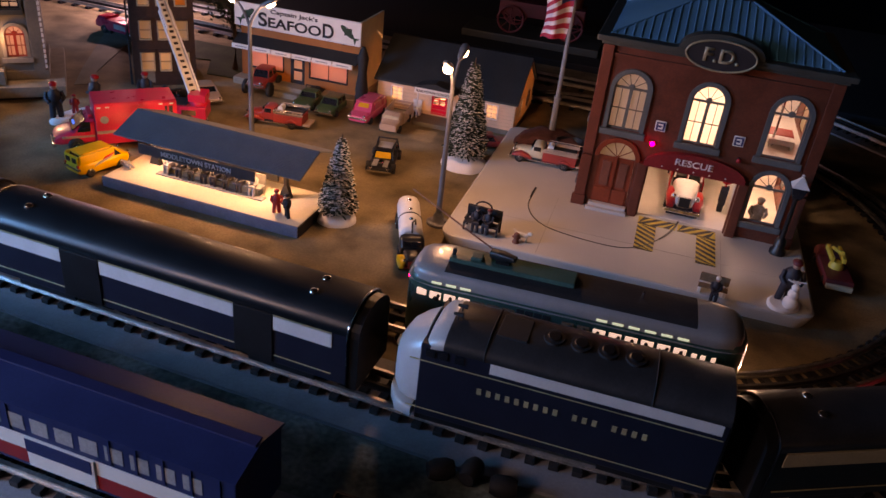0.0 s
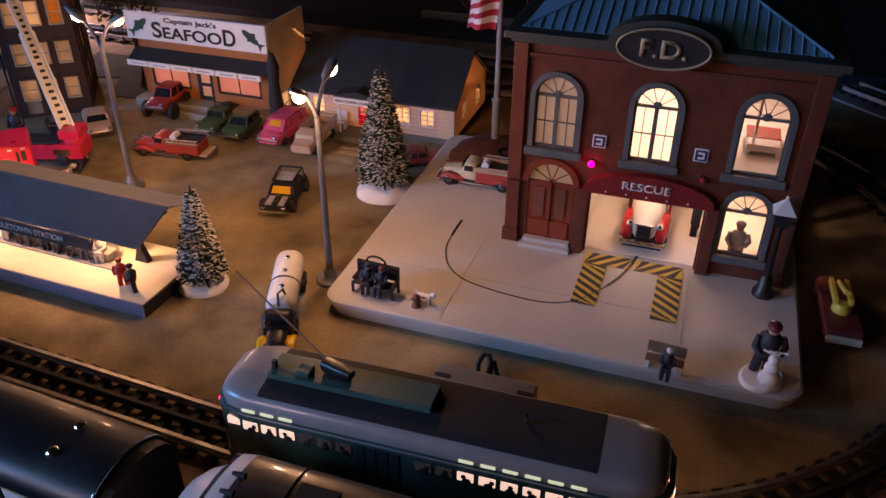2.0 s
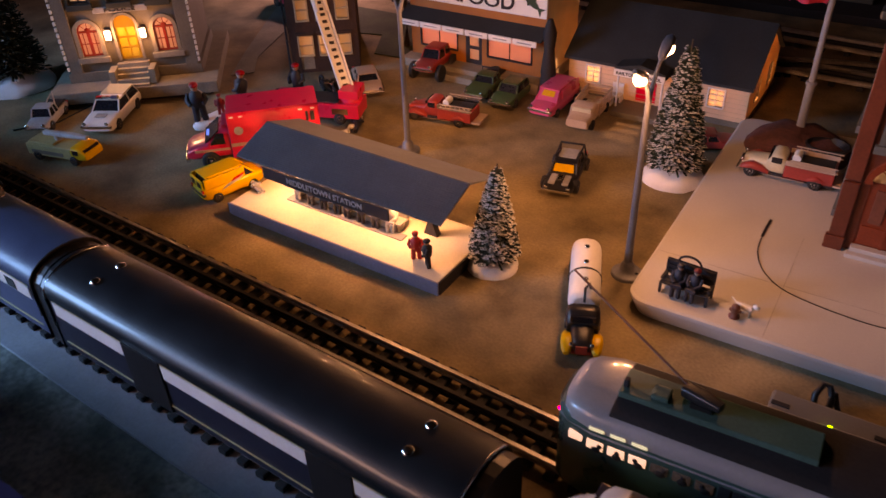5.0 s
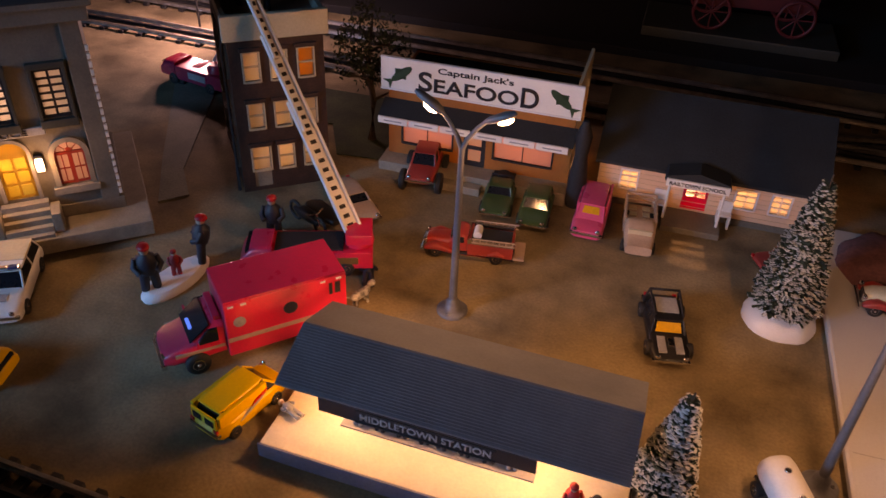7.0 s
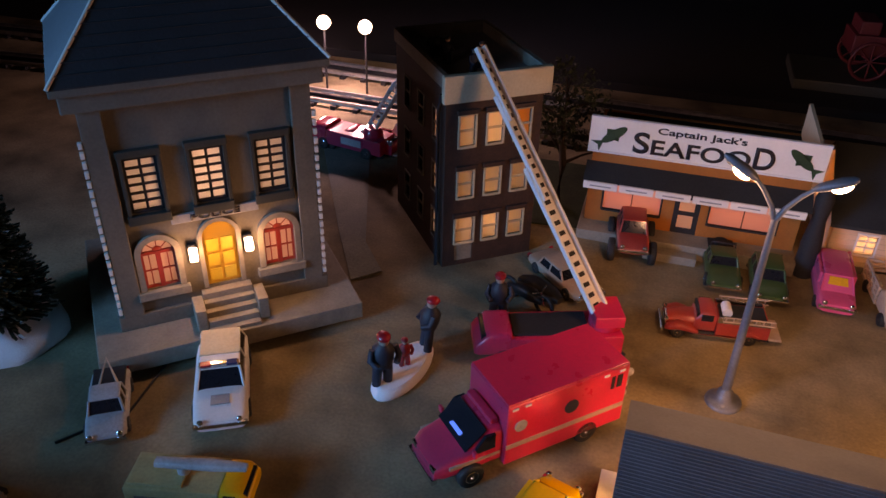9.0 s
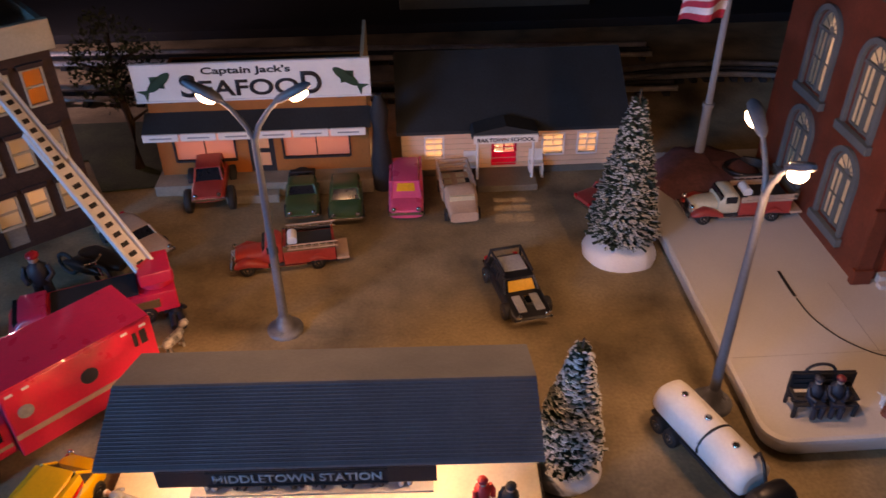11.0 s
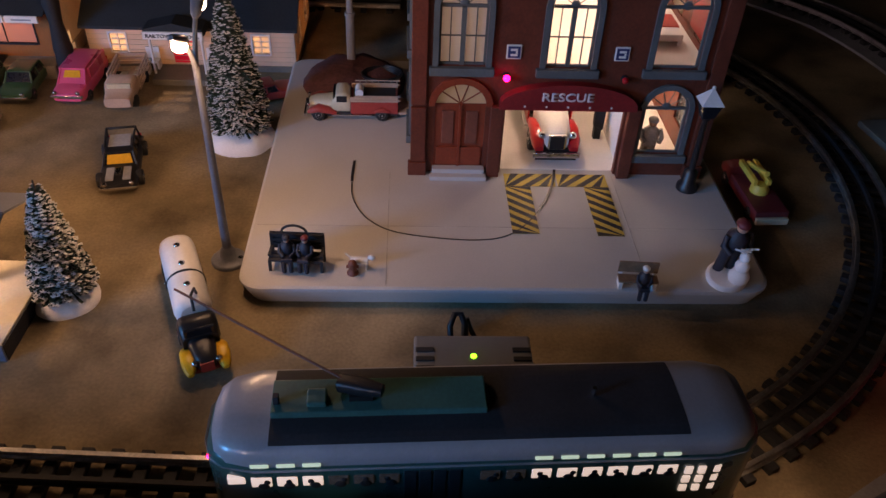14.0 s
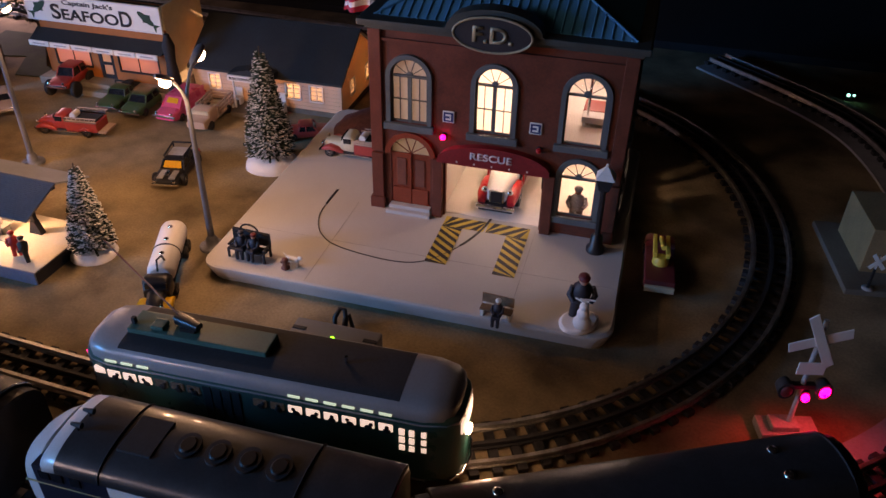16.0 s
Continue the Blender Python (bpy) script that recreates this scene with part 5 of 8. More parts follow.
# ---- street lamps ----
def street_lamp(x, y, deg, height=0.149, lit=(True, True), label="", power=0.15):
    m = turned(x, y, deg)
    t = thing("street_lamp", m, label, "street lamp", "street lamps")
    part("base", G().lathe([(0.0125, 0), (0.0125, 0.0022), (0.011, 0.003), (0.006, 0.0035), (0.0055, 0.010), (0.0035, 0.013)]), "lamppole", t)
    part("screw", G().cyl((0.0, -0.0085, 0.0025), (0.0, -0.0085, 0.0036), 0.0018, n=10), "chrome", t)
    part("pole", G().cyl((0, 0, 0.010), (0, 0, height), 0.0033, 0.0021, 12), "lamppole", t)
    for s, on in ((1, lit[0]), (-1, lit[1])):
        part("arm", G().tube([(0, 0, height - 0.002), (s * 0.004, 0, height + 0.008), (s * 0.011, 0, height + 0.018), (s * 0.017, 0, height + 0.024)], [0.0019, 0.0017, 0.0015, 0.0014]), "lamppole", t)
        mm = Matrix.Translation((s * 0.026, 0, height + 0.029)) @ Matrix.Rotation(radians(-28 * s), 4, "Y")
        part("lamp_head", G().hull([(-0.012, 0.0012, -0.001, 0.0014), (-0.008, 0.0032, -0.0022, 0.0026), (0.004, 0.0044, -0.0026, 0.0030), (0.010, 0.0036, -0.0022, 0.0020), (0.0125, 0.0012, -0.001, 0.0008)], 16, 2.6).move(mm), "lamppole", t)
        part("lens", G().ball((0.003, 0, -0.0034), (0.0058, 0.0038, 0.0022) if power < 0.25 else (0.0064, 0.0044, 0.0040), 12, 8).move(mm), "bulb" if on else "clear", t, "glowing warm lens" if on else "")
        if on:
            p = m @ mm @ Vector((0.003, 0, -0.0120))
            lamp("street_lamp_bulb", "POINT", p, power, BULB, 0.004)
    return t


# the far head's bulb is added to brighten the school side
street_lamp(-0.0185, 0.0475, 90, 0.152, (True, True), "grey twin armed street lamp beside the yard, near lens glowing, far lens lit as added light", 0.25)
street_lamp(-0.2895, 0.137, -8, 0.149, (True, True), "grey twin armed street lamp in the parking lot, both lenses glowing", 0.17)


# ---- frosted trees ----
def brush_tree(x, y, h, r, z0, seed, label, n=2600, frost=0.45, snow=True, lean=(0, 0)):
    rnd = random.Random(seed)
    t = thing("bottle_brush_tree", Matrix.Translation((x, y, rise(x, y) - 0.0005)) @ Matrix.Rotation(radians(lean[0]), 4, "X") @ Matrix.Rotation(radians(lean[1]), 4, "Y"), label, "tree", "frosted trees")
    part("trunk", G().cyl((0, 0, 0.002), (0, 0, h), 0.0018, 0.0006, 6), "bark", t)
    if snow:
        prof = []
        for k in range(9):
            a = math.pi / 2 * k / 8
            prof.append((r * 0.98 * math.cos(a) + 0.0005, z0 * 0.85 * math.sin(a)))
        g = G().lathe(prof, n=28)
        g.v = [(vx * (1 + 0.10 * noise.noise((vx * 60, vy * 60, seed))), vy * (1 + 0.10 * noise.noise((vx * 50 + 9, vy * 50, seed))), vz * (1 + 0.25 * noise.noise((vx * 80, vy * 80, vz * 80 + seed)))) for vx, vy, vz in g.v]
        part("snow_mound", g, "snow", t, "white snow mound")
    gd, gf = G(), G()
    for i in range(n):
        k = i / n
        z = z0 * 0.8 + (h - z0 * 0.8) * (1 - math.sqrt(1 - k * 0.995))
        rr = r * (1 - (z - z0 * 0.8) / (h - z0 * 0.8)) ** 0.8 * (0.72 + 0.28 * rnd.random()) * (0.9 + 0.1 * math.sin(z * 700)) + 0.002
        a = i * 2.39996 + rnd.random() * 0.5
        d = Vector((math.cos(a), math.sin(a), rnd.uniform(-0.05, 0.45))).normalized()
        s = Vector((-math.sin(a), math.cos(a), 0))
        o = Vector((0, 0, z)) + d * rr * 0.15
        tip = Vector((0, 0, z)) + d * rr
        w = 0.0013
        up = d.cross(s) * w * 0.7
        gd.add([o - s * w * 0.5, o + s * w * 0.5, tip + s * w, tip - s * w + up, tip - s * w * 0.2 - up], [(0, 1, 2, 4), (0, 4, 3), (0, 3, 2, 1), (2, 3, 4)])
        if rnd.random() < frost:
            q = tip + d * 0.0006
            w2 = rnd.uniform(0.0010, 0.0020)
            b0 = tip - d * rr * rnd.uniform(0.10, 0.22)
            lift = Vector((0, 0, 0.0009))
            gf.add([b0 - s * w2 * 0.6 + lift, b0 + s * w2 * 0.6 + lift, q + s * w2 + lift * 0.5, q - s * w2 + lift * 0.5, q], [(0, 1, 2, 3), (3, 2, 4), (0, 3, 4), (0, 4, 1), (1, 4, 2)])
    crown = part("crown", gd, "needle", t, "dark green needles")
    part("frost", gf, "frost", crown, "white frosted tips")
    return t


brush_tree(-0.036, 0.213, 0.138, 0.0295, 0.020, 3, "frosted green toy pine on a snow mound by the yard", 3400, 0.62)
brush_tree(-0.1185, 0.006, 0.097, 0.0215, 0.014, 5, "small frosted toy pine on a snow mound beside the platform", 2800, 0.62, lean=(0, 2))
brush_tree(-0.81, 0.045, 0.20, 0.045, 0.022, 8, "large dark toy pine on a snow mound beside the police station", 3000, 0.12)


def leafy_tree(x, y, h, seed, label):
    rnd = random.Random(seed)
    t = thing("leafy_tree", (x, y, rise(x, y) - 0.001), label, "tree", "dark leafy trees")
    g = G().tube([(0, 0, 0), (0.002, 0.001, h * 0.3), (-0.002, 0.0, h * 0.55), (0.001, 0.0, h * 0.85)], [0.005, 0.0036, 0.0026, 0.001])
    for i in range(7):
        a = i * 2.4
        z = h * (0.3 + 0.07 * i)
        g.tube([(0, 0, z), (0.018 * math.cos(a), 0.018 * math.sin(a), z + 0.012), (0.032 * math.cos(a), 0.032 * math.sin(a), z + 0.018)], [0.0018, 0.0012, 0.0006], 6)
    part("trunk", g, "bark", t)
    c = G()
    for i in range(2200):
        a, u = rnd.uniform(0, 6.283), rnd.random()
        rr = 0.042 * (u ** 0.5) * (0.8 + 0.35 * noise.noise((math.cos(a) * 2, math.sin(a) * 2, seed)))
        z = h * 0.68 + (rnd.random() - 0.5) * h * 0.6 * math.sqrt(max(0.05, 1 - u))
        p = Vector((rr * math.cos(a), rr * math.sin(a), z))
        if noise.noise(p * 60) < -0.12:
            continue
        d1, d2 = Vector((rnd.gauss(0, 1), rnd.gauss(0, 1), rnd.gauss(0, 1))).normalized() * 0.0024, Vector((rnd.gauss(0, 1), rnd.gauss(0, 1), rnd.gauss(0, 1))).normalized() * 0.0016
        c.add([p - d1, p + d2, p + d1, p - d2], [(0, 1, 2, 3)])
    part("crown", c, "foliage", t, "dark ragged leaves")


leafy_tree(-0.447, 0.372, 0.155, 2, "dark leafy toy tree between the tower and the restaurant")


# ---- streetcar ----
SCM = turned(0.1515, -0.1505, 1.9, 0.0094)
car = thing("streetcar", SCM @ Matrix.Diagonal((0.894, 1.03, 1, 1)), "dark green toy streetcar with silver roof and lit windows", "streetcar")
ZB, ZT = 0.004, 0.0745
end_rows = lambda zb, zt, k=1.0, dx=0.0: [(-0.1465 + dx, 0.010 * k, zb + 0.004, zt - 0.006), (-0.1435 + dx * 0.8, 0.0175 * k, zb + 0.001, zt - 0.003), (-0.136 + dx * 0.5, 0.0225 * k, zb, zt - 0.001), (-0.120, 0.0258 * k, zb, zt), (0.120, 0.0258 * k, zb, zt), (0.136 - dx * 0.5, 0.0225 * k, zb, zt - 0.001), (0.1435 - dx * 0.8, 0.0175 * k, zb + 0.001, zt - 0.003), (0.1465 - dx, 0.010 * k, zb + 0.004, zt - 0.006)]
ends = lambda zb, zt, k=1.0, dx=0.0: [(r[0] - 0.0042, *r[1:]) for r in end_rows(zb, zt, k, dx)]
part("body", G().hull(ends(ZB, 0.0670), 36, 9), "cargreen", car, "dark green lower body")
part("roof", G().hull(ends(0.0545, ZT, 0.985, 0.004), 36, 3.2), "cargrey", car, "silver grey roof")
part("belt_moulding", G().hull(ends(0.0588, 0.0600, 1.012), 36, 12), "cargrey", car)
panel = [(0.0258 * 0.985 * 1.004 * math.copysign(abs(math.cos(a)) ** (2 / 3.2), math.cos(a)), 0.06450 + 0.01010 * abs(math.sin(a)) ** (2 / 3.2)) for a in (radians(40 + 10 * k) for k in range(11))]
part("roof_walk", G().prism(panel + [(-0.015, 0.069), (0.015, 0.069)], "x", -0.1163, 0.0984), "matteblack", car, "black roof panel")
dk = part("roof_deck", G().box(-0.1163, -0.0056, -0.0085, 0.0110, 0.0738, 0.0780, 0.0008), "cardeck", car, "teal roof deck")
part("deck_box", G().box(-0.098, -0.088, -0.006, 0.003, 0.0781, 0.0812, 0.0008), "cardeck", dk)
part("deck_box", G().box(-0.115, -0.112, -0.004, -0.001, 0.0781, 0.0832, 0.0004), "matteblack", dk)
tp = part("trolley_base", G().hull([(-0.012, 0.003, -0.002, 0.002), (0.0, 0.0042, -0.0032, 0.0036), (0.012, 0.0042, -0.0032, 0.0036)], 12, 4).move(Matrix.Translation((-0.0705, 0.001, 0.0835)) @ Matrix.Rotation(radians(205 - 45), 4, "Z") @ Matrix.Rotation(radians(8), 4, "Y")).box(-0.0765, -0.0645, -0.003, 0.005, 0.0781, 0.0810), "black", car, "black trolley pole base")
part("trolley_pole", G().tube([(-0.0805, 0.005, 0.0850), (-0.172, 0.050, 0.100)], 0.0007, 6), "bronze", car, "thin trolley pole")
part("roof_horn", G().cyl((0.052, 0.0, 0.0742), (0.052, 0.0, 0.0800), 0.0012, n=6), "chrome", car)
M["carlit"] = mat("lit_car_window", (0.9, 0.85, 0.75), 0.3, var=0.2, scale=300, bump=0, emit=(1, 0.9, 0.76), power=0.62)
M["cardim"] = mat("dim_car_window", (0.06, 0.065, 0.065), 0.15, var=0.3, scale=300, bump=0, emit=(0.5, 0.5, 0.45), power=0.02)
M["slotlit"] = mat("green_slot_window", (0.4, 0.55, 0.45), 0.3, var=0.1, bump=0, emit=(0.62, 0.95, 0.72), power=0.55)
wx = [-0.1210 + i * 0.0129 for i in range(6)] + [-0.0045 + i * 0.01343 for i in range(8)]
lit = (1, 1, 1, 0, 0, 0, 0, 0, 1, 1, 1, 1, 1, 1)
for s in (-1, 1):
    for i_, (x, on) in enumerate(zip(wx, lit)):
        y0, y1 = sorted((s * 0.0250, s * 0.0264))
        w = part("window", G().box(x - 0.0052, x + 0.0052, y0, y1, 0.0488, 0.0552, 0.0008), "carlit" if on else "cardim", car, "brightly lit window" if on else "")
        # black blobs on the pane imitate the backlit outline of a passenger
        pg = G().ball((x + 0.001, s * 0.02655, 0.0495), (0.0030, 0.0005, 0.0024), 8, 5).ball((x + 0.001 - 0.002 * (i_ % 3 - 1), s * 0.02655, 0.0525), (0.0017, 0.0004, 0.0017), 8, 5)
        part("passenger_silhouette", pg, "matteblack", w)
        y0, y1 = sorted((s * 0.0250, s * 0.0262))
        if on:
            part("slot_window", G().box(x - 0.0046, x + 0.0046, y0, y1, 0.0624, 0.0642, 0.0004), "slotlit", car)
    for i in range(4):
        x = -0.0490 + i * 0.0076
        y0, y1 = sorted((s * 0.0250, s * 0.0263))
        part("folding_door", G().box(x, x + 0.0068, y0, y1, 0.008, 0.057, 0.0008), "matteblack", car)
    y0, y1 = sorted((s * 0.0215, s * 0.0250))
    part("end_window", G().box(-0.1385, -0.1290, y0, y1, 0.0490, 0.0545, 0.0012), "carlit", car, "rounded lit end window")
    for ix, x in enumerate((0.0990, 0.1062, 0.1148, 0.1208)):
        for iz in range(3):
            wy = 0.0262 - max(0, ix - 1.3) ** 1.6 * 0.0014
            y0, y1 = sorted((s * (wy - 0.0030), s * (wy + 0.0006)))
            part("small_window", G().box(x, x + 0.0042 - ix * 0.0002, y0, y1, 0.0350 + iz * 0.0068, 0.0393 + iz * 0.0072, 0.0005), "carlit", car)
    part("skirt_line", G().box(-0.118, 0.118, *sorted((s * 0.0255, s * 0.0264)), 0.0085, 0.0095), "cargrey", car)
part("windscreen", G().hull([(0.1353, 0.0200, 0.043, 0.0610), (0.1413, 0.0140, 0.043, 0.0595), (0.1430, 0.0095, 0.044, 0.0575)], 24, 6), "carlit", car, "glowing front windscreen")
part("rear_window", G().hull([(-0.1512, 0.0090, 0.046, 0.055), (-0.1497, 0.0135, 0.045, 0.0565), (-0.1462, 0.0180, 0.045, 0.0565)], 24, 6), "cardim", car)
part("headlight", G().ball((0.1436, 0, 0.0360), (0.0018, 0.0042, 0.0036), 14, 8), "bulbwhite", car, "glowing headlight")
for y in (-0.016, 0.016):
    part("tail_lamp", G().ball((-0.1482, y, 0.0585), 0.0011, 10, 6), "redlit", car, "red tail lamp")
part("bumper", G().tube([(0.1348, -0.0215, 0.009), (0.1423, -0.014, 0.009), (0.1448, 0, 0.009), (0.1423, 0.014, 0.009), (0.1348, 0.0215, 0.009)], 0.0014, 8), "chrome", car)
wheel = G().cyl((0, -0.0155, 0), (0, -0.0120, 0), 0.0066, n=16).cyl((0, 0.0120, 0), (0, 0.0155, 0), 0.0066, n=16).cyl((0, -0.0120, 0), (0, 0.0120, 0), 0.0015, n=6)
for x in (-0.105, -0.075, 0.075, 0.105):
    part("wheelset", G().plus(wheel).move(Matrix.Translation((x, 0, 0.0066))), "matteblack", car)
lamp("streetcar_headlamp", "POINT", SCM @ Vector((0.1365, 0, 0.032)), 0.02, BULB, 0.003)
lamp("streetcar_inside", "POINT", SCM @ Vector((0.1355, 0, 0.052)), 0.012, BULB, 0.003)


# ---- trains ----
def arch_section(w, z0, zs_, zt, n=10):
    return [(w, z0), (w, zs_)] + [(w * math.cos(math.pi * i / n), zs_ + (zt - zs_) * math.sin(math.pi * i / n)) for i in range(1, n)] + [(-w, zs_), (-w, z0)]


def roof_loft(x0, x1, w, zs_, zt, n=12):
    poly = [(w * math.cos(math.pi * i / n), zs_ + (zt - zs_) * math.sin(math.pi * i / n) ** 0.75) for i in range(n + 1)]
    return G().loft([[(x, y, z) for y, z in poly] for x in (x0, x1)])


def passenger_car(m, L, label, roof, side, band, kind, name="passenger_car", swell=(1, 1.09, 1.06)):
    t = thing(name, m @ Matrix.Diagonal((*swell, 1)), label, "railway car", "passenger train")
    h = L / 2
    part("body", G().box(-h, h, -0.0255, 0.0255, 0.012, 0.0535, 0.001), side, t)
    part("roof", roof_loft(-h, h, 0.0262, 0.0530, 0.069), roof, t, "arched roof")
    for s in (-1, 1):
        parts("end_wall", G().loft([[(s * (h + 0.0005), y * k, 0.010 + (z - 0.010) * k) for y, z in arch_section(0.0262, 0.010, 0.053, 0.0695)] for k in (1.0, 0.9)], smooth=False).loft([[(x, y * k, 0.010 + (z - 0.010) * k) for y, z in arch_section(0.0255, 0.010, 0.053, 0.0690)] for x, k in ((s * h, 0.98), (s * (h + 0.008), 0.97))], smooth=False), "black", t, "black end wall")
        part("end_rim", G().tube([(s * h, y, z) for y, z in arch_section(0.0264, 0.030, 0.053, 0.0697)], 0.0008, 6), "matteblack" if kind != "baggage" else "chrome", t)
    if kind == "baggage":
        segs = ((-h + 0.006, -0.0835), (-0.0465, 0.0710), (0.1040, h - 0.012))
        doors = ((-0.0830, -0.0470), (0.0715, 0.1035))
    else:
        segs, doors = ((-h + 0.006, h - 0.006),), ()
    for s in (-1, 1):
        y0, y1 = sorted((s * 0.0250, s * 0.0262))
        for a, b in segs:
            part("side_band", G().box(a, b, y0, y1, 0.0405, 0.0510, 0.0003), band, t, "pale grey side band")
            part("gold_line", G().box(a, b, y0, y1, 0.0518, 0.0524), "gold", t)
            part("gold_line", G().box(a, b, y0, y1, 0.0185, 0.0191), "gold", t)
        for a, b in doors:
            part("sliding_door", G().box(a, b, *sorted((s * 0.0250, s * 0.0268)), 0.013, 0.0525, 0.0006), "black", t)
        if kind == "dome":
            for i in range(12):
                x = -h + 0.03 + i * (L - 0.06) / 11
                part("window", G().box(x - 0.006, x + 0.006, *sorted((s * 0.0258, s * 0.0266)), 0.0415, 0.0495, 0.0006), "carglass", t)
    if kind != "dome":
        for x in (-h + 0.036, h - 0.036):
            for y in (-0.009, 0.009):
                part("roof_vent", G().ball((x, y, 0.0680), (0.0036, 0.0036, 0.0022), 10, 6), "chrome", t)
    else:
        dm = part("dome", G().hull([(-0.085, 0.004, 0.060, 0.068), (-0.075, 0.018, 0.058, 0.080), (-0.06, 0.0205, 0.058, 0.085), (0.06, 0.0205, 0.058, 0.085), (0.075, 0.018, 0.058, 0.080), (0.085, 0.004, 0.060, 0.068)], 24, 3), "amberdome", t, "glazed observation dome")
        g = G()
        for i in range(8):
            x = -0.068 + i * 0.0194
            g.tube([(x, 0.0212 * math.cos(a), 0.0715 + 0.0140 * math.sin(a)) for a in (math.pi * k / 10 for k in range(11))], 0.0008, 5)
        for a in (45, 90, 135):
            g.tube([(x, 0.0212 * math.cos(radians(a)), 0.0715 + 0.0140 * math.sin(radians(a)) ** 1) for x in (-0.07, 0.07)], 0.0007, 5)
        parts("dome_rib", g, roof, dm)
    for s in (-1, 1):
        x = s * (h - 0.055)
        parts("truck_side", G().box(x - 0.028, x + 0.028, -0.0215, -0.019, 0.004, 0.012, 0.001).box(x - 0.028, x + 0.028, 0.019, 0.0215, 0.004, 0.012, 0.001), "black", t)
        for dx in (-0.018, 0.018):
            part("wheelset", G().plus(wheel).move(Matrix.Translation((x + dx, 0, 0.0066))), "matteblack", t)
    part("underframe", G().box(-h + 0.09, h - 0.09, -0.015, 0.015, 0.006, 0.0118), "black", t)
    return t


M["amberdome"] = mat("smoky_dome_glass", (0.12, 0.09, 0.06), 0.12, var=0.3, scale=120, bump=0)
TZ = 0.0136
passenger_car(turned(-0.1525, -0.2327, -3.3, TZ), 0.325, "dark blue roofed toy baggage car with pale side bands", "locoblue", "loconavy", "locogrey", "baggage", "baggage_car")
passenger_car(turned(-0.512, -0.2095, -3.8, TZ), 0.36, "blue toy dome car with a ribbed glass dome", "carblue", "carblue", "locogrey", "dome", "dome_car")
passenger_car(turned(-0.882, -0.1835, -4.0, TZ), 0.35, "blue roofed toy passenger car at the train's far end", "locoblue", "loconavy", "locogrey", "coach")
passenger_car(turned(0.389, -0.190, 26.5, TZ), 0.235, "black toy passenger car with a cream side stripe", "locograph", "black", "cream", "coach", swell=(1, 1, 1))

lo = thing("diesel_locomotive", turned(0.1516, -0.2475, 0.0, TZ) @ Matrix.Diagonal((0.86, 1.10, 1.176, 1)), "graphite toy streamlined diesel locomotive with a pale silver nose", "locomotive")
secs = [(-0.130, 0.006, 0.022, 0.040), (-0.1275, 0.0130, 0.015, 0.049), (-0.122, 0.0190, 0.011, 0.0555), (-0.113, 0.0235, 0.010, 0.0605), (-0.103, 0.0255, 0.010, 0.0645)]
part("nose", G().hull(secs, 28, 3.2), "locosilver", lo, "pale silver rounded nose")
part("body", G().box(-0.104, 0.128, -0.0255, 0.0255, 0.010, 0.0612, 0.001), "loconavy", lo, "navy body side")
part("roof", roof_loft(-0.086, 0.128, 0.0262, 0.0600, 0.0705), "locograph", lo, "graphite arched roof")
g = G()
n = 12
poly = lambda w, zs_, zt: [(w * math.cos(math.pi * i / n), zs_ + (zt - zs_) * math.sin(math.pi * i / n) ** 0.75) for i in range(n + 1)]
g.loft([[(-0.1005, y, z) for y, z in poly(0.0245, 0.056, 0.0645)], [(-0.096, y, z) for y, z in poly(0.0258, 0.059, 0.0690)], [(-0.0859, y, z) for y, z in poly(0.0262, 0.060, 0.0705)]])
part("cab_roof", g, "locosilver", lo, "silver cab roof")
for s in (-1, 1):
    for x0, x1 in ((-0.0995, -0.0915), (-0.0895, -0.0815), (-0.0765, -0.0685)):
        part("cab_window", G().box(x0, x1, *sorted((s * 0.0252, s * 0.0262)), 0.0535, 0.0590, 0.0005), "carglass", lo)
    part("side_band", G().box(-0.0485, 0.124, *sorted((s * 0.0252, s * 0.0261)), 0.0527, 0.0607, 0.0003), "locogrey", lo, "warm grey side band")
    part("side_line", G().box(-0.112, 0.126, *sorted((s * 0.0251, s * 0.0259)), 0.0495, 0.0500), "gold", lo)
    part("side_line", G().box(-0.112, 0.126, *sorted((s * 0.0251, s * 0.0259)), 0.0150, 0.0156), "gold", lo)
    bars = G()
    for i in range(18):
        if i not in (9, 13):
            bars.box(-0.056 + i * 0.0075, -0.0525 + i * 0.0075, *sorted((s * 0.0254, s * 0.0259)), 0.0365, 0.0405)
    parts("lettering_bar", bars, "gold", lo, "gold lettering mark")
for i in range(4):
    x = -0.0077 + i * 0.0209
    f = part("roof_fan", G().cyl((x, 0, 0.0675), (x, 0, 0.0715), 0.0085, 0.0080, 20), "matteblack", lo, "round roof fan")
    part("fan_guard", G().cyl((x, 0, 0.0712), (x, 0, 0.0722), 0.0060, 0.0045, 16), "black", f)
part("roof_hatch", G().box(-0.050, -0.026, -0.012, 0.012, 0.0680, 0.0708, 0.0006), "matteblack", lo)
for x in (-0.054, 0.072):
    part("roof_seam", G().tube([(x, y, z + 0.0002) for y, z in poly(0.0263, 0.060, 0.0706)], 0.0006, 5), "matteblack", lo)
for y in (-0.006, 0.004):
    part("air_horn", G().cyl((-0.083, y, 0.069), (-0.083, y, 0.0735), 0.0008, n=6).cyl((-0.087, y, 0.0738), (-0.079, y, 0.0738), 0.0009, 0.0016, 8), "matteblack", lo)
part("headlight", G().cyl((-0.128, 0, 0.041), (-0.132, 0, 0.042), 0.0038, 0.0035, 14), "cream", lo, "cream headlight housing")
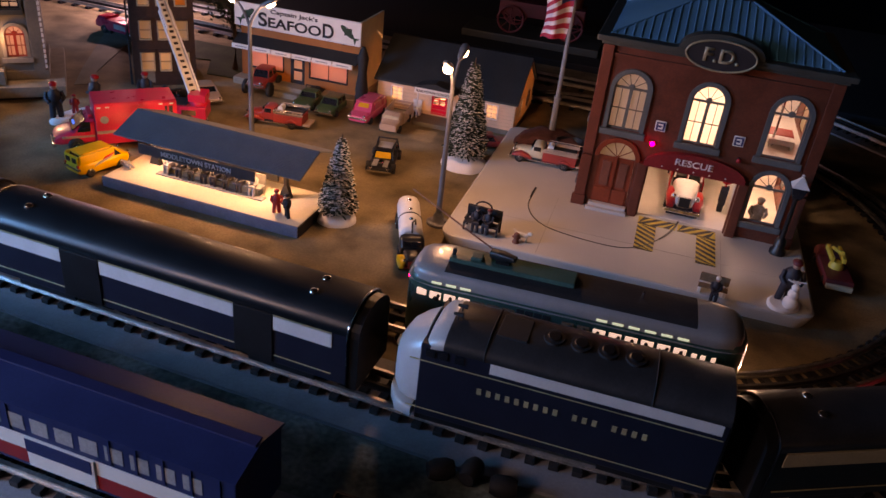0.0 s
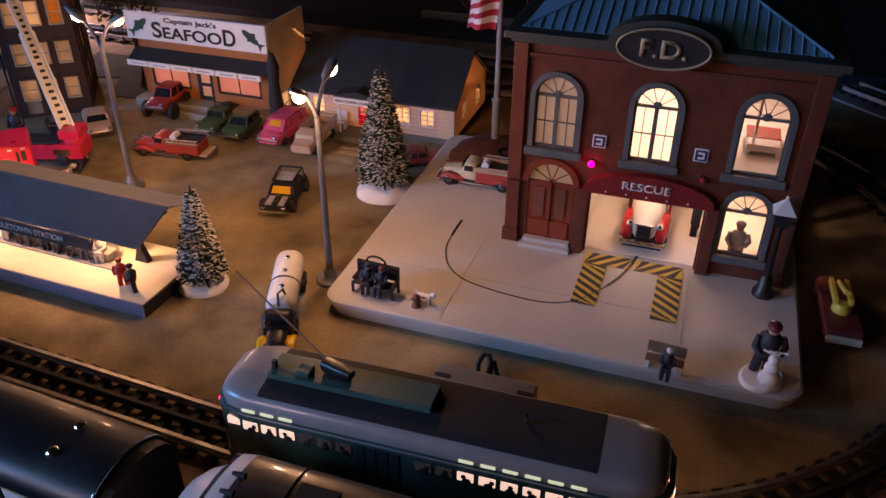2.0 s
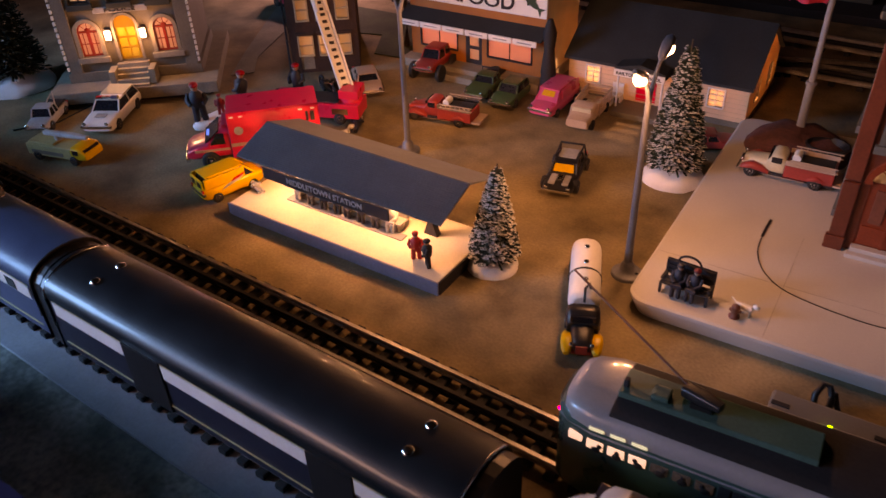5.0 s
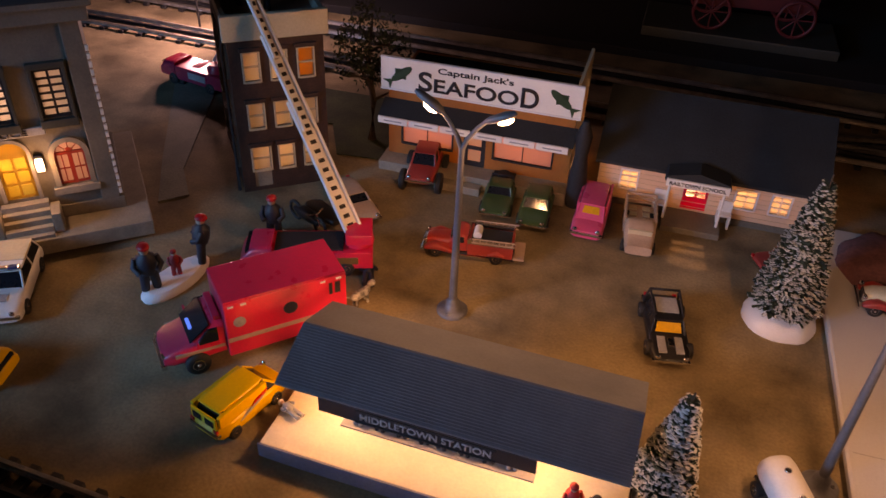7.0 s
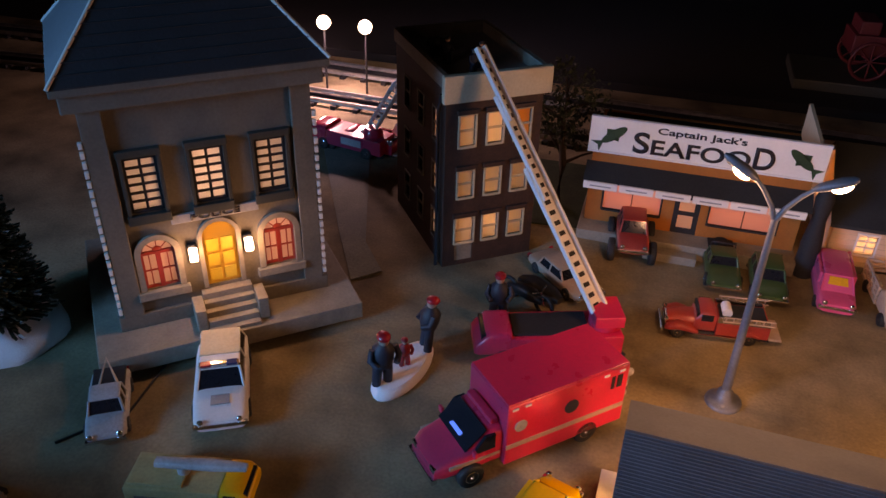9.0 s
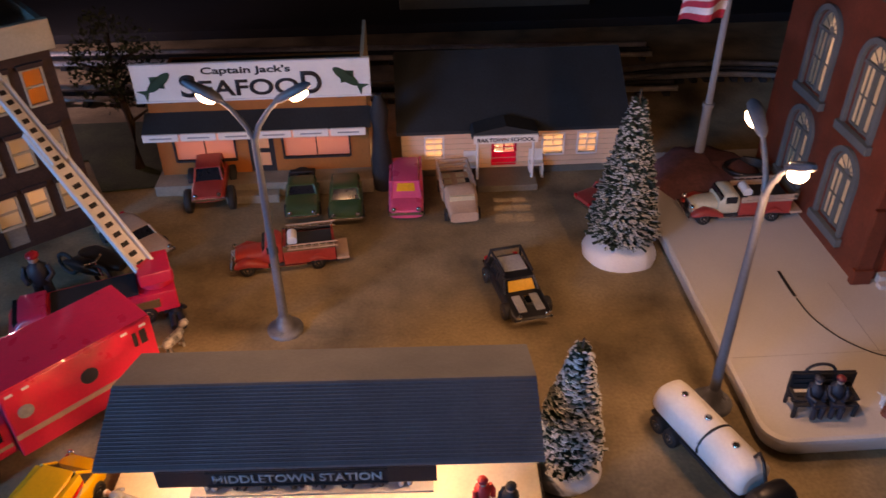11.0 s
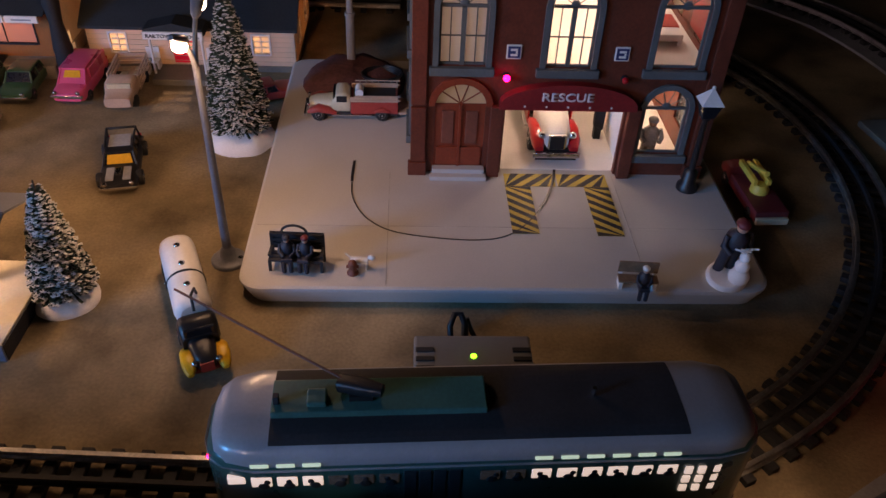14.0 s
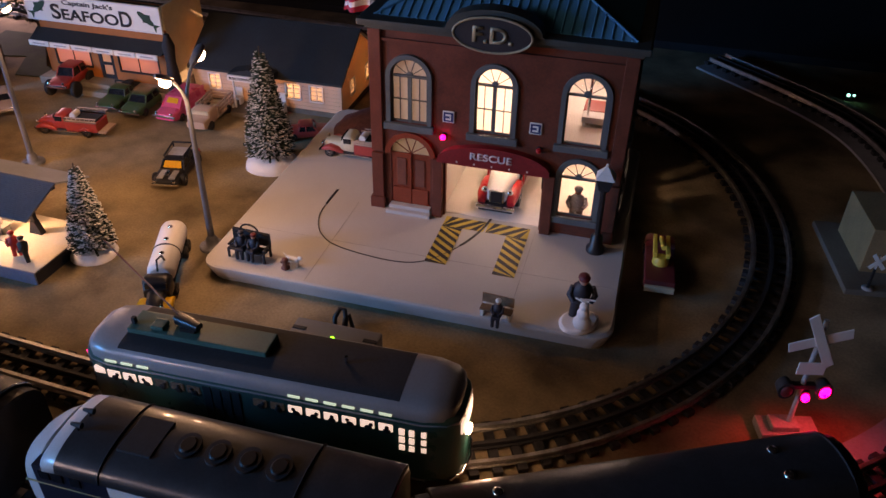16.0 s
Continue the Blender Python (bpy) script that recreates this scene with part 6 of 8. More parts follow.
part("pilot", G().hull([(-0.131, 0.010, 0.003, 0.016), (-0.122, 0.022, 0.003, 0.014), (-0.108, 0.025, 0.004, 0.012)], 16, 6), "locosilver", lo, "silver pilot")
for s in (-1, 1):
    x = s * 0.075
    parts("truck_side", G().box(x - 0.030, x + 0.030, -0.0225, -0.019, 0.004, 0.011, 0.001).box(x - 0.030, x + 0.030, 0.019, 0.0225, 0.004, 0.011, 0.001), "black", lo)
    for dx in (-0.02, 0.0, 0.02):
        part("wheelset", G().plus(wheel).move(Matrix.Translation((x + dx, 0, 0.0066))), "matteblack", lo)
part("fuel_tank", G().box(-0.035, 0.035, -0.018, 0.018, 0.003, 0.0098, 0.002), "black", lo)
part("end_wall", G().loft([[(0.1285, y, z) for y, z in arch_section(0.0258, 0.010, 0.060, 0.0695)], [(0.1295, y * 0.95, z * 0.97 + 0.001) for y, z in arch_section(0.0258, 0.010, 0.060, 0.0695)]], smooth=False), "black", lo)


def boxcar(m, L, label, body, stripes=False, door_white=False):
    t = thing("boxcar", m, label, "railway car", "freight train")
    h = L / 2
    part("body", G().box(-h, h, -0.0245, 0.0245, 0.013, 0.060, 0.0008), body, t)
    part("roof", G().prism([(-0.0262, 0.0600), (-0.0262, 0.0612), (0, 0.0680), (0.0262, 0.0612), (0.0262, 0.0600)], "x", -h - 0.001, h + 0.001), body, t)
    part("roof_walk", G().box(-h, h, -0.004, 0.004, 0.0676, 0.0690, 0.0003), body, t)
    for s in (-1, 1):
        if stripes:
            for (z0, z1, m2) in ((0.016, 0.027, "boxred"), (0.027, 0.038, "signwhite")):
                part("painted_stripe", G().box(-h + 0.006, h - 0.010, *sorted((s * 0.0244, s * 0.0249)), z0, z1), m2, t, "broad painted stripe")
            bars = G()
            for i in range(12):
                bars.box(-h + 0.012 + i * 0.017, -h + 0.024 + i * 0.017, *sorted((s * 0.0244, s * 0.0248)), 0.042, 0.053)
            parts("lettering_bar", bars, "figgrey", t, "pale lettering mark")
            part("sliding_door", G().box(-0.024, 0.024, *sorted((s * 0.0244, s * 0.0262)), 0.016, 0.038, 0.0005), "signwhite", t)
            part("door_field", G().box(-0.024, 0.022, *sorted((s * 0.0262, s * 0.0265)), 0.0275, 0.0375), "navy", t)
        else:
            part("sliding_door", G().box(-0.026, 0.026, *sorted((s * 0.0244, s * 0.0262)), 0.015, 0.058, 0.0005), body, t)
            if door_white:
                part("white_panel", G().box(-0.048, -0.027, *sorted((s * 0.0244, s * 0.0250)), 0.016, 0.050), "signwhite", t)
                part("white_panel", G().box(-0.020, 0.004, *sorted((s * 0.0262, s * 0.0266)), 0.016, 0.050), "signwhite", t)
        for i in range(13):
            x = -h + 0.01 + i * (L - 0.02) / 12
            if abs(x) > 0.03:
                part("side_rib", G().box(x - 0.0008, x + 0.0008, *sorted((s * 0.0244, s * 0.0253)), 0.039 if stripes else 0.013, 0.060), body, t)
        x = s * (h - 0.04)
        parts("truck_side", G().box(x - 0.022, x + 0.022, -0.0215, -0.019, 0.004, 0.0125, 0.001).box(x - 0.022, x + 0.022, 0.019, 0.0215, 0.004, 0.0125, 0.001), "black", t)
        for dx in (-0.014, 0.014):
            part("wheelset", G().plus(wheel).move(Matrix.Translation((x + dx, 0, 0.0066))), "matteblack", t)
        part("coupler", G().box(min(s * h, s * (h + 0.010)), max(s * h, s * (h + 0.010)), -0.003, 0.003, 0.009, 0.0128, 0.0006), "matteblack", t)
    return t


boxcar(turned(-0.108, -0.3898, -2.2, TZ), 0.232, "navy toy boxcar with red and white painted stripes", "navy", True)
boxcar(turned(-0.362, -0.3780, -2.4, TZ), 0.235, "bright red toy boxcar with white door panels", "boxred", False, True)
gd = thing("gondola_car", turned(0.133, -0.3996, -1.8, TZ), "low dark toy gondola car with a grey load", "railway car", "freight train")
part("body", G().box(-0.088, 0.088, -0.024, 0.024, 0.010, 0.0145, 0.0008).box(-0.088, 0.088, -0.024, -0.0225, 0.0145, 0.026).box(-0.088, 0.088, 0.0225, 0.024, 0.0145, 0.026).box(-0.088, -0.0865, -0.0224, 0.0224, 0.0145, 0.026).box(0.0865, 0.088, -0.0224, 0.0224, 0.0145, 0.026), "matteblack", gd)
part("load", G().box(-0.082, 0.082, -0.0215, 0.0215, 0.0146, 0.0235, 0.002), "greymat", gd, "mottled grey load")
part("end_beam", G().box(-0.100, -0.0885, -0.020, 0.020, 0.008, 0.016, 0.001), "wood", gd)
for s in (-1, 1):
    for dx in (-0.014, 0.014):
        part("wheelset", G().plus(wheel).move(Matrix.Translation((s * 0.06 + dx, 0, 0.0066))), "matteblack", gd)
    parts("truck_side", G().box(s * 0.06 - 0.022, s * 0.06 + 0.022, -0.0215, -0.019, 0.004, 0.0098).box(s * 0.06 - 0.022, s * 0.06 + 0.022, 0.019, 0.0215, 0.004, 0.0098), "black", gd)
sl = thing("steam_locomotive", turned(0.384, -0.4085, -0.6, TZ), "black toy steam locomotive with a red cab roof", "locomotive")
part("boiler", G().cyl((-0.07, 0, 0.036), (0.135, 0, 0.036), 0.0175, 0.0165, 20).cyl((0.135, 0, 0.036), (0.140, 0, 0.036), 0.0165, 0.010, 20), "black", sl)
part("cab", G().box(-0.130, -0.07, -0.022, 0.022, 0.012, 0.052, 0.001), "black", sl)
part("cab_roof", roof_loft(-0.136, -0.066, 0.0255, 0.052, 0.064).box(-0.136, -0.066, -0.0250, 0.0250, 0.050, 0.0525), "boxred", sl, "red arched cab roof")
part("smokestack", G().lathe([(0.006, 0.050), (0.0055, 0.064), (0.008, 0.072)], (0.112, 0, 0)), "black", sl)
part("steam_dome", G().lathe([(0.009, 0.050), (0.009, 0.058), (0.004, 0.063)], (0.03, 0, 0)), "locosilver", sl)
part("handrail", G().tube([(-0.07, -0.0185, 0.045), (0.13, -0.0175, 0.045)], 0.0007, 6), "chrome", sl)
part("running_board", G().box(-0.07, 0.13, -0.024, 0.024, 0.020, 0.022), "black", sl)
part("headlight", G().cyl((0.140, 0, 0.050), (0.146, 0, 0.050), 0.005, n=14), "bulbwhite", sl, "glowing headlight")
for x in (-0.04, 0.0, 0.04, 0.08):
    part("wheelset", G().plus(wheel).move(Matrix.Diagonal((1.5, 1, 1.5, 1))).move(Matrix.Translation((x, 0, 0.0099))), "matteblack", sl)


def on_felt(x, y, deg, z=0.0):
    """A pose on the felt, which lies a little higher towards the police station."""
    return turned(x, y, deg, rise(x, y) + z)


# ---- toy vehicles: local x ahead, z up, wheels on z = 0 ----
def add_wheels(t, xs, half, r, hub="chrome", width=0.0055):
    for x in xs:
        for s in (-1, 1):
            y0, y1 = s * (half - width), s * half
            w = part("wheel", G().lathe([(r * 0.55, 0), (r * 0.93, 0.0), (r, width * 0.2), (r, width * 0.8), (r * 0.93, width), (r * 0.55, width)], n=18).move(Matrix.Translation((x, y0, r)) @ Matrix.Rotation(radians(-90 * s), 4, "X")), "rubber", t)
            part("hub", G().lathe([(r * 0.56, 0), (r * 0.5, width * 0.12), (r * 0.2, -width * 0.02), (r * 0.12, width * 0.2)], n=14).move(Matrix.Translation((x, y1 - s * width * 0.1, r)) @ Matrix.Rotation(radians(-90 * s), 4, "X")), hub, w)


def lamps_and_bumpers(t, L, W, z, front=True, rear=True, lens="chrome", tail="red"):
    h = L / 2
    if front:
        part("front_bumper", G().box(h - 0.0015, h + 0.0015, -W / 2 * 0.95, W / 2 * 0.95, z - 0.004, z - 0.0015, 0.0005), "chrome", t)
        for s in (-1, 1):
            part("headlight", G().ball((h + 0.0002, s * W * 0.34, z + 0.001), (0.0014, 0.0022, 0.0020), 10, 6), lens, t)
    if rear:
        part("rear_bumper", G().box(-h - 0.0015, -h + 0.0015, -W / 2 * 0.95, W / 2 * 0.95, z - 0.004, z - 0.0015, 0.0005), "chrome", t)
        for s in (-1, 1):
            part("tail_light", G().box(-h - 0.0010, -h + 0.0006, s * W * 0.38 - 0.0016, s * W * 0.38 + 0.0016, z - 0.0005, z + 0.002), tail, t)


def toy_car(name, m, label, paint, L, W, H, cabin, waist, rw=0.0055, group="parked toy cars", glassm="carglass", roof=None, category="car", wheel_in=0.0, hubs="chrome", clearance=0.003, trim=None):
    """A small car: body, glazed cabin from cabin[0] to cabin[1] (shares of its length from the rear), roof, wheels."""
    t = thing(name, m, label, category, group)
    h, w = L / 2, W / 2
    zb = clearance
    part("body", G().hull([(-h, w * 0.80, zb + 0.003, waist - 0.002), (-h + 0.003, w * 0.95, zb + 0.001, waist - 0.0005), (-h + L * 0.2, w, zb, waist), (h - L * 0.25, w, zb, waist), (h - 0.004, w * 0.95, zb + 0.001, waist - 0.0015), (h, w * 0.80, zb + 0.003, waist - 0.003)], 24, 5), paint, t)
    a, b = -h + L * cabin[0], -h + L * cabin[1]
    part("cabin_glass", G().loft([[(x, y, z) for x, y, z in ((a, -w * 0.86, waist - 0.001), (b, -w * 0.86, waist - 0.001), (b, w * 0.86, waist - 0.001), (a, w * 0.86, waist - 0.001))], [(x, y, z) for x, y, z in ((a + (b - a) * 0.10, -w * 0.72, H - 0.001), (b - (b - a) * 0.20, -w * 0.72, H - 0.001), (b - (b - a) * 0.20, w * 0.72, H - 0.001), (a + (b - a) * 0.10, w * 0.72, H - 0.001))]], smooth=False), glassm, t)
    part("roof", G().hull([(a + (b - a) * 0.08, w * 0.68, H - 0.0022, H - 0.0004), (a + (b - a) * 0.16, w * 0.75, H - 0.0022, H), (b - (b - a) * 0.28, w * 0.75, H - 0.0022, H), (b - (b - a) * 0.19, w * 0.68, H - 0.0022, H - 0.0006)], 16, 5), roof or paint, t)
    g = G()
    for xa, xb in ((a, a + (b - a) * 0.10), (b, b - (b - a) * 0.20)):
        for s in (-1, 1):
            g.cyl((xa, s * w * 0.85, waist - 0.001), (xb, s * w * 0.72, H - 0.001), 0.0009, n=6)
    for s in (-1, 1):
        xm = (a + b) / 2 - 0.002
        g.cyl((xm, s * w * 0.86, waist - 0.001), (xm, s * w * 0.72, H - 0.001), 0.0008, n=6)
    parts("window_pillar", g, roof or paint, t)
    add_wheels(t, (-h + L * 0.20, h - L * 0.20), w + 0.0006 - wheel_in, rw, hubs)
    lamps_and_bumpers(t, L, W, waist - 0.003)
    return t


def windscreen_panel(t, L, W, H, cabin, waist, material, k0=0.18, k1=0.86, wide=0.66):
    """A tinted pane set on the sloping front of a small car's cabin."""
    h, w = L / 2, W / 2
    a, b = -h + L * cabin[0], -h + L * cabin[1]
    at = lambda k, y, out: (b - (b - a) * 0.20 * k + out, y, waist - 0.001 + (H - waist) * k)
    ring = lambda out: [at(k0, -w * wide, out), at(k0, w * wide, out), at(k1, w * wide * 0.88, out), at(k1, -w * wide * 0.88, out)]
    part("windscreen", G().loft([ring(0.0002), ring(0.0009)], smooth=False), material, t, "amber windscreen")


# row of parked cars before the shops
bus = toy_car("panel_bus", turned(-0.2015, 0.303, -91), "pink toy panel van with an amber windscreen, parked nose out", "pink", 0.076, 0.030, 0.027, (0.05, 0.80), 0.0165, 0.0052, glassm="pink", category="van")
windscreen_panel(bus, 0.076, 0.030, 0.027, (0.05, 0.80), 0.0165, "amberglass", 0.46, 0.90, 0.52)
for s in (-1, 1):
    part("side_panel", G().box(-0.033, 0.010, *sorted((s * 0.0118, s * 0.0142)), 0.0155, 0.0255, 0.0006), "pink", bus)
tr = thing("stake_truck", turned(-0.157, 0.293, -86), "tan toy stake truck parked before the school porch", "truck", "parked toy cars")
part("chassis", G().box(-0.038, 0.034, -0.011, 0.011, 0.004, 0.007, 0.0005), "tan", tr)
part("cab", G().hull([(0.006, 0.0135, 0.006, 0.0235), (0.020, 0.0135, 0.006, 0.0240), (0.0245, 0.0130, 0.006, 0.016), (0.038, 0.0115, 0.006, 0.0150)], 20, 5), "tan", tr)
part("windscreen", G().box(0.0205, 0.0235, -0.0105, 0.0105, 0.0165, 0.0220, 0.0005), "cream", tr)
part("bed", G().box(-0.040, 0.005, -0.0145, 0.0145, 0.007, 0.0095, 0.0004), "tan", tr)
for s in (-1, 1):
    for i in range(5):
        part("stake", G().box(-0.039 + i * 0.0102, -0.037 + i * 0.0102, *sorted((s * 0.0130, s * 0.0145)), 0.0095, 0.0235), "tan", tr)
    for z in (0.012, 0.0165, 0.021):
        part("slat", G().box(-0.040, 0.005, *sorted((s * 0.0128, s * 0.0142)), z, z + 0.0022), "tan", tr)
for z in (0.012, 0.0165, 0.021):
    part("slat", G().box(-0.0405, -0.0390, -0.013, 0.013, z, z + 0.0022), "tan", tr)
g = G()
for i in range(4):
    for k in (-1, 1):
        g.box(-0.036 + i * 0.0105, -0.030 + i * 0.0105, k * 0.006 - 0.0035, k * 0.006 + 0.0035, 0.0096, 0.0106, 0.0004)
parts("floor_board", g, "cream", tr)
add_wheels(tr, (-0.024, 0.024), 0.0148, 0.0056, "matteblack")
toy_car("green_sedan", turned(-0.2535, 0.302, -88), "dark green toy sedan parked before the restaurant", "green", 0.074, 0.029, 0.022, (0.25, 0.72), 0.0135, 0.0052)
gj = toy_car("green_jeep", turned(-0.291, 0.306, -86), "green toy jeep with an open black rear deck", "green", 0.070, 0.029, 0.021, (0.30, 0.62), 0.0135, 0.0060)
part("rear_deck", G().box(-0.034, -0.006, -0.011, 0.011, 0.0134, 0.0152, 0.0006), "matteblack", gj)
part("roll_bar", G().tube([(-0.012, -0.011, 0.013), (-0.012, -0.010, 0.024), (-0.012, 0.010, 0.024), (-0.012, 0.011, 0.013)], 0.0010, 6), "matteblack", gj)
part("spare_wheel", G().cyl((-0.025, 0, 0.0152), (-0.025, 0, 0.0185), 0.0062, n=18), "rubber", gj)
toy_car("monster_truck", on_felt(-0.3700, 0.3165, -84), "dark red toy off-road truck on oversized black wheels", "dullred", 0.062, 0.028, 0.034, (0.12, 0.66), 0.0235, 0.0105, wheel_in=-0.006, clearance=0.012, hubs="matteblack", category="truck")

jp = toy_car("black_buggy", turned(-0.1245, 0.163, -79), "black toy buggy with white hood stripes and an amber windscreen", "black", 0.074, 0.030, 0.0215, (0.20, 0.66), 0.0130, 0.0062, wheel_in=-0.002, roof="black")
windscreen_panel(jp, 0.074, 0.030, 0.0215, (0.20, 0.66), 0.0130, "amberglass")
part("hood_stripe", G().box(0.016, 0.0335, -0.0095, -0.0035, 0.0118, 0.0134, 0.0003), "figgrey", jp)
part("hood_stripe", G().box(0.016, 0.0335, 0.0035, 0.0095, 0.0118, 0.0134, 0.0003), "figgrey", jp)
part("engine_block", G().box(0.020, 0.0285, -0.0022, 0.0022, 0.0125, 0.0155, 0.0004), "chrome", jp)
part("roof_panel", G().box(-0.020, -0.002, -0.0085, 0.0085, 0.0216, 0.0224, 0.0003), "figgrey", jp)
part("roll_cage", G().tube([(-0.030, -0.013, 0.012), (-0.027, -0.0115, 0.0245), (-0.027, 0.0115, 0.0245), (-0.030, 0.013, 0.012)], 0.0011, 6).tube([(-0.027, -0.0115, 0.0245), (0.003, -0.0105, 0.0235)], 0.0010, 6).tube([(-0.027, 0.0115, 0.0245), (0.003, 0.0105, 0.0235)], 0.0010, 6), "matteblack", jp)


def vintage_front(t, x0, paint, fender, hood, W, z, glassm="carglass"):
    """Rounded hood, grille, fenders, headlights of an old truck; x0: the windscreen's foot; hood: its length."""
    part("hood", G().hull([(x0, W * 0.34, 0.006, z), (x0 + hood * 0.7, W * 0.27, 0.006, z - 0.0005), (x0 + hood, W * 0.22, 0.006, z - 0.003)], 18, 3), paint, t)
    part("grille", G().box(x0 + hood - 0.0005, x0 + hood + 0.0012, -W * 0.17, W * 0.17, 0.0065, z - 0.0035, 0.0005), "chrome", t)
    part("grille_core", G().box(x0 + hood + 0.0012, x0 + hood + 0.0016, -W * 0.13, W * 0.13, 0.0075, z - 0.0048), "black", t)
    for s in (-1, 1):
        part("fender", G().hull([(x0 - 0.002, 0.0030, 0.0055, 0.0085), (x0 + hood * 0.25, 0.0042, 0.007, 0.0125), (x0 + hood * 0.6, 0.0045, 0.008, 0.0145), (x0 + hood * 0.92, 0.0040, 0.007, 0.0115), (x0 + hood * 1.05, 0.0022, 0.0065, 0.009)], 14, 3).move(Matrix.Translation((0, s * W * 0.39, 0))), fender, t)
        part("headlight", G().ball((x0 + hood + 0.0005, s * W * 0.30, z - 0.0035), (0.0020, 0.0022, 0.0022), 10, 6), "chrome", t)
    part("front_bumper", G().box(x0 + hood + 0.0025, x0 + hood + 0.0045, -W * 0.48, W * 0.48, 0.0045, 0.0075, 0.0006), "chrome", t)


def fire_pumper(name, m, label, L=0.084, W=0.029, low="dullred", top="dullred", ladder=True, scale=1.0, group="toy fire engines"):
    t = thing(name, m @ Matrix.Scale(scale, 4), label, "fire engine", group)
    h = L / 2
    part("chassis", G().box(-h + 0.002, h - 0.006, -W * 0.42, W * 0.42, 0.004, 0.0075, 0.0005), "matteblack", t)
    vintage_front(t, h - 0.026, top, low, 0.022, W, 0.0175)
    part("cab", G().hull([(h - 0.040, W * 0.40, 0.006, 0.0225), (h - 0.037, W * 0.43, 0.006, 0.0255), (h - 0.029, W * 0.42, 0.006, 0.0255), (h - 0.0245, W * 0.38, 0.006, 0.0185)], 18, 4.5), top, t)
    for s in (-1, 1):
        part("side_window", G().box(h - 0.0375, h - 0.0285, *sorted((s * W * 0.40, s * W * 0.434)), 0.0175, 0.0232, 0.0006), "carglass", t)
    part("windscreen", G().box(h - 0.0275, h - 0.0252, -W * 0.34, W * 0.34, 0.0185, 0.0235, 0.0005), "carglass", t)
    part("body", G().box(-h + 0.004, h - 0.0405, -W * 0.46, W * 0.46, 0.0065, 0.0180, 0.001), low, t)
    part("hose_bed", G().box(-h + 0.006, h - 0.043, -W * 0.36, W * 0.36, 0.0181, 0.0200, 0.0005), "matteblack", t)
    parts("bed_rail", G().box(-h + 0.004, h - 0.0405, -W * 0.46, -W * 0.42, 0.0181, 0.0230, 0.0004).box(-h + 0.004, h - 0.0405, W * 0.42, W * 0.46, 0.0181, 0.0230, 0.0004), "chrome" if low == top else "tan", t)
    part("tail_step", G().box(-h - 0.006, -h + 0.0035, -W * 0.45, W * 0.45, 0.0060, 0.0080, 0.0004), "tan", t)
    part("hose_reel", G().cyl((h - 0.048, -0.006, 0.0225), (h - 0.048, 0.006, 0.0225), 0.0038, n=14), "white", t)
    if ladder:
        for s in (-1, 1):
            for z in (0.0205, 0.0245):
                part("ladder_rail", G().tube([(-h + 0.002, s * W * 0.49, z), (h - 0.044, s * W * 0.49, z)], 0.0006, 5), "tan", t)
            for i in range(7):
                x = -h + 0.005 + i * 0.0055
                part("ladder_rung", G().cyl((x, s * W * 0.49, 0.0205), (x, s * W * 0.49, 0.0245), 0.0004, n=5), "tan", t)
    for s in (-1, 1):
        part("rear_fender", G().hull([(-h + 0.011, 0.002, 0.008, 0.010), (-h + 0.018, 0.003, 0.0085, 0.0140), (-h + 0.025, 0.002, 0.008, 0.010)], 12, 3).move(Matrix.Translation((0, s * W * 0.45, 0))), low, t)
        part("running_board", G().box(-h + 0.027, h - 0.024, *sorted((s * W * 0.40, s * W * 0.50)), 0.0050, 0.0062), "chrome", t)
    add_wheels(t, (-h + 0.018, h - 0.0125), W * 0.50, 0.0058)
    return t


fire_pumper("fire_engine", turned(-0.2965, 0.2185, 187), "red vintage toy fire engine parked behind the street lamp")
fire_pumper("fire_engine", turned(0.0615, 0.236, 181, 0.016), "white and red vintage toy fire engine on the yard", 0.086, 0.030, "dullred", "cream", True)
# big fire engine standing in the garage, nose out
be = thing("large_fire_engine", turned(0.2315, 0.232, -90, 0.0166), "large white and red toy fire engine standing in the lit garage", "fire engine", "toy fire engines")
Lb, Wb = 0.158, 0.040
part("chassis", G().box(-0.074, 0.070, -0.014, 0.014, 0.006, 0.011, 0.0006), "matteblack", be)
part("hood", G().hull([(0.030, 0.0150, 0.012, 0.0300), (0.060, 0.0120, 0.012, 0.0295), (0.072, 0.0095, 0.012, 0.0255)], 20, 3), "white", be, "white engine hood")
part("grille", G().box(0.0705, 0.0730, -0.0075, 0.0075, 0.0115, 0.0255, 0.0008), "chrome", be)
part("grille_core", G().box(0.0730, 0.0737, -0.0058, 0.0058, 0.0130, 0.0240), "black", be)
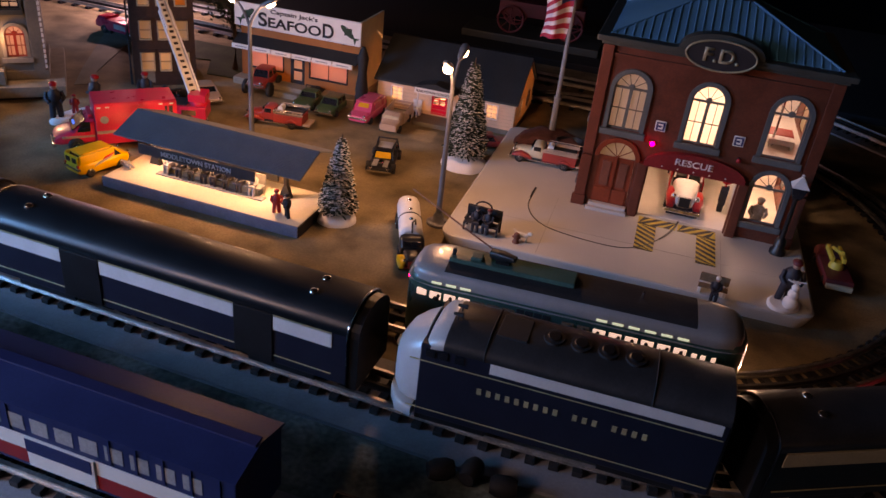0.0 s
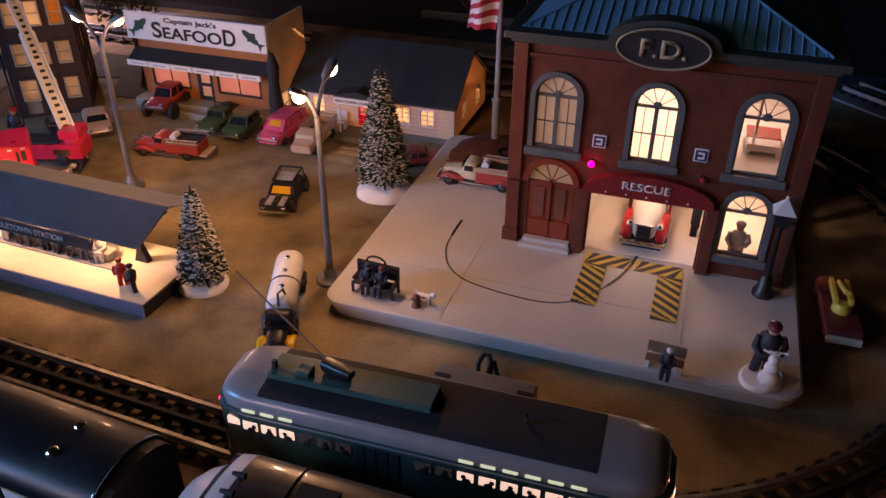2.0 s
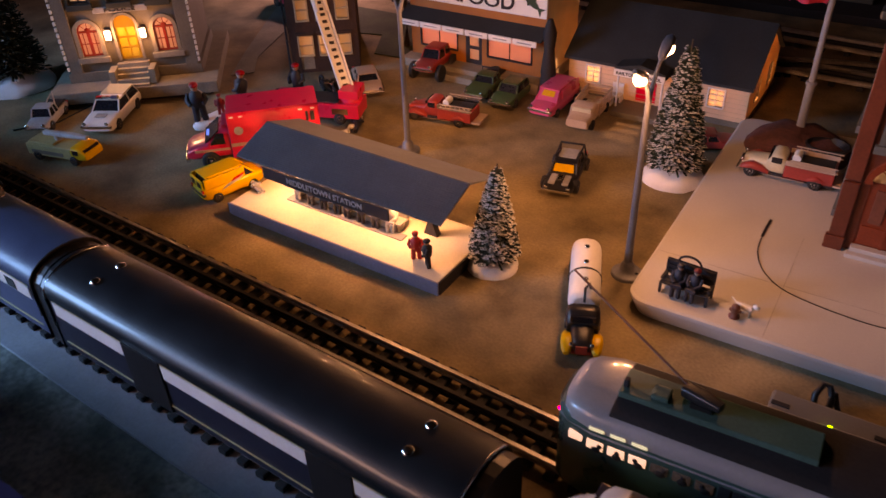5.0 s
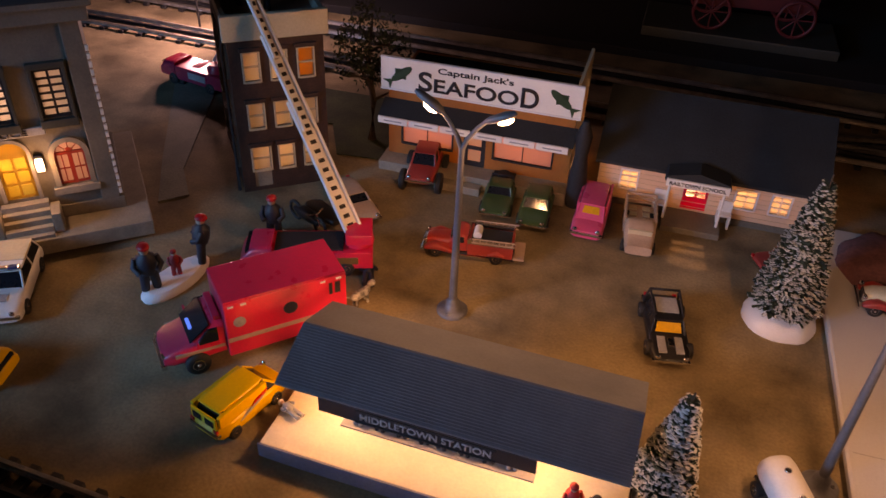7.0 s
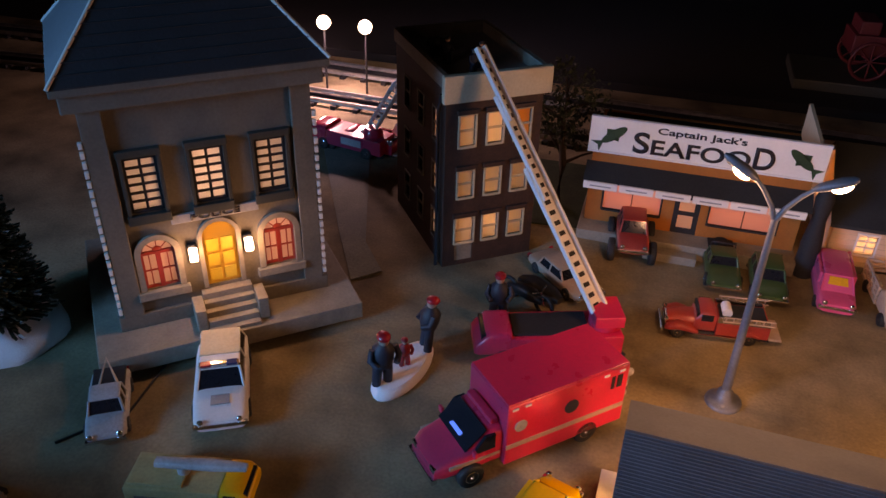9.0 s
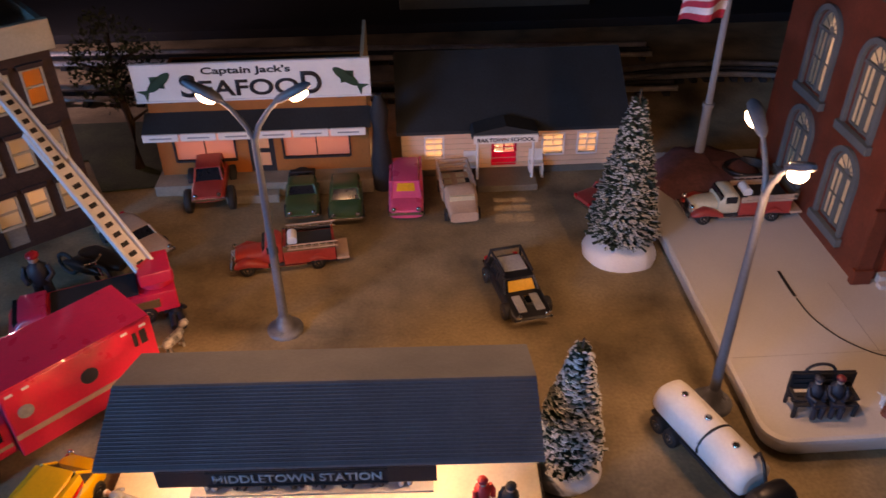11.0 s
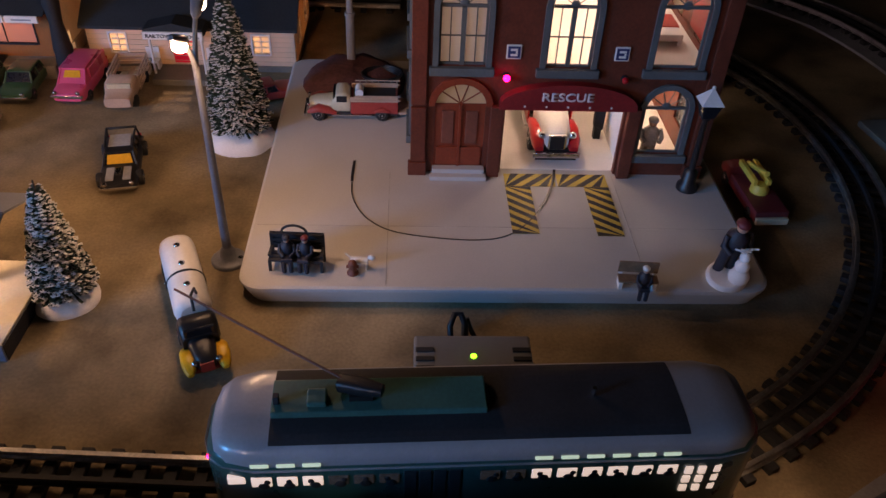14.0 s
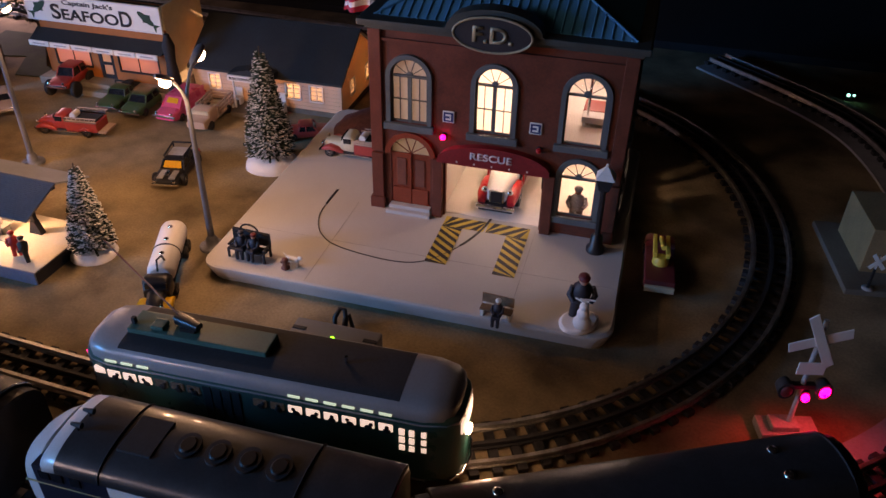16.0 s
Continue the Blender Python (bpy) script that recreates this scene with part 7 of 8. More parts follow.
for s in (-1, 1):
    part("fender", G().hull([(0.024, 0.0035, 0.009, 0.0145), (0.036, 0.0055, 0.012, 0.0205), (0.052, 0.0062, 0.0125, 0.0235), (0.066, 0.0058, 0.011, 0.0205), (0.074, 0.0035, 0.010, 0.015)], 16, 3).move(Matrix.Translation((0, s * 0.0145, 0))), "red", be, "red front fender")
    part("headlight", G().ball((0.0695, s * 0.0125, 0.0235), (0.0030, 0.0034, 0.0034), 12, 8), "chrome", be)
    part("door", G().box(0.004, 0.028, *sorted((s * 0.0175, s * 0.0192)), 0.010, 0.0265, 0.0008), "red", be)
    part("side_panel", G().box(-0.012, 0.0035, *sorted((s * 0.0175, s * 0.0196)), 0.010, 0.0310, 0.0006), "chrome", be)
    part("body_side", G().box(-0.076, -0.0125, *sorted((s * 0.0150, s * 0.0196)), 0.010, 0.0240, 0.0008), "red", be)
    part("hose_rack", G().box(-0.075, -0.0125, *sorted((s * 0.0150, s * 0.0190)), 0.0241, 0.0320, 0.0006), "black", be)
    parts("bed_rail", G().box(-0.076, -0.0125, *sorted((s * 0.0150, s * 0.0194)), 0.0321, 0.0355, 0.0006), "white", be)
    part("running_board", G().box(-0.012, 0.028, *sorted((s * 0.0175, s * 0.0212)), 0.0075, 0.0095), "white", be)
part("windscreen_frame", G().tube([(0.029, -0.0150, 0.029), (0.0235, -0.0145, 0.0405), (0.0235, 0.0145, 0.0405), (0.029, 0.0150, 0.029)], 0.0011, 6).cyl((0.0262, 0, 0.029), (0.0235, 0, 0.0405), 0.0008, n=6), "white", be)
part("windscreen", G().add([(0.0288, -0.0148, 0.0292), (0.0235, -0.0143, 0.0403), (0.0235, 0.0143, 0.0403), (0.0288, 0.0148, 0.0292)], [(0, 1, 2, 3)]), "clear", be)
part("seat", G().box(0.004, 0.014, -0.015, 0.015, 0.0115, 0.0260, 0.001), "black", be)
part("bed_floor", G().box(-0.076, -0.004, -0.0149, 0.0149, 0.0240, 0.0260), "stationback", be)
part("hose_reel", G().cyl((-0.008, -0.010, 0.0325), (-0.008, 0.010, 0.0325), 0.0062, n=18), "white", be)
part("front_bumper", G().box(0.0745, 0.0770, -0.0195, 0.0195, 0.0060, 0.0105, 0.0008), "chrome", be)
part("bumper_guard", G().box(0.0738, 0.0745, -0.0170, 0.0170, 0.0030, 0.0110), "black", be)
part("warning_light", G().ball((0.018, 0.0, 0.0425), (0.003, 0.003, 0.003)).cyl((0.018, 0, 0.026), (0.018, 0, 0.040), 0.001), "red", be)
part("tail_board", G().box(-0.0800, -0.0762, -0.0190, 0.0190, 0.0075, 0.0100), "white", be)
add_wheels(be, (-0.052, 0.052), 0.0205, 0.0098, width=0.0065)

# ambulance
am = thing("ambulance", on_felt(-0.4220, 0.0535, 224), "crimson toy ambulance with a painted blue windscreen glint and pale side stripe", "ambulance")
part("box_body", G().box(-0.068, 0.022, -0.0225, 0.0225, 0.0085, 0.0560, 0.0012), "magred", am, "crimson box body")
part("box_roof", G().box(-0.0675, 0.0215, -0.0220, 0.0220, 0.0560, 0.0572, 0.0005), "magred", am)
part("cab", G().hull([(0.0225, 0.0195, 0.0085, 0.0385), (0.030, 0.0195, 0.0085, 0.0390), (0.046, 0.0190, 0.0085, 0.0255), (0.060, 0.0178, 0.0085, 0.0220), (0.066, 0.0150, 0.0095, 0.0175)], 22, 5), "magred", am)
part("windscreen", G().loft([[(0.0320, -0.0165, 0.0375), (0.0320, 0.0165, 0.0375), (0.0462, 0.0170, 0.0262), (0.0462, -0.0170, 0.0262)], [(0.0325, -0.0165, 0.0383), (0.0325, 0.0165, 0.0383), (0.0470, 0.0170, 0.0267), (0.0470, -0.0170, 0.0267)]], smooth=False), "carglass", am)
# painted reflection: a small glowing strip laid on the glass, no lamp
part("blue_glint", G().box(0.0420, 0.0445, -0.0060, 0.0060, 0.0295, 0.0305).move(Matrix.Translation((0.0004, 0, 0))), "blueglint", am, "blue reflection painted on the windscreen")
for s in (-1, 1):
    part("door_window", G().prism([(0.0275, 0.0245), (0.0425, 0.0245), (0.0345, 0.0355), (0.0275, 0.0355)], "y", *sorted((s * 0.0178, s * 0.0199))), "carglass", am)
    part("side_stripe", G().box(-0.0670, 0.0215, *sorted((s * 0.0224, s * 0.0229)), 0.0215, 0.0250), "tan", am, "pale side stripe")
    part("side_stripe", G().box(0.0235, 0.058, *sorted((s * 0.0182, s * 0.0196)), 0.0175, 0.0200), "tan", am)
    part("emblem", G().cyl((-0.025, s * 0.0224, 0.038), (-0.025, s * 0.0229, 0.038), 0.0052, n=20), "fignavy", am, "dark round emblem")
    part("emblem", G().cyl((0.012, s * 0.0224, 0.038), (0.012, s * 0.0229, 0.038), 0.0045, n=12), "figgrey", am)
    parts("number_bar", G().box(-0.0630, -0.0590, *sorted((s * 0.0224, s * 0.0229)), 0.040, 0.050).box(-0.0570, -0.0545, *sorted((s * 0.0224, s * 0.0229)), 0.040, 0.050), "signblack", am)
    for x in (-0.062, -0.050, 0.008, 0.017):
        part("marker_light", G().box(x - 0.002, x + 0.002, *sorted((s * 0.0224, s * 0.0231)), 0.0520, 0.0535), "white", am)
    part("mirror", G().box(0.0415, 0.0435, *sorted((s * 0.0195, s * 0.0235)), 0.0245, 0.0290, 0.0005), "magred", am)
    part("headlight", G().box(0.0635, 0.0665, *sorted((s * 0.0090, s * 0.0145)), 0.0145, 0.0180, 0.0005), "chrome", am)
part("light_bar", G().box(0.0235, 0.0285, -0.0145, 0.0145, 0.0386, 0.0425, 0.0008), "magred", am)
part("front_bumper", G().box(0.0645, 0.0685, -0.0165, 0.0165, 0.0075, 0.0115, 0.0006), "chrome", am)
add_wheels(am, (-0.040, 0.044), 0.0225, 0.0088, width=0.0065)

# ladder truck
lt = thing("ladder_truck", on_felt(-0.4175, 0.1505, 200), "crimson toy ladder truck with raised white ladder", "fire engine", "toy fire engines")
part("body", G().box(-0.052, 0.030, -0.0165, 0.0165, 0.0075, 0.0235, 0.001), "magred", lt)
part("cab", G().hull([(0.030, 0.0165, 0.0075, 0.0280), (0.046, 0.0165, 0.0075, 0.0280), (0.0535, 0.0160, 0.0080, 0.0200), (0.056, 0.0140, 0.0085, 0.0170)], 20, 6), "magred", lt)
part("windscreen", G().box(0.0475, 0.0515, -0.0135, 0.0135, 0.0195, 0.0255, 0.0006), "carglass", lt)
part("side_locker", G().box(-0.040, -0.022, -0.0172, 0.0172, 0.0125, 0.0195, 0.0004), "chrome", lt)
part("deck", G().box(-0.028, 0.028, -0.013, 0.013, 0.0236, 0.0252, 0.0005), "matteblack", lt)
part("turret", G().lathe([(0.012, 0.0236), (0.012, 0.0285), (0.009, 0.0330)], (-0.041, 0, 0)).box(-0.052, -0.030, -0.0135, 0.0135, 0.0290, 0.0385, 0.001), "magred", lt)
add_wheels(lt, (-0.030, 0.034), 0.0172, 0.0070)
ml = on_felt(-0.4175, 0.1505, 200)
p0, p1 = ml @ Vector((-0.0360, 0.0, 0.036)), Vector((-0.5030, 0.2410, 0.1960))
q0, q1 = ml.inverted() @ p0, ml.inverted() @ p1
dl_ = (q1 - q0).normalized()
sd_ = dl_.cross(Vector((0, 0, 1))).normalized()
up_ = sd_.cross(dl_)
Ll = (q1 - q0).length
frame_m = Matrix((( dl_.x, sd_.x, up_.x, q0.x), (dl_.y, sd_.y, up_.y, q0.y), (dl_.z, sd_.z, up_.z, q0.z), (0, 0, 0, 1)))
for a, b, w, z, nr in ((0.0, Ll * 0.55, 0.0080, 0.0, 14), (Ll * 0.42, Ll * 0.82, 0.0062, 0.0022, 11), (Ll * 0.72, Ll, 0.0048, 0.0042, 8)):
    sec = part("ladder_section", G().box(a, b, -w, -w + 0.0022, z - 0.0018, z + 0.0022, 0.0004).box(a, b, w - 0.0022, w, z - 0.0018, z + 0.0022, 0.0004).box(a, b, -w + 0.0024, w - 0.0024, z - 0.0019, z - 0.0012).move(frame_m), "white", lt, "white ladder section")
    for i in range(nr):
        x = a + (b - a) * (i + 0.5) / nr
        part("rung_gap", G().box(x - 0.0017, x + 0.0017, -w * 0.34, w * 0.34, z - 0.0012, z - 0.0008).move(frame_m), "matteblack", sec)

toy_car("orange_coupe", on_felt(-0.4190, 0.2445, -45), "pale orange toy coupe parked before the brick tower", "tan", 0.072, 0.030, 0.019, (0.22, 0.70), 0.0120, 0.0052)
van = toy_car("yellow_van", on_felt(-0.3945, -0.0140, 72), "yellow toy van with red and grey side graphics by the platform", "yellow", 0.062, 0.028, 0.0275, (0.02, 0.86), 0.0170, 0.0052, roof="yellow", category="van")
for s in (-1, 1):
    part("side_panel", G().box(-0.029, 0.012, *sorted((s * 0.0105, s * 0.0135)), 0.0165, 0.0262, 0.0006), "yellow", van)
    part("graphic", G().prism([(-0.014, 0.0110), (0.006, 0.0160), (0.010, 0.0190), (-0.008, 0.0150)], "y", *sorted((s * 0.0138, s * 0.0143))), "figgrey", van)
    part("graphic", G().prism([(-0.004, 0.0150), (0.010, 0.0195), (0.012, 0.0215), (0.0, 0.0190)], "y", *sorted((s * 0.0136, s * 0.0142))), "red", van)
part("rear_door", G().box(-0.0312, -0.0296, -0.0115, 0.0115, 0.0080, 0.0255, 0.0005), "yellow", van)
for y in (-0.0055, 0.0055):
    part("rear_window", G().box(-0.0317, -0.0311, y - 0.0038, y + 0.0038, 0.0175, 0.0230, 0.0003), "carglass", van)
pc = toy_car("police_car", on_felt(-0.6230, 0.0380, -62), "white toy police wagon with a red and blue roof bar", "white", 0.088, 0.036, 0.026, (0.04, 0.68), 0.0165, 0.0065)
part("light_bar", G().box(0.002, 0.006, -0.013, 0.013, 0.0262, 0.0290, 0.0006), "chrome", pc)
part("red_lamp", G().box(0.0018, 0.0066, -0.0120, -0.0050, 0.0275, 0.0293, 0.0004), "red", pc)
part("blue_lamp", G().box(0.0018, 0.0066, 0.0050, 0.0120, 0.0275, 0.0293, 0.0004), "flagblue", pc)
part("rear_roof", G().box(-0.036, -0.008, -0.0135, 0.0135, 0.0250, 0.0266, 0.0006), "cream", pc)
part("hood_badge", G().box(0.022, 0.031, -0.006, 0.006, 0.0160, 0.0168), "figgrey", pc)
yf = thing("yellow_fire_truck", on_felt(-0.5940, -0.0470, 12), "yellow toy airport fire truck with a grey boom on its roof", "fire engine", "toy fire engines")
part("body", G().box(-0.036, 0.020, -0.0140, 0.0140, 0.0060, 0.0185, 0.001).box(-0.034, -0.002, -0.0115, 0.0115, 0.0186, 0.0205, 0.0006), "ochre", yf)
part("cab", G().hull([(0.0205, 0.0140, 0.006, 0.0200), (0.032, 0.0140, 0.006, 0.0195), (0.037, 0.0130, 0.007, 0.0140)], 18, 6), "yellow", yf, "bright yellow cab")
part("windscreen", G().box(0.0325, 0.0360, -0.0110, 0.0110, 0.0125, 0.0175, 0.0005), "carglass", yf)
for s in (-1, 1):
    part("side_window", G().box(0.0225, 0.0300, *sorted((s * 0.0125, s * 0.0143)), 0.0125, 0.0175, 0.0005), "carglass", yf)
    part("side_locker", G().box(-0.030, 0.010, *sorted((s * 0.0138, s * 0.0145)), 0.0085, 0.0125, 0.0003), "stonegrey", yf)
part("boom", G().hull([(-0.020, 0.0030, 0.0240, 0.0285), (0.015, 0.0035, 0.0245, 0.0295), (0.034, 0.0025, 0.0255, 0.0285)], 14, 5), "figgrey", yf, "grey boom")
part("boom_post", G().cyl((-0.004, 0, 0.020), (-0.004, 0, 0.0255), 0.004, n=12), "figgrey", yf)
add_wheels(yf, (-0.024, 0.022), 0.0145, 0.0055)
tk = toy_car("grey_tow_truck", on_felt(-0.6835, -0.0035, -58), "pale grey toy tow truck beside the police wagon", "figgrey", 0.064, 0.026, 0.022, (0.40, 0.72), 0.0125, 0.0052, category="truck")
part("bed", G().box(-0.030, -0.006, -0.0105, 0.0105, 0.0120, 0.0145, 0.0005), "matteblack", tk)
part("hoist", G().tube([(-0.012, -0.006, 0.0140), (-0.026, 0, 0.0260), (-0.012, 0.006, 0.0140)], 0.0010, 6), "tan", tk)
rc = thing("crane_truck", turned(0.3925, 0.133, 93), "dark red toy truck with a yellow crane arm beside the yard", "truck")
part("body", G().box(-0.039, 0.016, -0.0135, 0.0135, 0.0055, 0.0150, 0.001), "darkred", rc)
part("cab", G().hull([(0.0165, 0.0135, 0.0055, 0.0215), (0.028, 0.0135, 0.0055, 0.0215), (0.037, 0.0125, 0.0060, 0.0145)], 18, 5), "darkred", rc)
part("rear_step", G().box(-0.0425, -0.0392, -0.0130, 0.0130, 0.0050, 0.0105, 0.0005), "cream", rc)
part("crane_base", G().lathe([(0.0075, 0.0151), (0.0075, 0.0185), (0.005, 0.022)], (-0.010, 0, 0)), "stripe", rc)
part("crane_arm", G().box(-0.012, 0.020, -0.0075, -0.0040, 0.0215, 0.0265, 0.0006).box(-0.012, 0.020, 0.0040, 0.0075, 0.0215, 0.0265, 0.0006).tube([(0.018, 0, 0.024), (-0.002, 0, 0.030), (-0.014, 0, 0.034)], 0.0022, 8), "stripe", rc, "yellow crane arm")
add_wheels(rc, (-0.026, 0.024), 0.0140, 0.0054)
# tanker lorry
tn = thing("tanker_truck", turned(-0.0315, -0.0100, -68.5), "toy tanker truck with white tank and yellow fendered black cab", "truck")
part("tank", G().hull([(-0.0545, 0.0080, 0.0120, 0.0265), (-0.0525, 0.0112, 0.0095, 0.0295), (-0.048, 0.0120, 0.0088, 0.0302), (0.014, 0.0120, 0.0088, 0.0302), (0.018, 0.0112, 0.0095, 0.0295), (0.0198, 0.0080, 0.0120, 0.0265)], 28, 2.3), "white", tn, "glossy white tank")
for x in (-0.040, -0.020, 0.002):
    part("tank_hatch", G().lathe([(0.0022, 0.0298), (0.0022, 0.0312), (0.0010, 0.0318)], (x, 0, 0)), "chrome", tn)
part("tank_strap", G().tube([(-0.012, 0.0123 * math.cos(a), 0.0195 + 0.0112 * math.sin(a)) for a in (math.pi * (k / 10) for k in range(-1, 12))], 0.0008, 6), "black", tn)
part("filler_hose", G().tube([(0.012, 0.004, 0.0295), (0.015, 0.003, 0.0365), (0.021, 0.0, 0.0365), (0.025, 0, 0.027)], 0.0010, 6), "black", tn)
part("trailer_frame", G().box(-0.054, 0.024, -0.0095, 0.0095, 0.0070, 0.0092, 0.0005), "matteblack", tn)
part("tractor_frame", G().box(0.014, 0.056, -0.0085, 0.0085, 0.0045, 0.0069, 0.0004), "dullred", tn, "red tractor frame")
part("cab", G().hull([(0.0245, 0.0115, 0.0070, 0.0245), (0.0275, 0.0122, 0.0070, 0.0275), (0.0355, 0.0120, 0.0070, 0.0275), (0.0400, 0.0110, 0.0070, 0.0195)], 18, 4.5), "black", tn, "black cab")
part("windscreen", G().box(0.0375, 0.0398, -0.0092, 0.0092, 0.0195, 0.0250, 0.0005), "carglass", tn)
part("hood", G().hull([(0.0400, 0.0085, 0.0070, 0.0185), (0.0540, 0.0068, 0.0070, 0.0180), (0.0580, 0.0052, 0.0075, 0.0145)], 16, 3), "black", tn)
part("grille", G().box(0.0572, 0.0590, -0.0042, 0.0042, 0.0068, 0.0140, 0.0005), "dullred", tn)
for s in (-1, 1):
    part("fender", G().hull([(0.036, 0.0028, 0.0055, 0.0085), (0.0435, 0.0042, 0.0075, 0.0135), (0.0510, 0.0045, 0.0080, 0.0150), (0.0575, 0.0036, 0.0075, 0.0120), (0.0605, 0.0018, 0.007, 0.0095)], 14, 3).move(Matrix.Translation((0, s * 0.0105, 0))), "yellow", tn, "yellow fender")
    part("headlight", G().ball((0.0575, s * 0.0072, 0.0145), 0.0019, 10, 6), "chrome", tn)
add_wheels(tn, (-0.045, -0.033, 0.022, 0.0495), 0.0128, 0.0058)
rcar = toy_car("red_convertible", turned(-0.024, 0.290, 25), "small red toy car half hidden behind the frosted pine", "dullred", 0.062, 0.026, 0.018, (0.3, 0.65), 0.0115, 0.0050)
# far things at the back
fire_pumper("fire_engine", turned(-0.672, 0.432, 175, 0.0042), "crimson toy ladder engine standing behind the police station", 0.090, 0.032, "magred", "magred", False)
solid("raised_boom", G().box(0, 0.115, -0.005, 0.005, -0.002, 0.002, 0.0005), "white", "white ladder boom raised behind the brick tower", "ladder", Matrix.Translation((-0.640, 0.436, 0.0180)) @ Matrix.Rotation(radians(60), 4, "Z") @ Matrix.Rotation(radians(-50), 4, "Y"))
wg = thing("antique_fire_wagon", turned(-0.055, 0.83, 4, 0.026), "dark red antique toy fire wagon on a grey base", "wagon")
part("body", G().box(-0.085, 0.075, -0.028, 0.028, 0.032, 0.058, 0.002), "darkred", wg)
part("boiler", G().lathe([(0.022, 0.058), (0.022, 0.085), (0.016, 0.096), (0.006, 0.105)], (0.045, 0, 0)), "bronze", wg)
part("seat", G().box(-0.080, -0.055, -0.024, 0.024, 0.0581, 0.075, 0.002), "darkred", wg)
for x in (-0.06, 0.05):
    for s in (-1, 1):
        w = part("spoked_wheel", G().tube([(x + 0.024 * math.cos(a), s * 0.034, 0.0265 + 0.024 * math.sin(a)) for a in (2 * math.pi * k / 20 for k in range(21))], 0.0025, 6), "darkred", wg)
        for k in range(4):
            a = math.pi * k / 4
            part("spoke", G().cyl((x - 0.023 * math.cos(a), s * 0.034, 0.0265 - 0.023 * math.sin(a)), (x + 0.023 * math.cos(a), s * 0.034, 0.0265 + 0.023 * math.sin(a)), 0.0012, n=5), "darkred", w)
    part("axle", G().cyl((x, -0.034, 0.0265), (x, 0.034, 0.0265), 0.002, n=6), "darkred", wg)
    part("axle_block", G().box(x - 0.005, x + 0.005, -0.02, 0.02, 0.0265, 0.0325), "darkred", wg)
solid("display_base", G().box(-0.20, 0.06, 0.775, 0.885, 0.012, 0.026, 0.002), "cornice", "grey display base under the antique wagon", "base")


# ---- yard figures and benches ----
YZ = 0.016
bn = thing("black_bench", turned(0.0345, 0.0245, -3, YZ), "black slatted toy bench with two seated firefighter figures on it", "bench")
for z in (0.0125, 0.0165, 0.0205):
    part("back_slat", G().box(-0.0185, 0.0185, 0.0045, 0.0058, z, z + 0.0026, 0.0003), "matteblack", bn)
for y in (-0.0075, -0.0035, 0.0005):
    part("seat_slat", G().box(-0.0185, 0.0185, y, y + 0.0030, 0.0085, 0.0098, 0.0003), "matteblack", bn)
for x in (-0.0175, 0.0175):
    part("leg", G().box(x - 0.001, x + 0.001, -0.0075, -0.0060, 0, 0.0085).box(x - 0.001, x + 0.001, 0.0045, 0.0060, 0, 0.0235).box(x - 0.001, x + 0.001, -0.0060, 0.0045, 0.0120, 0.0132), "matteblack", bn)
part("back_frame", G().box(-0.0185, 0.0185, 0.0058, 0.0066, 0.010, 0.024), "matteblack", bn)
part("back_hoop", G().tube([(0.002 + 0.0085 * math.cos(a) - 0.004, 0.0062, 0.0235 + 0.0060 * math.sin(a)) for a in (math.pi * k / 10 for k in range(11))], 0.0009, 6), "matteblack", bn)
for x, hat, hd in ((-0.006, "fignavy", 6), (0.0065, "darkred", -8)):
    blob_figure("firefighter_figurine", turned(0.0345, 0.0245, -3, YZ) @ Matrix.Translation((x, -0.0015, 0.0015)), "toy firefighter in a dark striped coat seated on the bench", "fignavy", 0.026, "yard firefighters", hat, 0, hd, "sit")
hy = solid("fire_hydrant", G().lathe([(0.0040, 0), (0.0040, 0.0012), (0.0027, 0.0016), (0.0027, 0.0075), (0.0033, 0.0080), (0.0026, 0.0100), (0.0008, 0.0112)]).cyl((-0.0042, 0, 0.0058), (0.0042, 0, 0.0058), 0.0012, n=8), "bronze", "small rust red toy fire hydrant on the yard", "hydrant", turned(0.0725, 0.0165, 0, YZ))
dg = G().hull([(-0.006, 0.0022, 0.0045, 0.0085), (0.0, 0.0026, 0.0042, 0.0090), (0.006, 0.0024, 0.0048, 0.0092)], 12, 2.5).ball((0.0085, 0, 0.0105), (0.0026, 0.0018, 0.0020)).tube([(-0.006, 0, 0.008), (-0.010, 0, 0.011)], 0.0005, 5)
for x, y in ((-0.005, -0.0014), (-0.005, 0.0014), (0.005, -0.0014), (0.005, 0.0014)):
    dg.cyl((x, y, 0), (x, y, 0.006), 0.0007, n=6)
solid("dog_figurine", dg, "white", "white toy dog standing behind the hydrant", "figurine", turned(0.0770, 0.0225, -12, YZ))
b2 = thing("brown_bench", turned(0.2660, 0.0055, -4, YZ), "brown wooden toy bench at the yard's front edge", "bench")
part("back_board", G().box(-0.0135, 0.0135, 0.0030, 0.0042, 0.0095, 0.0185, 0.0003), "wood", b2)
part("seat_board", G().box(-0.0135, 0.0135, -0.0050, 0.0030, 0.0065, 0.0080, 0.0003), "wood", b2)
for x in (-0.0115, 0.0115):
    part("leg", G().box(x - 0.0012, x + 0.0012, -0.0045, 0.0042, 0, 0.0065).box(x - 0.0012, x + 0.0012, 0.0031, 0.0042, 0.0065, 0.0095), "white", b2)
blob_figure("firefighter_figurine", turned(0.2680, -0.0005, -4, YZ - 0.001), "toy firefighter with a white helmet seated on the brown bench", "fignavy", 0.024, "yard firefighters", "white", 0, 0, "sit")
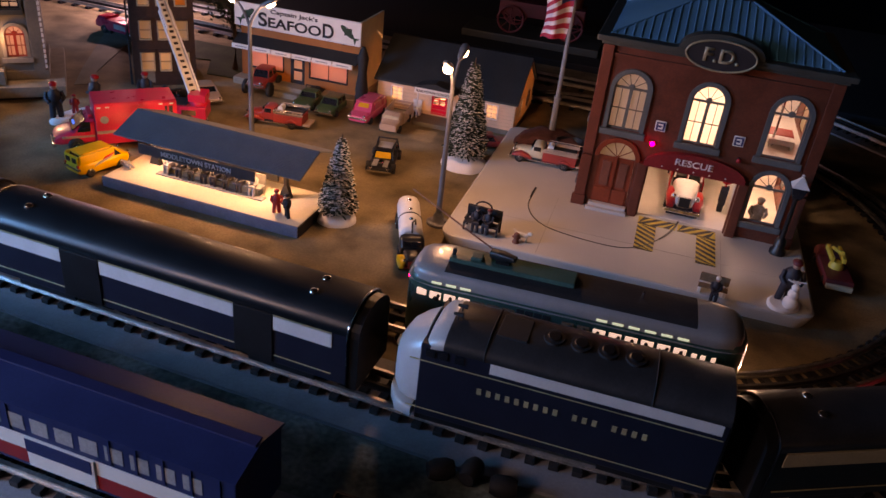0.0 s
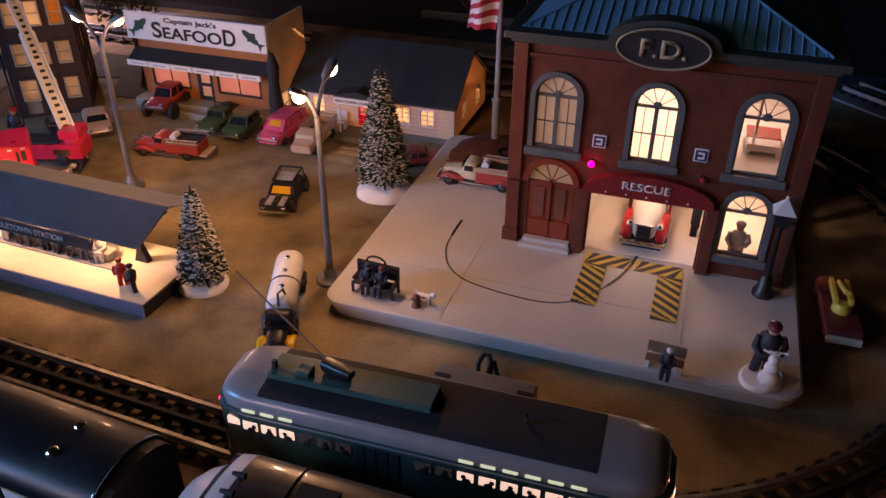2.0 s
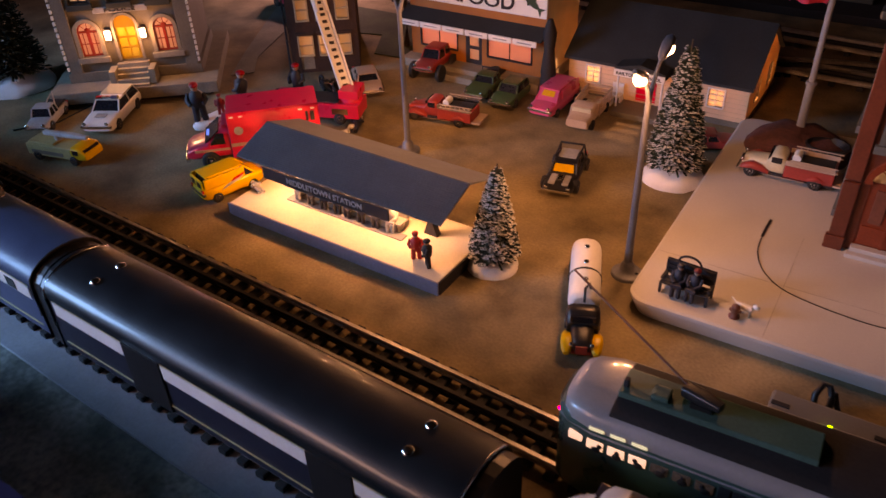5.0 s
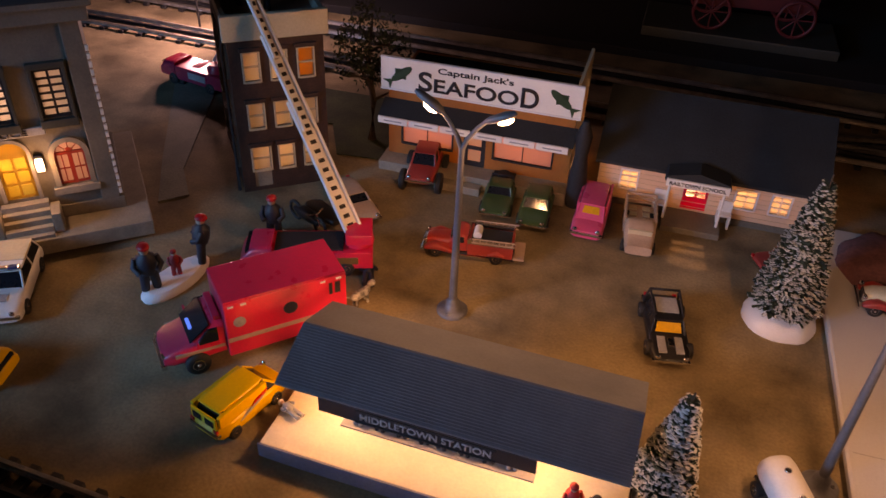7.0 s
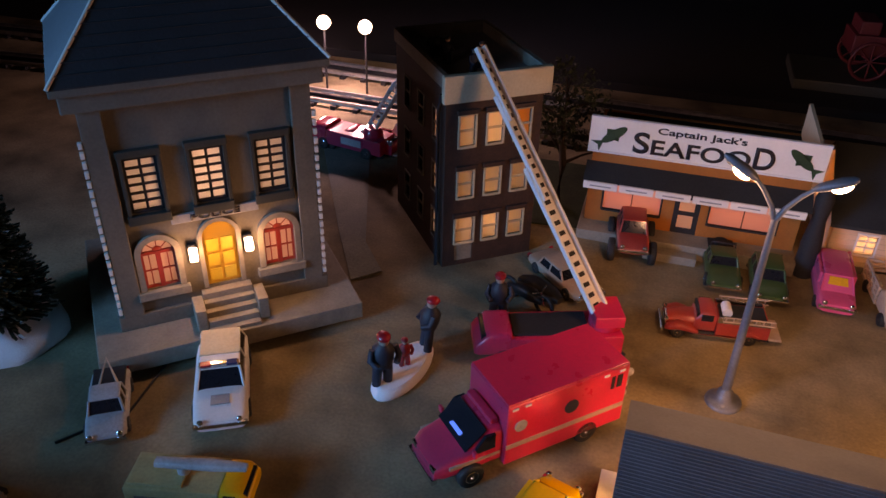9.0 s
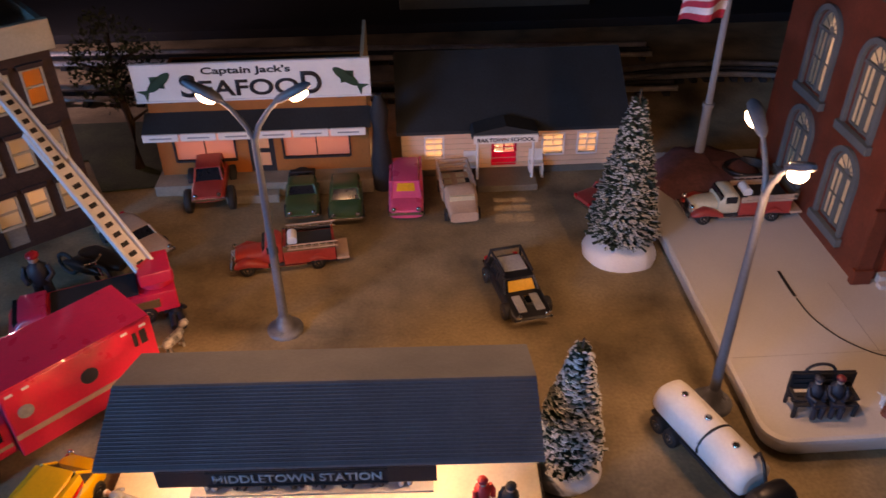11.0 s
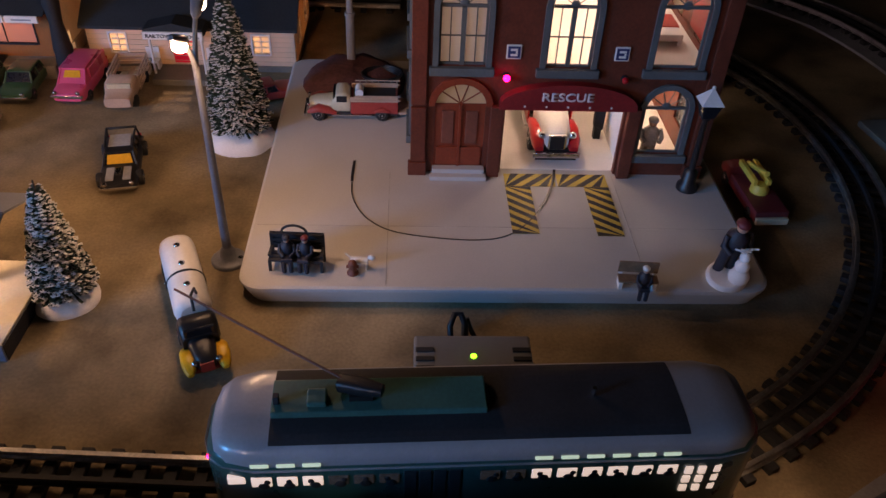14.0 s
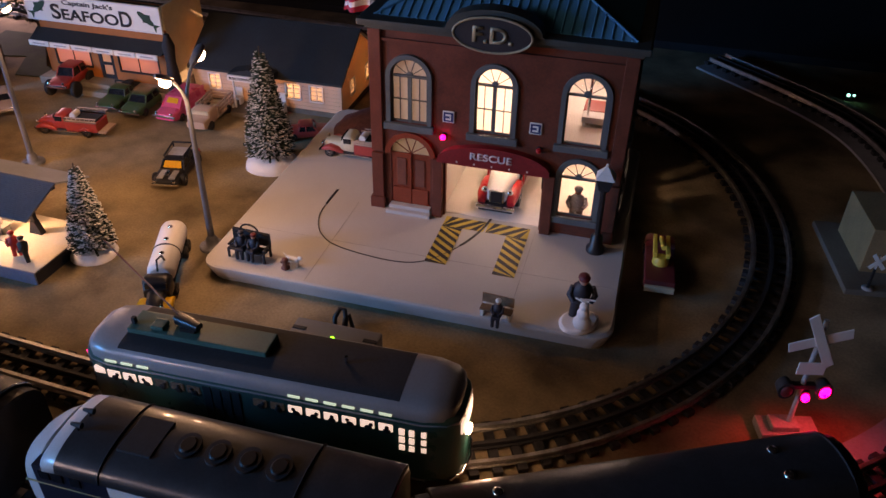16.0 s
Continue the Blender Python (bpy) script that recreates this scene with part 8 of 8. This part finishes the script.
base_g = G().lathe([(0.0185, 0), (0.019, 0.002), (0.0165, 0.0035)], n=24).move(Matrix.Rotation(radians(-35), 4, "Z") @ Matrix.Diagonal((0.75, 0.95, 1, 1)))
solid("snow_base", base_g, "snow", "white oval snow base of the snowman figure", "figurine base", turned(0.3325, 0.0155, 0, YZ))
sn = G().ball((0, 0, 0.0065), (0.0075, 0.0070, 0.0068)).ball((0, 0, 0.0155), 0.0052).ball((0, 0, 0.0225), 0.0038)
for k in range(5):
    sn.cyl((0.003 * (k % 2), 0.001 * k, 0.0265), (0.004 * (k - 2), 0.001, 0.0290), 0.0008, n=5)
solid("snowman", sn, "snow", "small white toy snowman on the snow base", "figurine", turned(0.3355, 0.0060, 0, YZ + 0.003))
blob_figure("tall_firefighter_figurine", turned(0.3310, 0.0215, 0, YZ + 0.003), "porcelain firefighter in a navy coat behind the snowman", "fignavy", 0.046, "", "darkred", 8, 10)
for nm, ax, ay, tx in (("snow_base_pair", -0.5115, 0.0940, 78), ("snow_base_single", -0.4595, 0.1685, 0)):
    gg = G().lathe([(0.016, 0), (0.0165, 0.003), (0.013, 0.006)], n=24)
    if "pair" in nm:
        gg.move(Matrix.Diagonal((2.15, 0.95, 1, 1)))
    solid("snow_base", gg, "snow", "white snow base under toy firefighters", "figurine base", on_felt(ax, ay, tx))
blob_figure("firefighter_figurine", on_felt(-0.5195, 0.0730, 0, 0.006), "toy firefighter with a red helmet leaning on the snow base", "fignavy", 0.046, "snow firefighters", "red", 6, 40)
blob_figure("firefighter_figurine", on_felt(-0.5030, 0.1185, 0, 0.006), "toy firefighter with a red helmet standing on the snow base", "fignavy", 0.044, "snow firefighters", "red", -8, -60)
blob_figure("child_figurine", on_felt(-0.5105, 0.0950, 0, 0.006), "small toy child in red between the firefighters", "figred", 0.024, "", None, 0, 30)
blob_figure("firefighter_figurine", on_felt(-0.4595, 0.1685, 0, 0.006), "toy firefighter holding a red hose on a round snow base", "fignavy", 0.042, "snow firefighters", "red", 0, 10)
blob_figure("fallen_firefighter_figurine", on_felt(-0.3620, 0.1385, 20, 0.005), "toy firefighter with a white helmet lying on the ground", "fignavy", 0.030, "", "white", -86)
mc = thing("black_motorcycle", on_felt(-0.4430, 0.2005, -30), "black toy motorcycle with sidecar beside the tower", "motorcycle")
for x in (-0.018, 0.018):
    part("wheel", G().tube([(x + 0.0085 * math.cos(a), 0, 0.0095 + 0.0085 * math.sin(a)) for a in (2 * math.pi * k / 16 for k in range(17))], 0.0016, 6), "rubber", mc)
part("frame", G().hull([(-0.020, 0.002, 0.009, 0.013), (-0.008, 0.005, 0.008, 0.018), (0.006, 0.005, 0.008, 0.019), (0.016, 0.002, 0.009, 0.013)], 14, 3), "black", mc)
part("handlebar", G().tube([(0.012, -0.008, 0.022), (0.014, 0, 0.020), (0.012, 0.008, 0.022)], 0.0008, 6).cyl((0.014, 0, 0.020), (0.018, 0, 0.0095), 0.0009, n=6), "chrome", mc)
part("sidecar", G().hull([(-0.020, 0.004, 0.006, 0.012), (-0.010, 0.009, 0.004, 0.016), (0.010, 0.009, 0.004, 0.015), (0.022, 0.004, 0.006, 0.011)], 16, 3).move(Matrix.Translation((0, 0.0155, 0))).box(-0.004, 0.004, 0.004, 0.008, 0.008, 0.010).cyl((-0.006, 0.0155, 0.0), (-0.006, 0.0155, 0.005), 0.003, n=8), "black", mc)

# ---- flagpole on a mossy mound ----
gm = G().lathe([(0.048, 0), (0.047, 0.004), (0.040, 0.011), (0.026, 0.016), (0.010, 0.0175), (0.0005, 0.018)], n=36)
gm.v = [(x * (1 + 0.12 * noise.noise((x * 40, y * 40, 3))), y * (1 + 0.12 * noise.noise((x * 40 + 5, y * 40, 3))), z * (1 + 0.3 * noise.noise((x * 70, y * 70, 9)))) for x, y, z in gm.v]
solid("moss_mound", gm, "bush", "round maroon moss mound at the flagpole's foot", "mound", turned(0.058, 0.292, 0, YZ))
solid("coiled_hose", G().tube([((0.016 + 0.001 * k / 12) * math.cos(k * 0.52), (0.012 + 0.001 * k / 12) * math.sin(k * 0.52), 0.0015 + k * 0.0001) for k in range(40)], 0.0016, 6), "black", "coil of black hose on the moss mound", "hose", turned(0.085, 0.280, 0, YZ + 0.0125))
fp = thing("flagpole", turned(0.055, 0.31, 0, YZ + 0.014), "grey flagpole with a hanging striped flag", "flagpole")
part("pole", G().cyl((0, 0, 0), (0, 0, 0.046), 0.0042, 0.0040, 14).cyl((0, 0, 0.046), (0, 0, 0.049), 0.0050, 0.0050, 14).cyl((0, 0, 0.049), (0, 0, 0.25), 0.0030, 0.0022, 12), "cargrey", fp)
part("finial", G().ball((0, 0, 0.253), 0.0042), "gold", fp)


def flag_point(u, v):
    sag = u * u * 0.012
    return (-0.004 - 0.033 * u + 0.004 * math.sin(v * 3), -0.006 + 0.010 * math.sin(u * 7 + v * 1.5) * (0.3 + u), 0.212 - v * 0.090 - 0.022 * u - sag + 0.03 * u * v)


for k in range(13):
    v0, v1 = k / 13, (k + 1) / 13
    for side, (ua, ub) in (("canton", (0.0, 0.42)), ("fly", (0.42, 1.0))):
        m_ = "flagblue" if side == "canton" and k < 6 else ("flagred" if k % 2 == 0 else "flagwhite")
        pts = []
        for i in range(9):
            u = ua + (ub - ua) * i / 8
            pts.append((flag_point(u, v0), flag_point(u, v1)))
        g = G()
        th = Vector((0, 0.0004, 0))
        vs = [p for a, b in pts for p in (a, b)] + [tuple(Vector(p) + th) for a, b in pts for p in (a, b)]
        n2 = len(pts) * 2
        fs = [(2 * i, 2 * i + 1, 2 * i + 3, 2 * i + 2) for i in range(8)] + [(n2 + 2 * i, n2 + 2 * i + 2, n2 + 2 * i + 3, n2 + 2 * i + 1) for i in range(8)]
        g.add(vs, fs, True)
        part("flag_stripe", g, m_, fp)
for k in range(5):
    for i in range(5):
        p = flag_point(0.05 + 0.08 * i, 0.04 + 0.088 * k)
        part("flag_star", G().ball((p[0], p[1] - 0.0006, p[2]), (0.0009, 0.0004, 0.0009), 6, 4), "flagwhite", fp)

# ---- transformer, cables, crossing signal, house at the right ----
tx = thing("transformer_box", turned(0.150, -0.074, 0), "grey plastic transformer box with a green lamp and black knob", "transformer")
part("case", G().box(-0.036, 0.036, -0.030, 0.026, 0, 0.022, 0.002), "transformer", tx)
for s in (-1, 1):
    for i in range(6):
        part("vent_rib", G().box(s * 0.0295 - 0.0055, s * 0.0295 + 0.0055, -0.026 + i * 0.0075, -0.0225 + i * 0.0075, 0.0215, 0.0228, 0.0004), "matteblack", tx)
part("knob", G().lathe([(0.0075, 0.022), (0.0075, 0.0285), (0.006, 0.0300)], (0.006, -0.012, 0)), "black", tx)
part("lamp", G().ball((0.0, 0.008, 0.0222), (0.0018, 0.0018, 0.0010)), "greenled", tx, "glowing green lamp")
cb = G()
cb.tube([(-0.004, 0.0, 0.0), (-0.005, 0.004, 0.012), (-0.002, 0.009, 0.018), (0.002, 0.009, 0.018), (0.005, 0.004, 0.012), (0.005, -0.002, 0.003)], 0.0021, 8)
cb.tube([(0.004, -0.004, 0.003), (0.004, 0.004, 0.013), (0.006, 0.008, 0.014), (0.009, 0.006, 0.006), (0.012, 0.002, 0.0022)], 0.0018, 8)
solid("cable_loop", cb, "black", "thick black cable loop behind the transformer", "cable", turned(0.1425, -0.034, 0))
solid("ground_cable", G().tube([(-0.70, -0.038, 0.0053), (-0.672, 0.0, 0.0053), (-0.676, 0.05, 0.0053), (-0.664, 0.075, 0.0053)], 0.0010, 6), "black", "thin black cable lying on the ground", "cable")
sgm = turned(0.492, -0.045, 14) @ Matrix.Diagonal((1.1, 1.1, 1.36, 1))
cs = thing("crossing_signal", sgm, "toy railway crossing signal with a white crossbuck and glowing red lamps", "signal")
part("base", G().box(-0.019, 0.019, -0.009, 0.009, 0, 0.0055, 0.001).box(-0.012, 0.006, -0.006, 0.006, 0.0055, 0.009, 0.0008), "figgrey", cs, "grey base")
part("mast", G().cyl((0, 0, 0.009), (0, 0, 0.078), 0.0016, n=10), "figgrey", cs)
for a in (58, -16):
    part("crossbuck_board", G().box(-0.0185, 0.0185, -0.0022, -0.0014, -0.0030, 0.0030, 0.0003).move(Matrix.Translation((0, -0.0008 if a > 0 else 0.0003, 0.066)) @ Matrix.Rotation(radians(a), 4, "Y")), "signwhite", cs)
part("number_board", G().box(-0.0085, 0.0085, -0.0030, -0.0022, 0.0445, 0.0525, 0.0003), "signwhite", cs)
part("lamp_bar", G().box(-0.013, 0.013, -0.002, 0.002, 0.0335, 0.0365, 0.0005), "matteblack", cs)
for x, on in ((-0.012, False), (0.012, True)):
    hd = part("lamp_hood", G().cyl((x, 0.002, 0.035), (x, -0.006, 0.035), 0.0045, 0.0052, 14), "matteblack", cs)
    part("lamp_lens", G().ball((x, -0.0062, 0.035), (0.0036, 0.0014, 0.0036)), "redlit" if on else "darkred", hd)
part("low_lamp", G().ball((0.003, -0.0030, 0.0285), 0.0026), "redlit", cs, "glowing red lamp")
part("low_lamp_hood", G().cyl((0.003, 0.002, 0.0285), (0.003, -0.002, 0.0285), 0.0038, n=12), "matteblack", cs)
lamp("signal_glow", "SPOT", sgm @ Vector((0.012, -0.0095, 0.0345)), 0.08, (1.0, 0.07, 0.07), 0.003, sgm @ Vector((0.012, -0.06, -0.05)), 165)
hr = thing("small_house", turned(0.600, 0.190, 8), "small tan toy house with pale roof on a dark base", "building")
part("yard_base", G().box(-0.050, 0.075, -0.040, 0.075, 0, 0.006, 0.001), "stonegrey", hr)
part("wall", G().box(-0.030, 0.06, -0.010, 0.060, 0.006, 0.052, 0.0006), "housetan", hr, "tan wall")
part("door", G().box(0.004, 0.022, -0.0112, -0.0101, 0.006, 0.038), "darkred", hr)
part("roof_slope", G().prism([(-0.016, 0.046), (-0.016, 0.0485), (0.025, 0.084), (0.025, 0.081)], "x", 0.002, 0.066), "stationback", hr)
part("roof_slope", G().prism([(0.066, 0.046), (0.066, 0.0485), (0.025, 0.084), (0.025, 0.081)], "x", 0.002, 0.066), "stationback", hr)
rr = thing("railroad_sign", turned(0.575, 0.150, 10, 0.006), "small white cross shaped toy sign on a black post", "sign")
part("post", G().cyl((0, 0, 0), (0, 0, 0.022), 0.0013, n=8), "black", rr)
part("foot", G().lathe([(0.005, 0), (0.005, 0.0012), (0.002, 0.0016)], n=12), "figgrey", rr)
for a in (50, -50):
    part("cross_board", G().box(-0.0095, 0.0095, -0.0020, -0.0013, -0.0018, 0.0018).move(Matrix.Translation((0, 0.0 if a > 0 else 0.0008, 0.030)) @ Matrix.Rotation(radians(a), 4, "Y")), "signwhite", rr)
part("post_top", G().cyl((0, 0, 0.022), (0, 0, 0.036), 0.0010, n=6), "white", rr)
solid("indicator_light", G().box(-0.006, 0.006, -0.003, 0.003, 0, 0.012, 0.0008), "matteblack", "dark box with a small cyan indicator", "indicator", turned(0.62, 0.60, 0))
solid("cyan_lamp", G().ball((-0.003, -0.0036, 0.009), 0.0022).ball((0.004, -0.0036, 0.0095), 0.0016), "cyanled", "two tiny glowing cyan lamps", "lamp", turned(0.62, 0.60, 0))
for x, y, a in ((0.092, -0.303, 30), (0.112, -0.297, 80), (0.135, -0.302, 10)):
    solid("dark_barrel", G().lathe([(0.0055, -0.009), (0.0075, -0.004), (0.0075, 0.004), (0.0055, 0.009)], n=16).move(Matrix.Translation((0, 0, 0.0075)) @ Matrix.Rotation(radians(90), 4, "Y")), "matteblack", "small dark toy barrel lying on the mat", "barrel", turned(x, y, a, 0.0012), "dark barrels")

# globes on added poles stand in for a pair of headlights at the back
for x, y in ((-0.788, 0.600), (-0.732, 0.600)):
    bl = thing("back_headlight_stand", turned(x, y, 0), "white glowing globe on an added pole, in place of a headlight at the back", "street lamp", "back lamps")
    part("pole", G().cyl((0, 0, 0), (0, 0, 0.080), 0.0016, 0.0012, 8), "matteblack", bl)
    part("globe", G().ball((0, 0, 0.087), 0.0085, 14, 9), "bulbwhite", bl, "glowing white globe")
    lamp("back_lamp_bulb", "POINT", (x, y - 0.014, 0.099), 0.85, (0.92, 0.78, 1.0), 0.006)

blob_figure("hall_figurine", turned(0.309, 0.165, 0, 0.0166), "grey toy figure standing inside the lower arched window", "figgrey", 0.040, "", "figgrey", 0, 0)

# parked ladder truck behind the police station
lb = thing("ladder_truck", turned(-0.682, 0.428, 168, 0.0042), "red toy ladder truck with a pale ladder behind the police station", "fire engine", "toy fire engines")
part("body", G().box(-0.044, 0.026, -0.0155, 0.0155, 0.0075, 0.0240, 0.001), "magred", lb)
part("cab", G().hull([(0.0265, 0.0155, 0.0075, 0.0275), (0.042, 0.0155, 0.0075, 0.0275), (0.049, 0.0150, 0.0080, 0.0195), (0.051, 0.0130, 0.0085, 0.0165)], 20, 6), "magred", lb)
part("windscreen", G().box(0.0435, 0.0475, -0.0125, 0.0125, 0.0190, 0.0250, 0.0006), "carglass", lb)
for s in (-1, 1):
    part("side_panel", G().box(-0.020, 0.006, *sorted((s * 0.0152, s * 0.0162)), 0.0125, 0.0205, 0.0004), "figgrey", lb)
part("turret", G().lathe([(0.011, 0.0241), (0.011, 0.0285), (0.008, 0.0330)], (-0.026, 0, 0)), "magred", lb)
tilt = Matrix.Translation((-0.026, 0, 0.0335)) @ Matrix.Rotation(radians(-114), 4, "Z") @ Matrix.Rotation(radians(-50), 4, "Y")
for a, b, w in ((0.0, 0.052, 0.0078), (0.044, 0.086, 0.0060)):
    sec = part("ladder_section", G().box(a, b, -w, -w + 0.0022, -0.0018, 0.0022, 0.0004).move(tilt), "white", lb, "pale ladder section")
    part("ladder_section", G().box(a, b, w - 0.0022, w, -0.0018, 0.0022, 0.0004).move(tilt), "white", lb, "pale ladder section")
    for i in range(9):
        x = a + (b - a) * (i + 0.5) / 9
        part("rung", G().cyl((x, -w + 0.001, 0), (x, w - 0.001, 0), 0.0009, n=6).move(tilt), "white", sec)
add_wheels(lb, (-0.026, 0.030), 0.0162, 0.0070)

# spotted dog beside the ladder truck
M["dogcoat"] = mat("spotted_coat", (0.02, 0.02, 0.02), 0.6, var=0.3, scale=230, col2=(0.75, 0.73, 0.70))
dog = thing("toy_dog", on_felt(-0.3610, 0.1205, 60), "small black and white spotted toy dog standing near the ladder truck", "dog figure")
part("body", G().hull([(-0.010, 0.0015, 0.0085, 0.0115), (-0.007, 0.0034, 0.0070, 0.0130), (0.004, 0.0036, 0.0068, 0.0135), (0.008, 0.0022, 0.0090, 0.0150)], 12, 2.5).ball((0.0105, 0, 0.0155), (0.0040, 0.0028, 0.0028), 10, 6).cyl((-0.0095, 0, 0.011), (-0.0155, 0, 0.0145), 0.0008, 0.0005, 6).cyl((-0.006, 0.002, 0), (-0.006, 0.002, 0.009), 0.0011, n=6).cyl((-0.006, -0.002, 0), (-0.006, -0.002, 0.009), 0.0011, n=6).cyl((0.005, 0.002, 0), (0.005, 0.002, 0.009), 0.0011, n=6).cyl((0.005, -0.002, 0), (0.005, -0.002, 0.009), 0.0011, n=6), "dogcoat", dog)
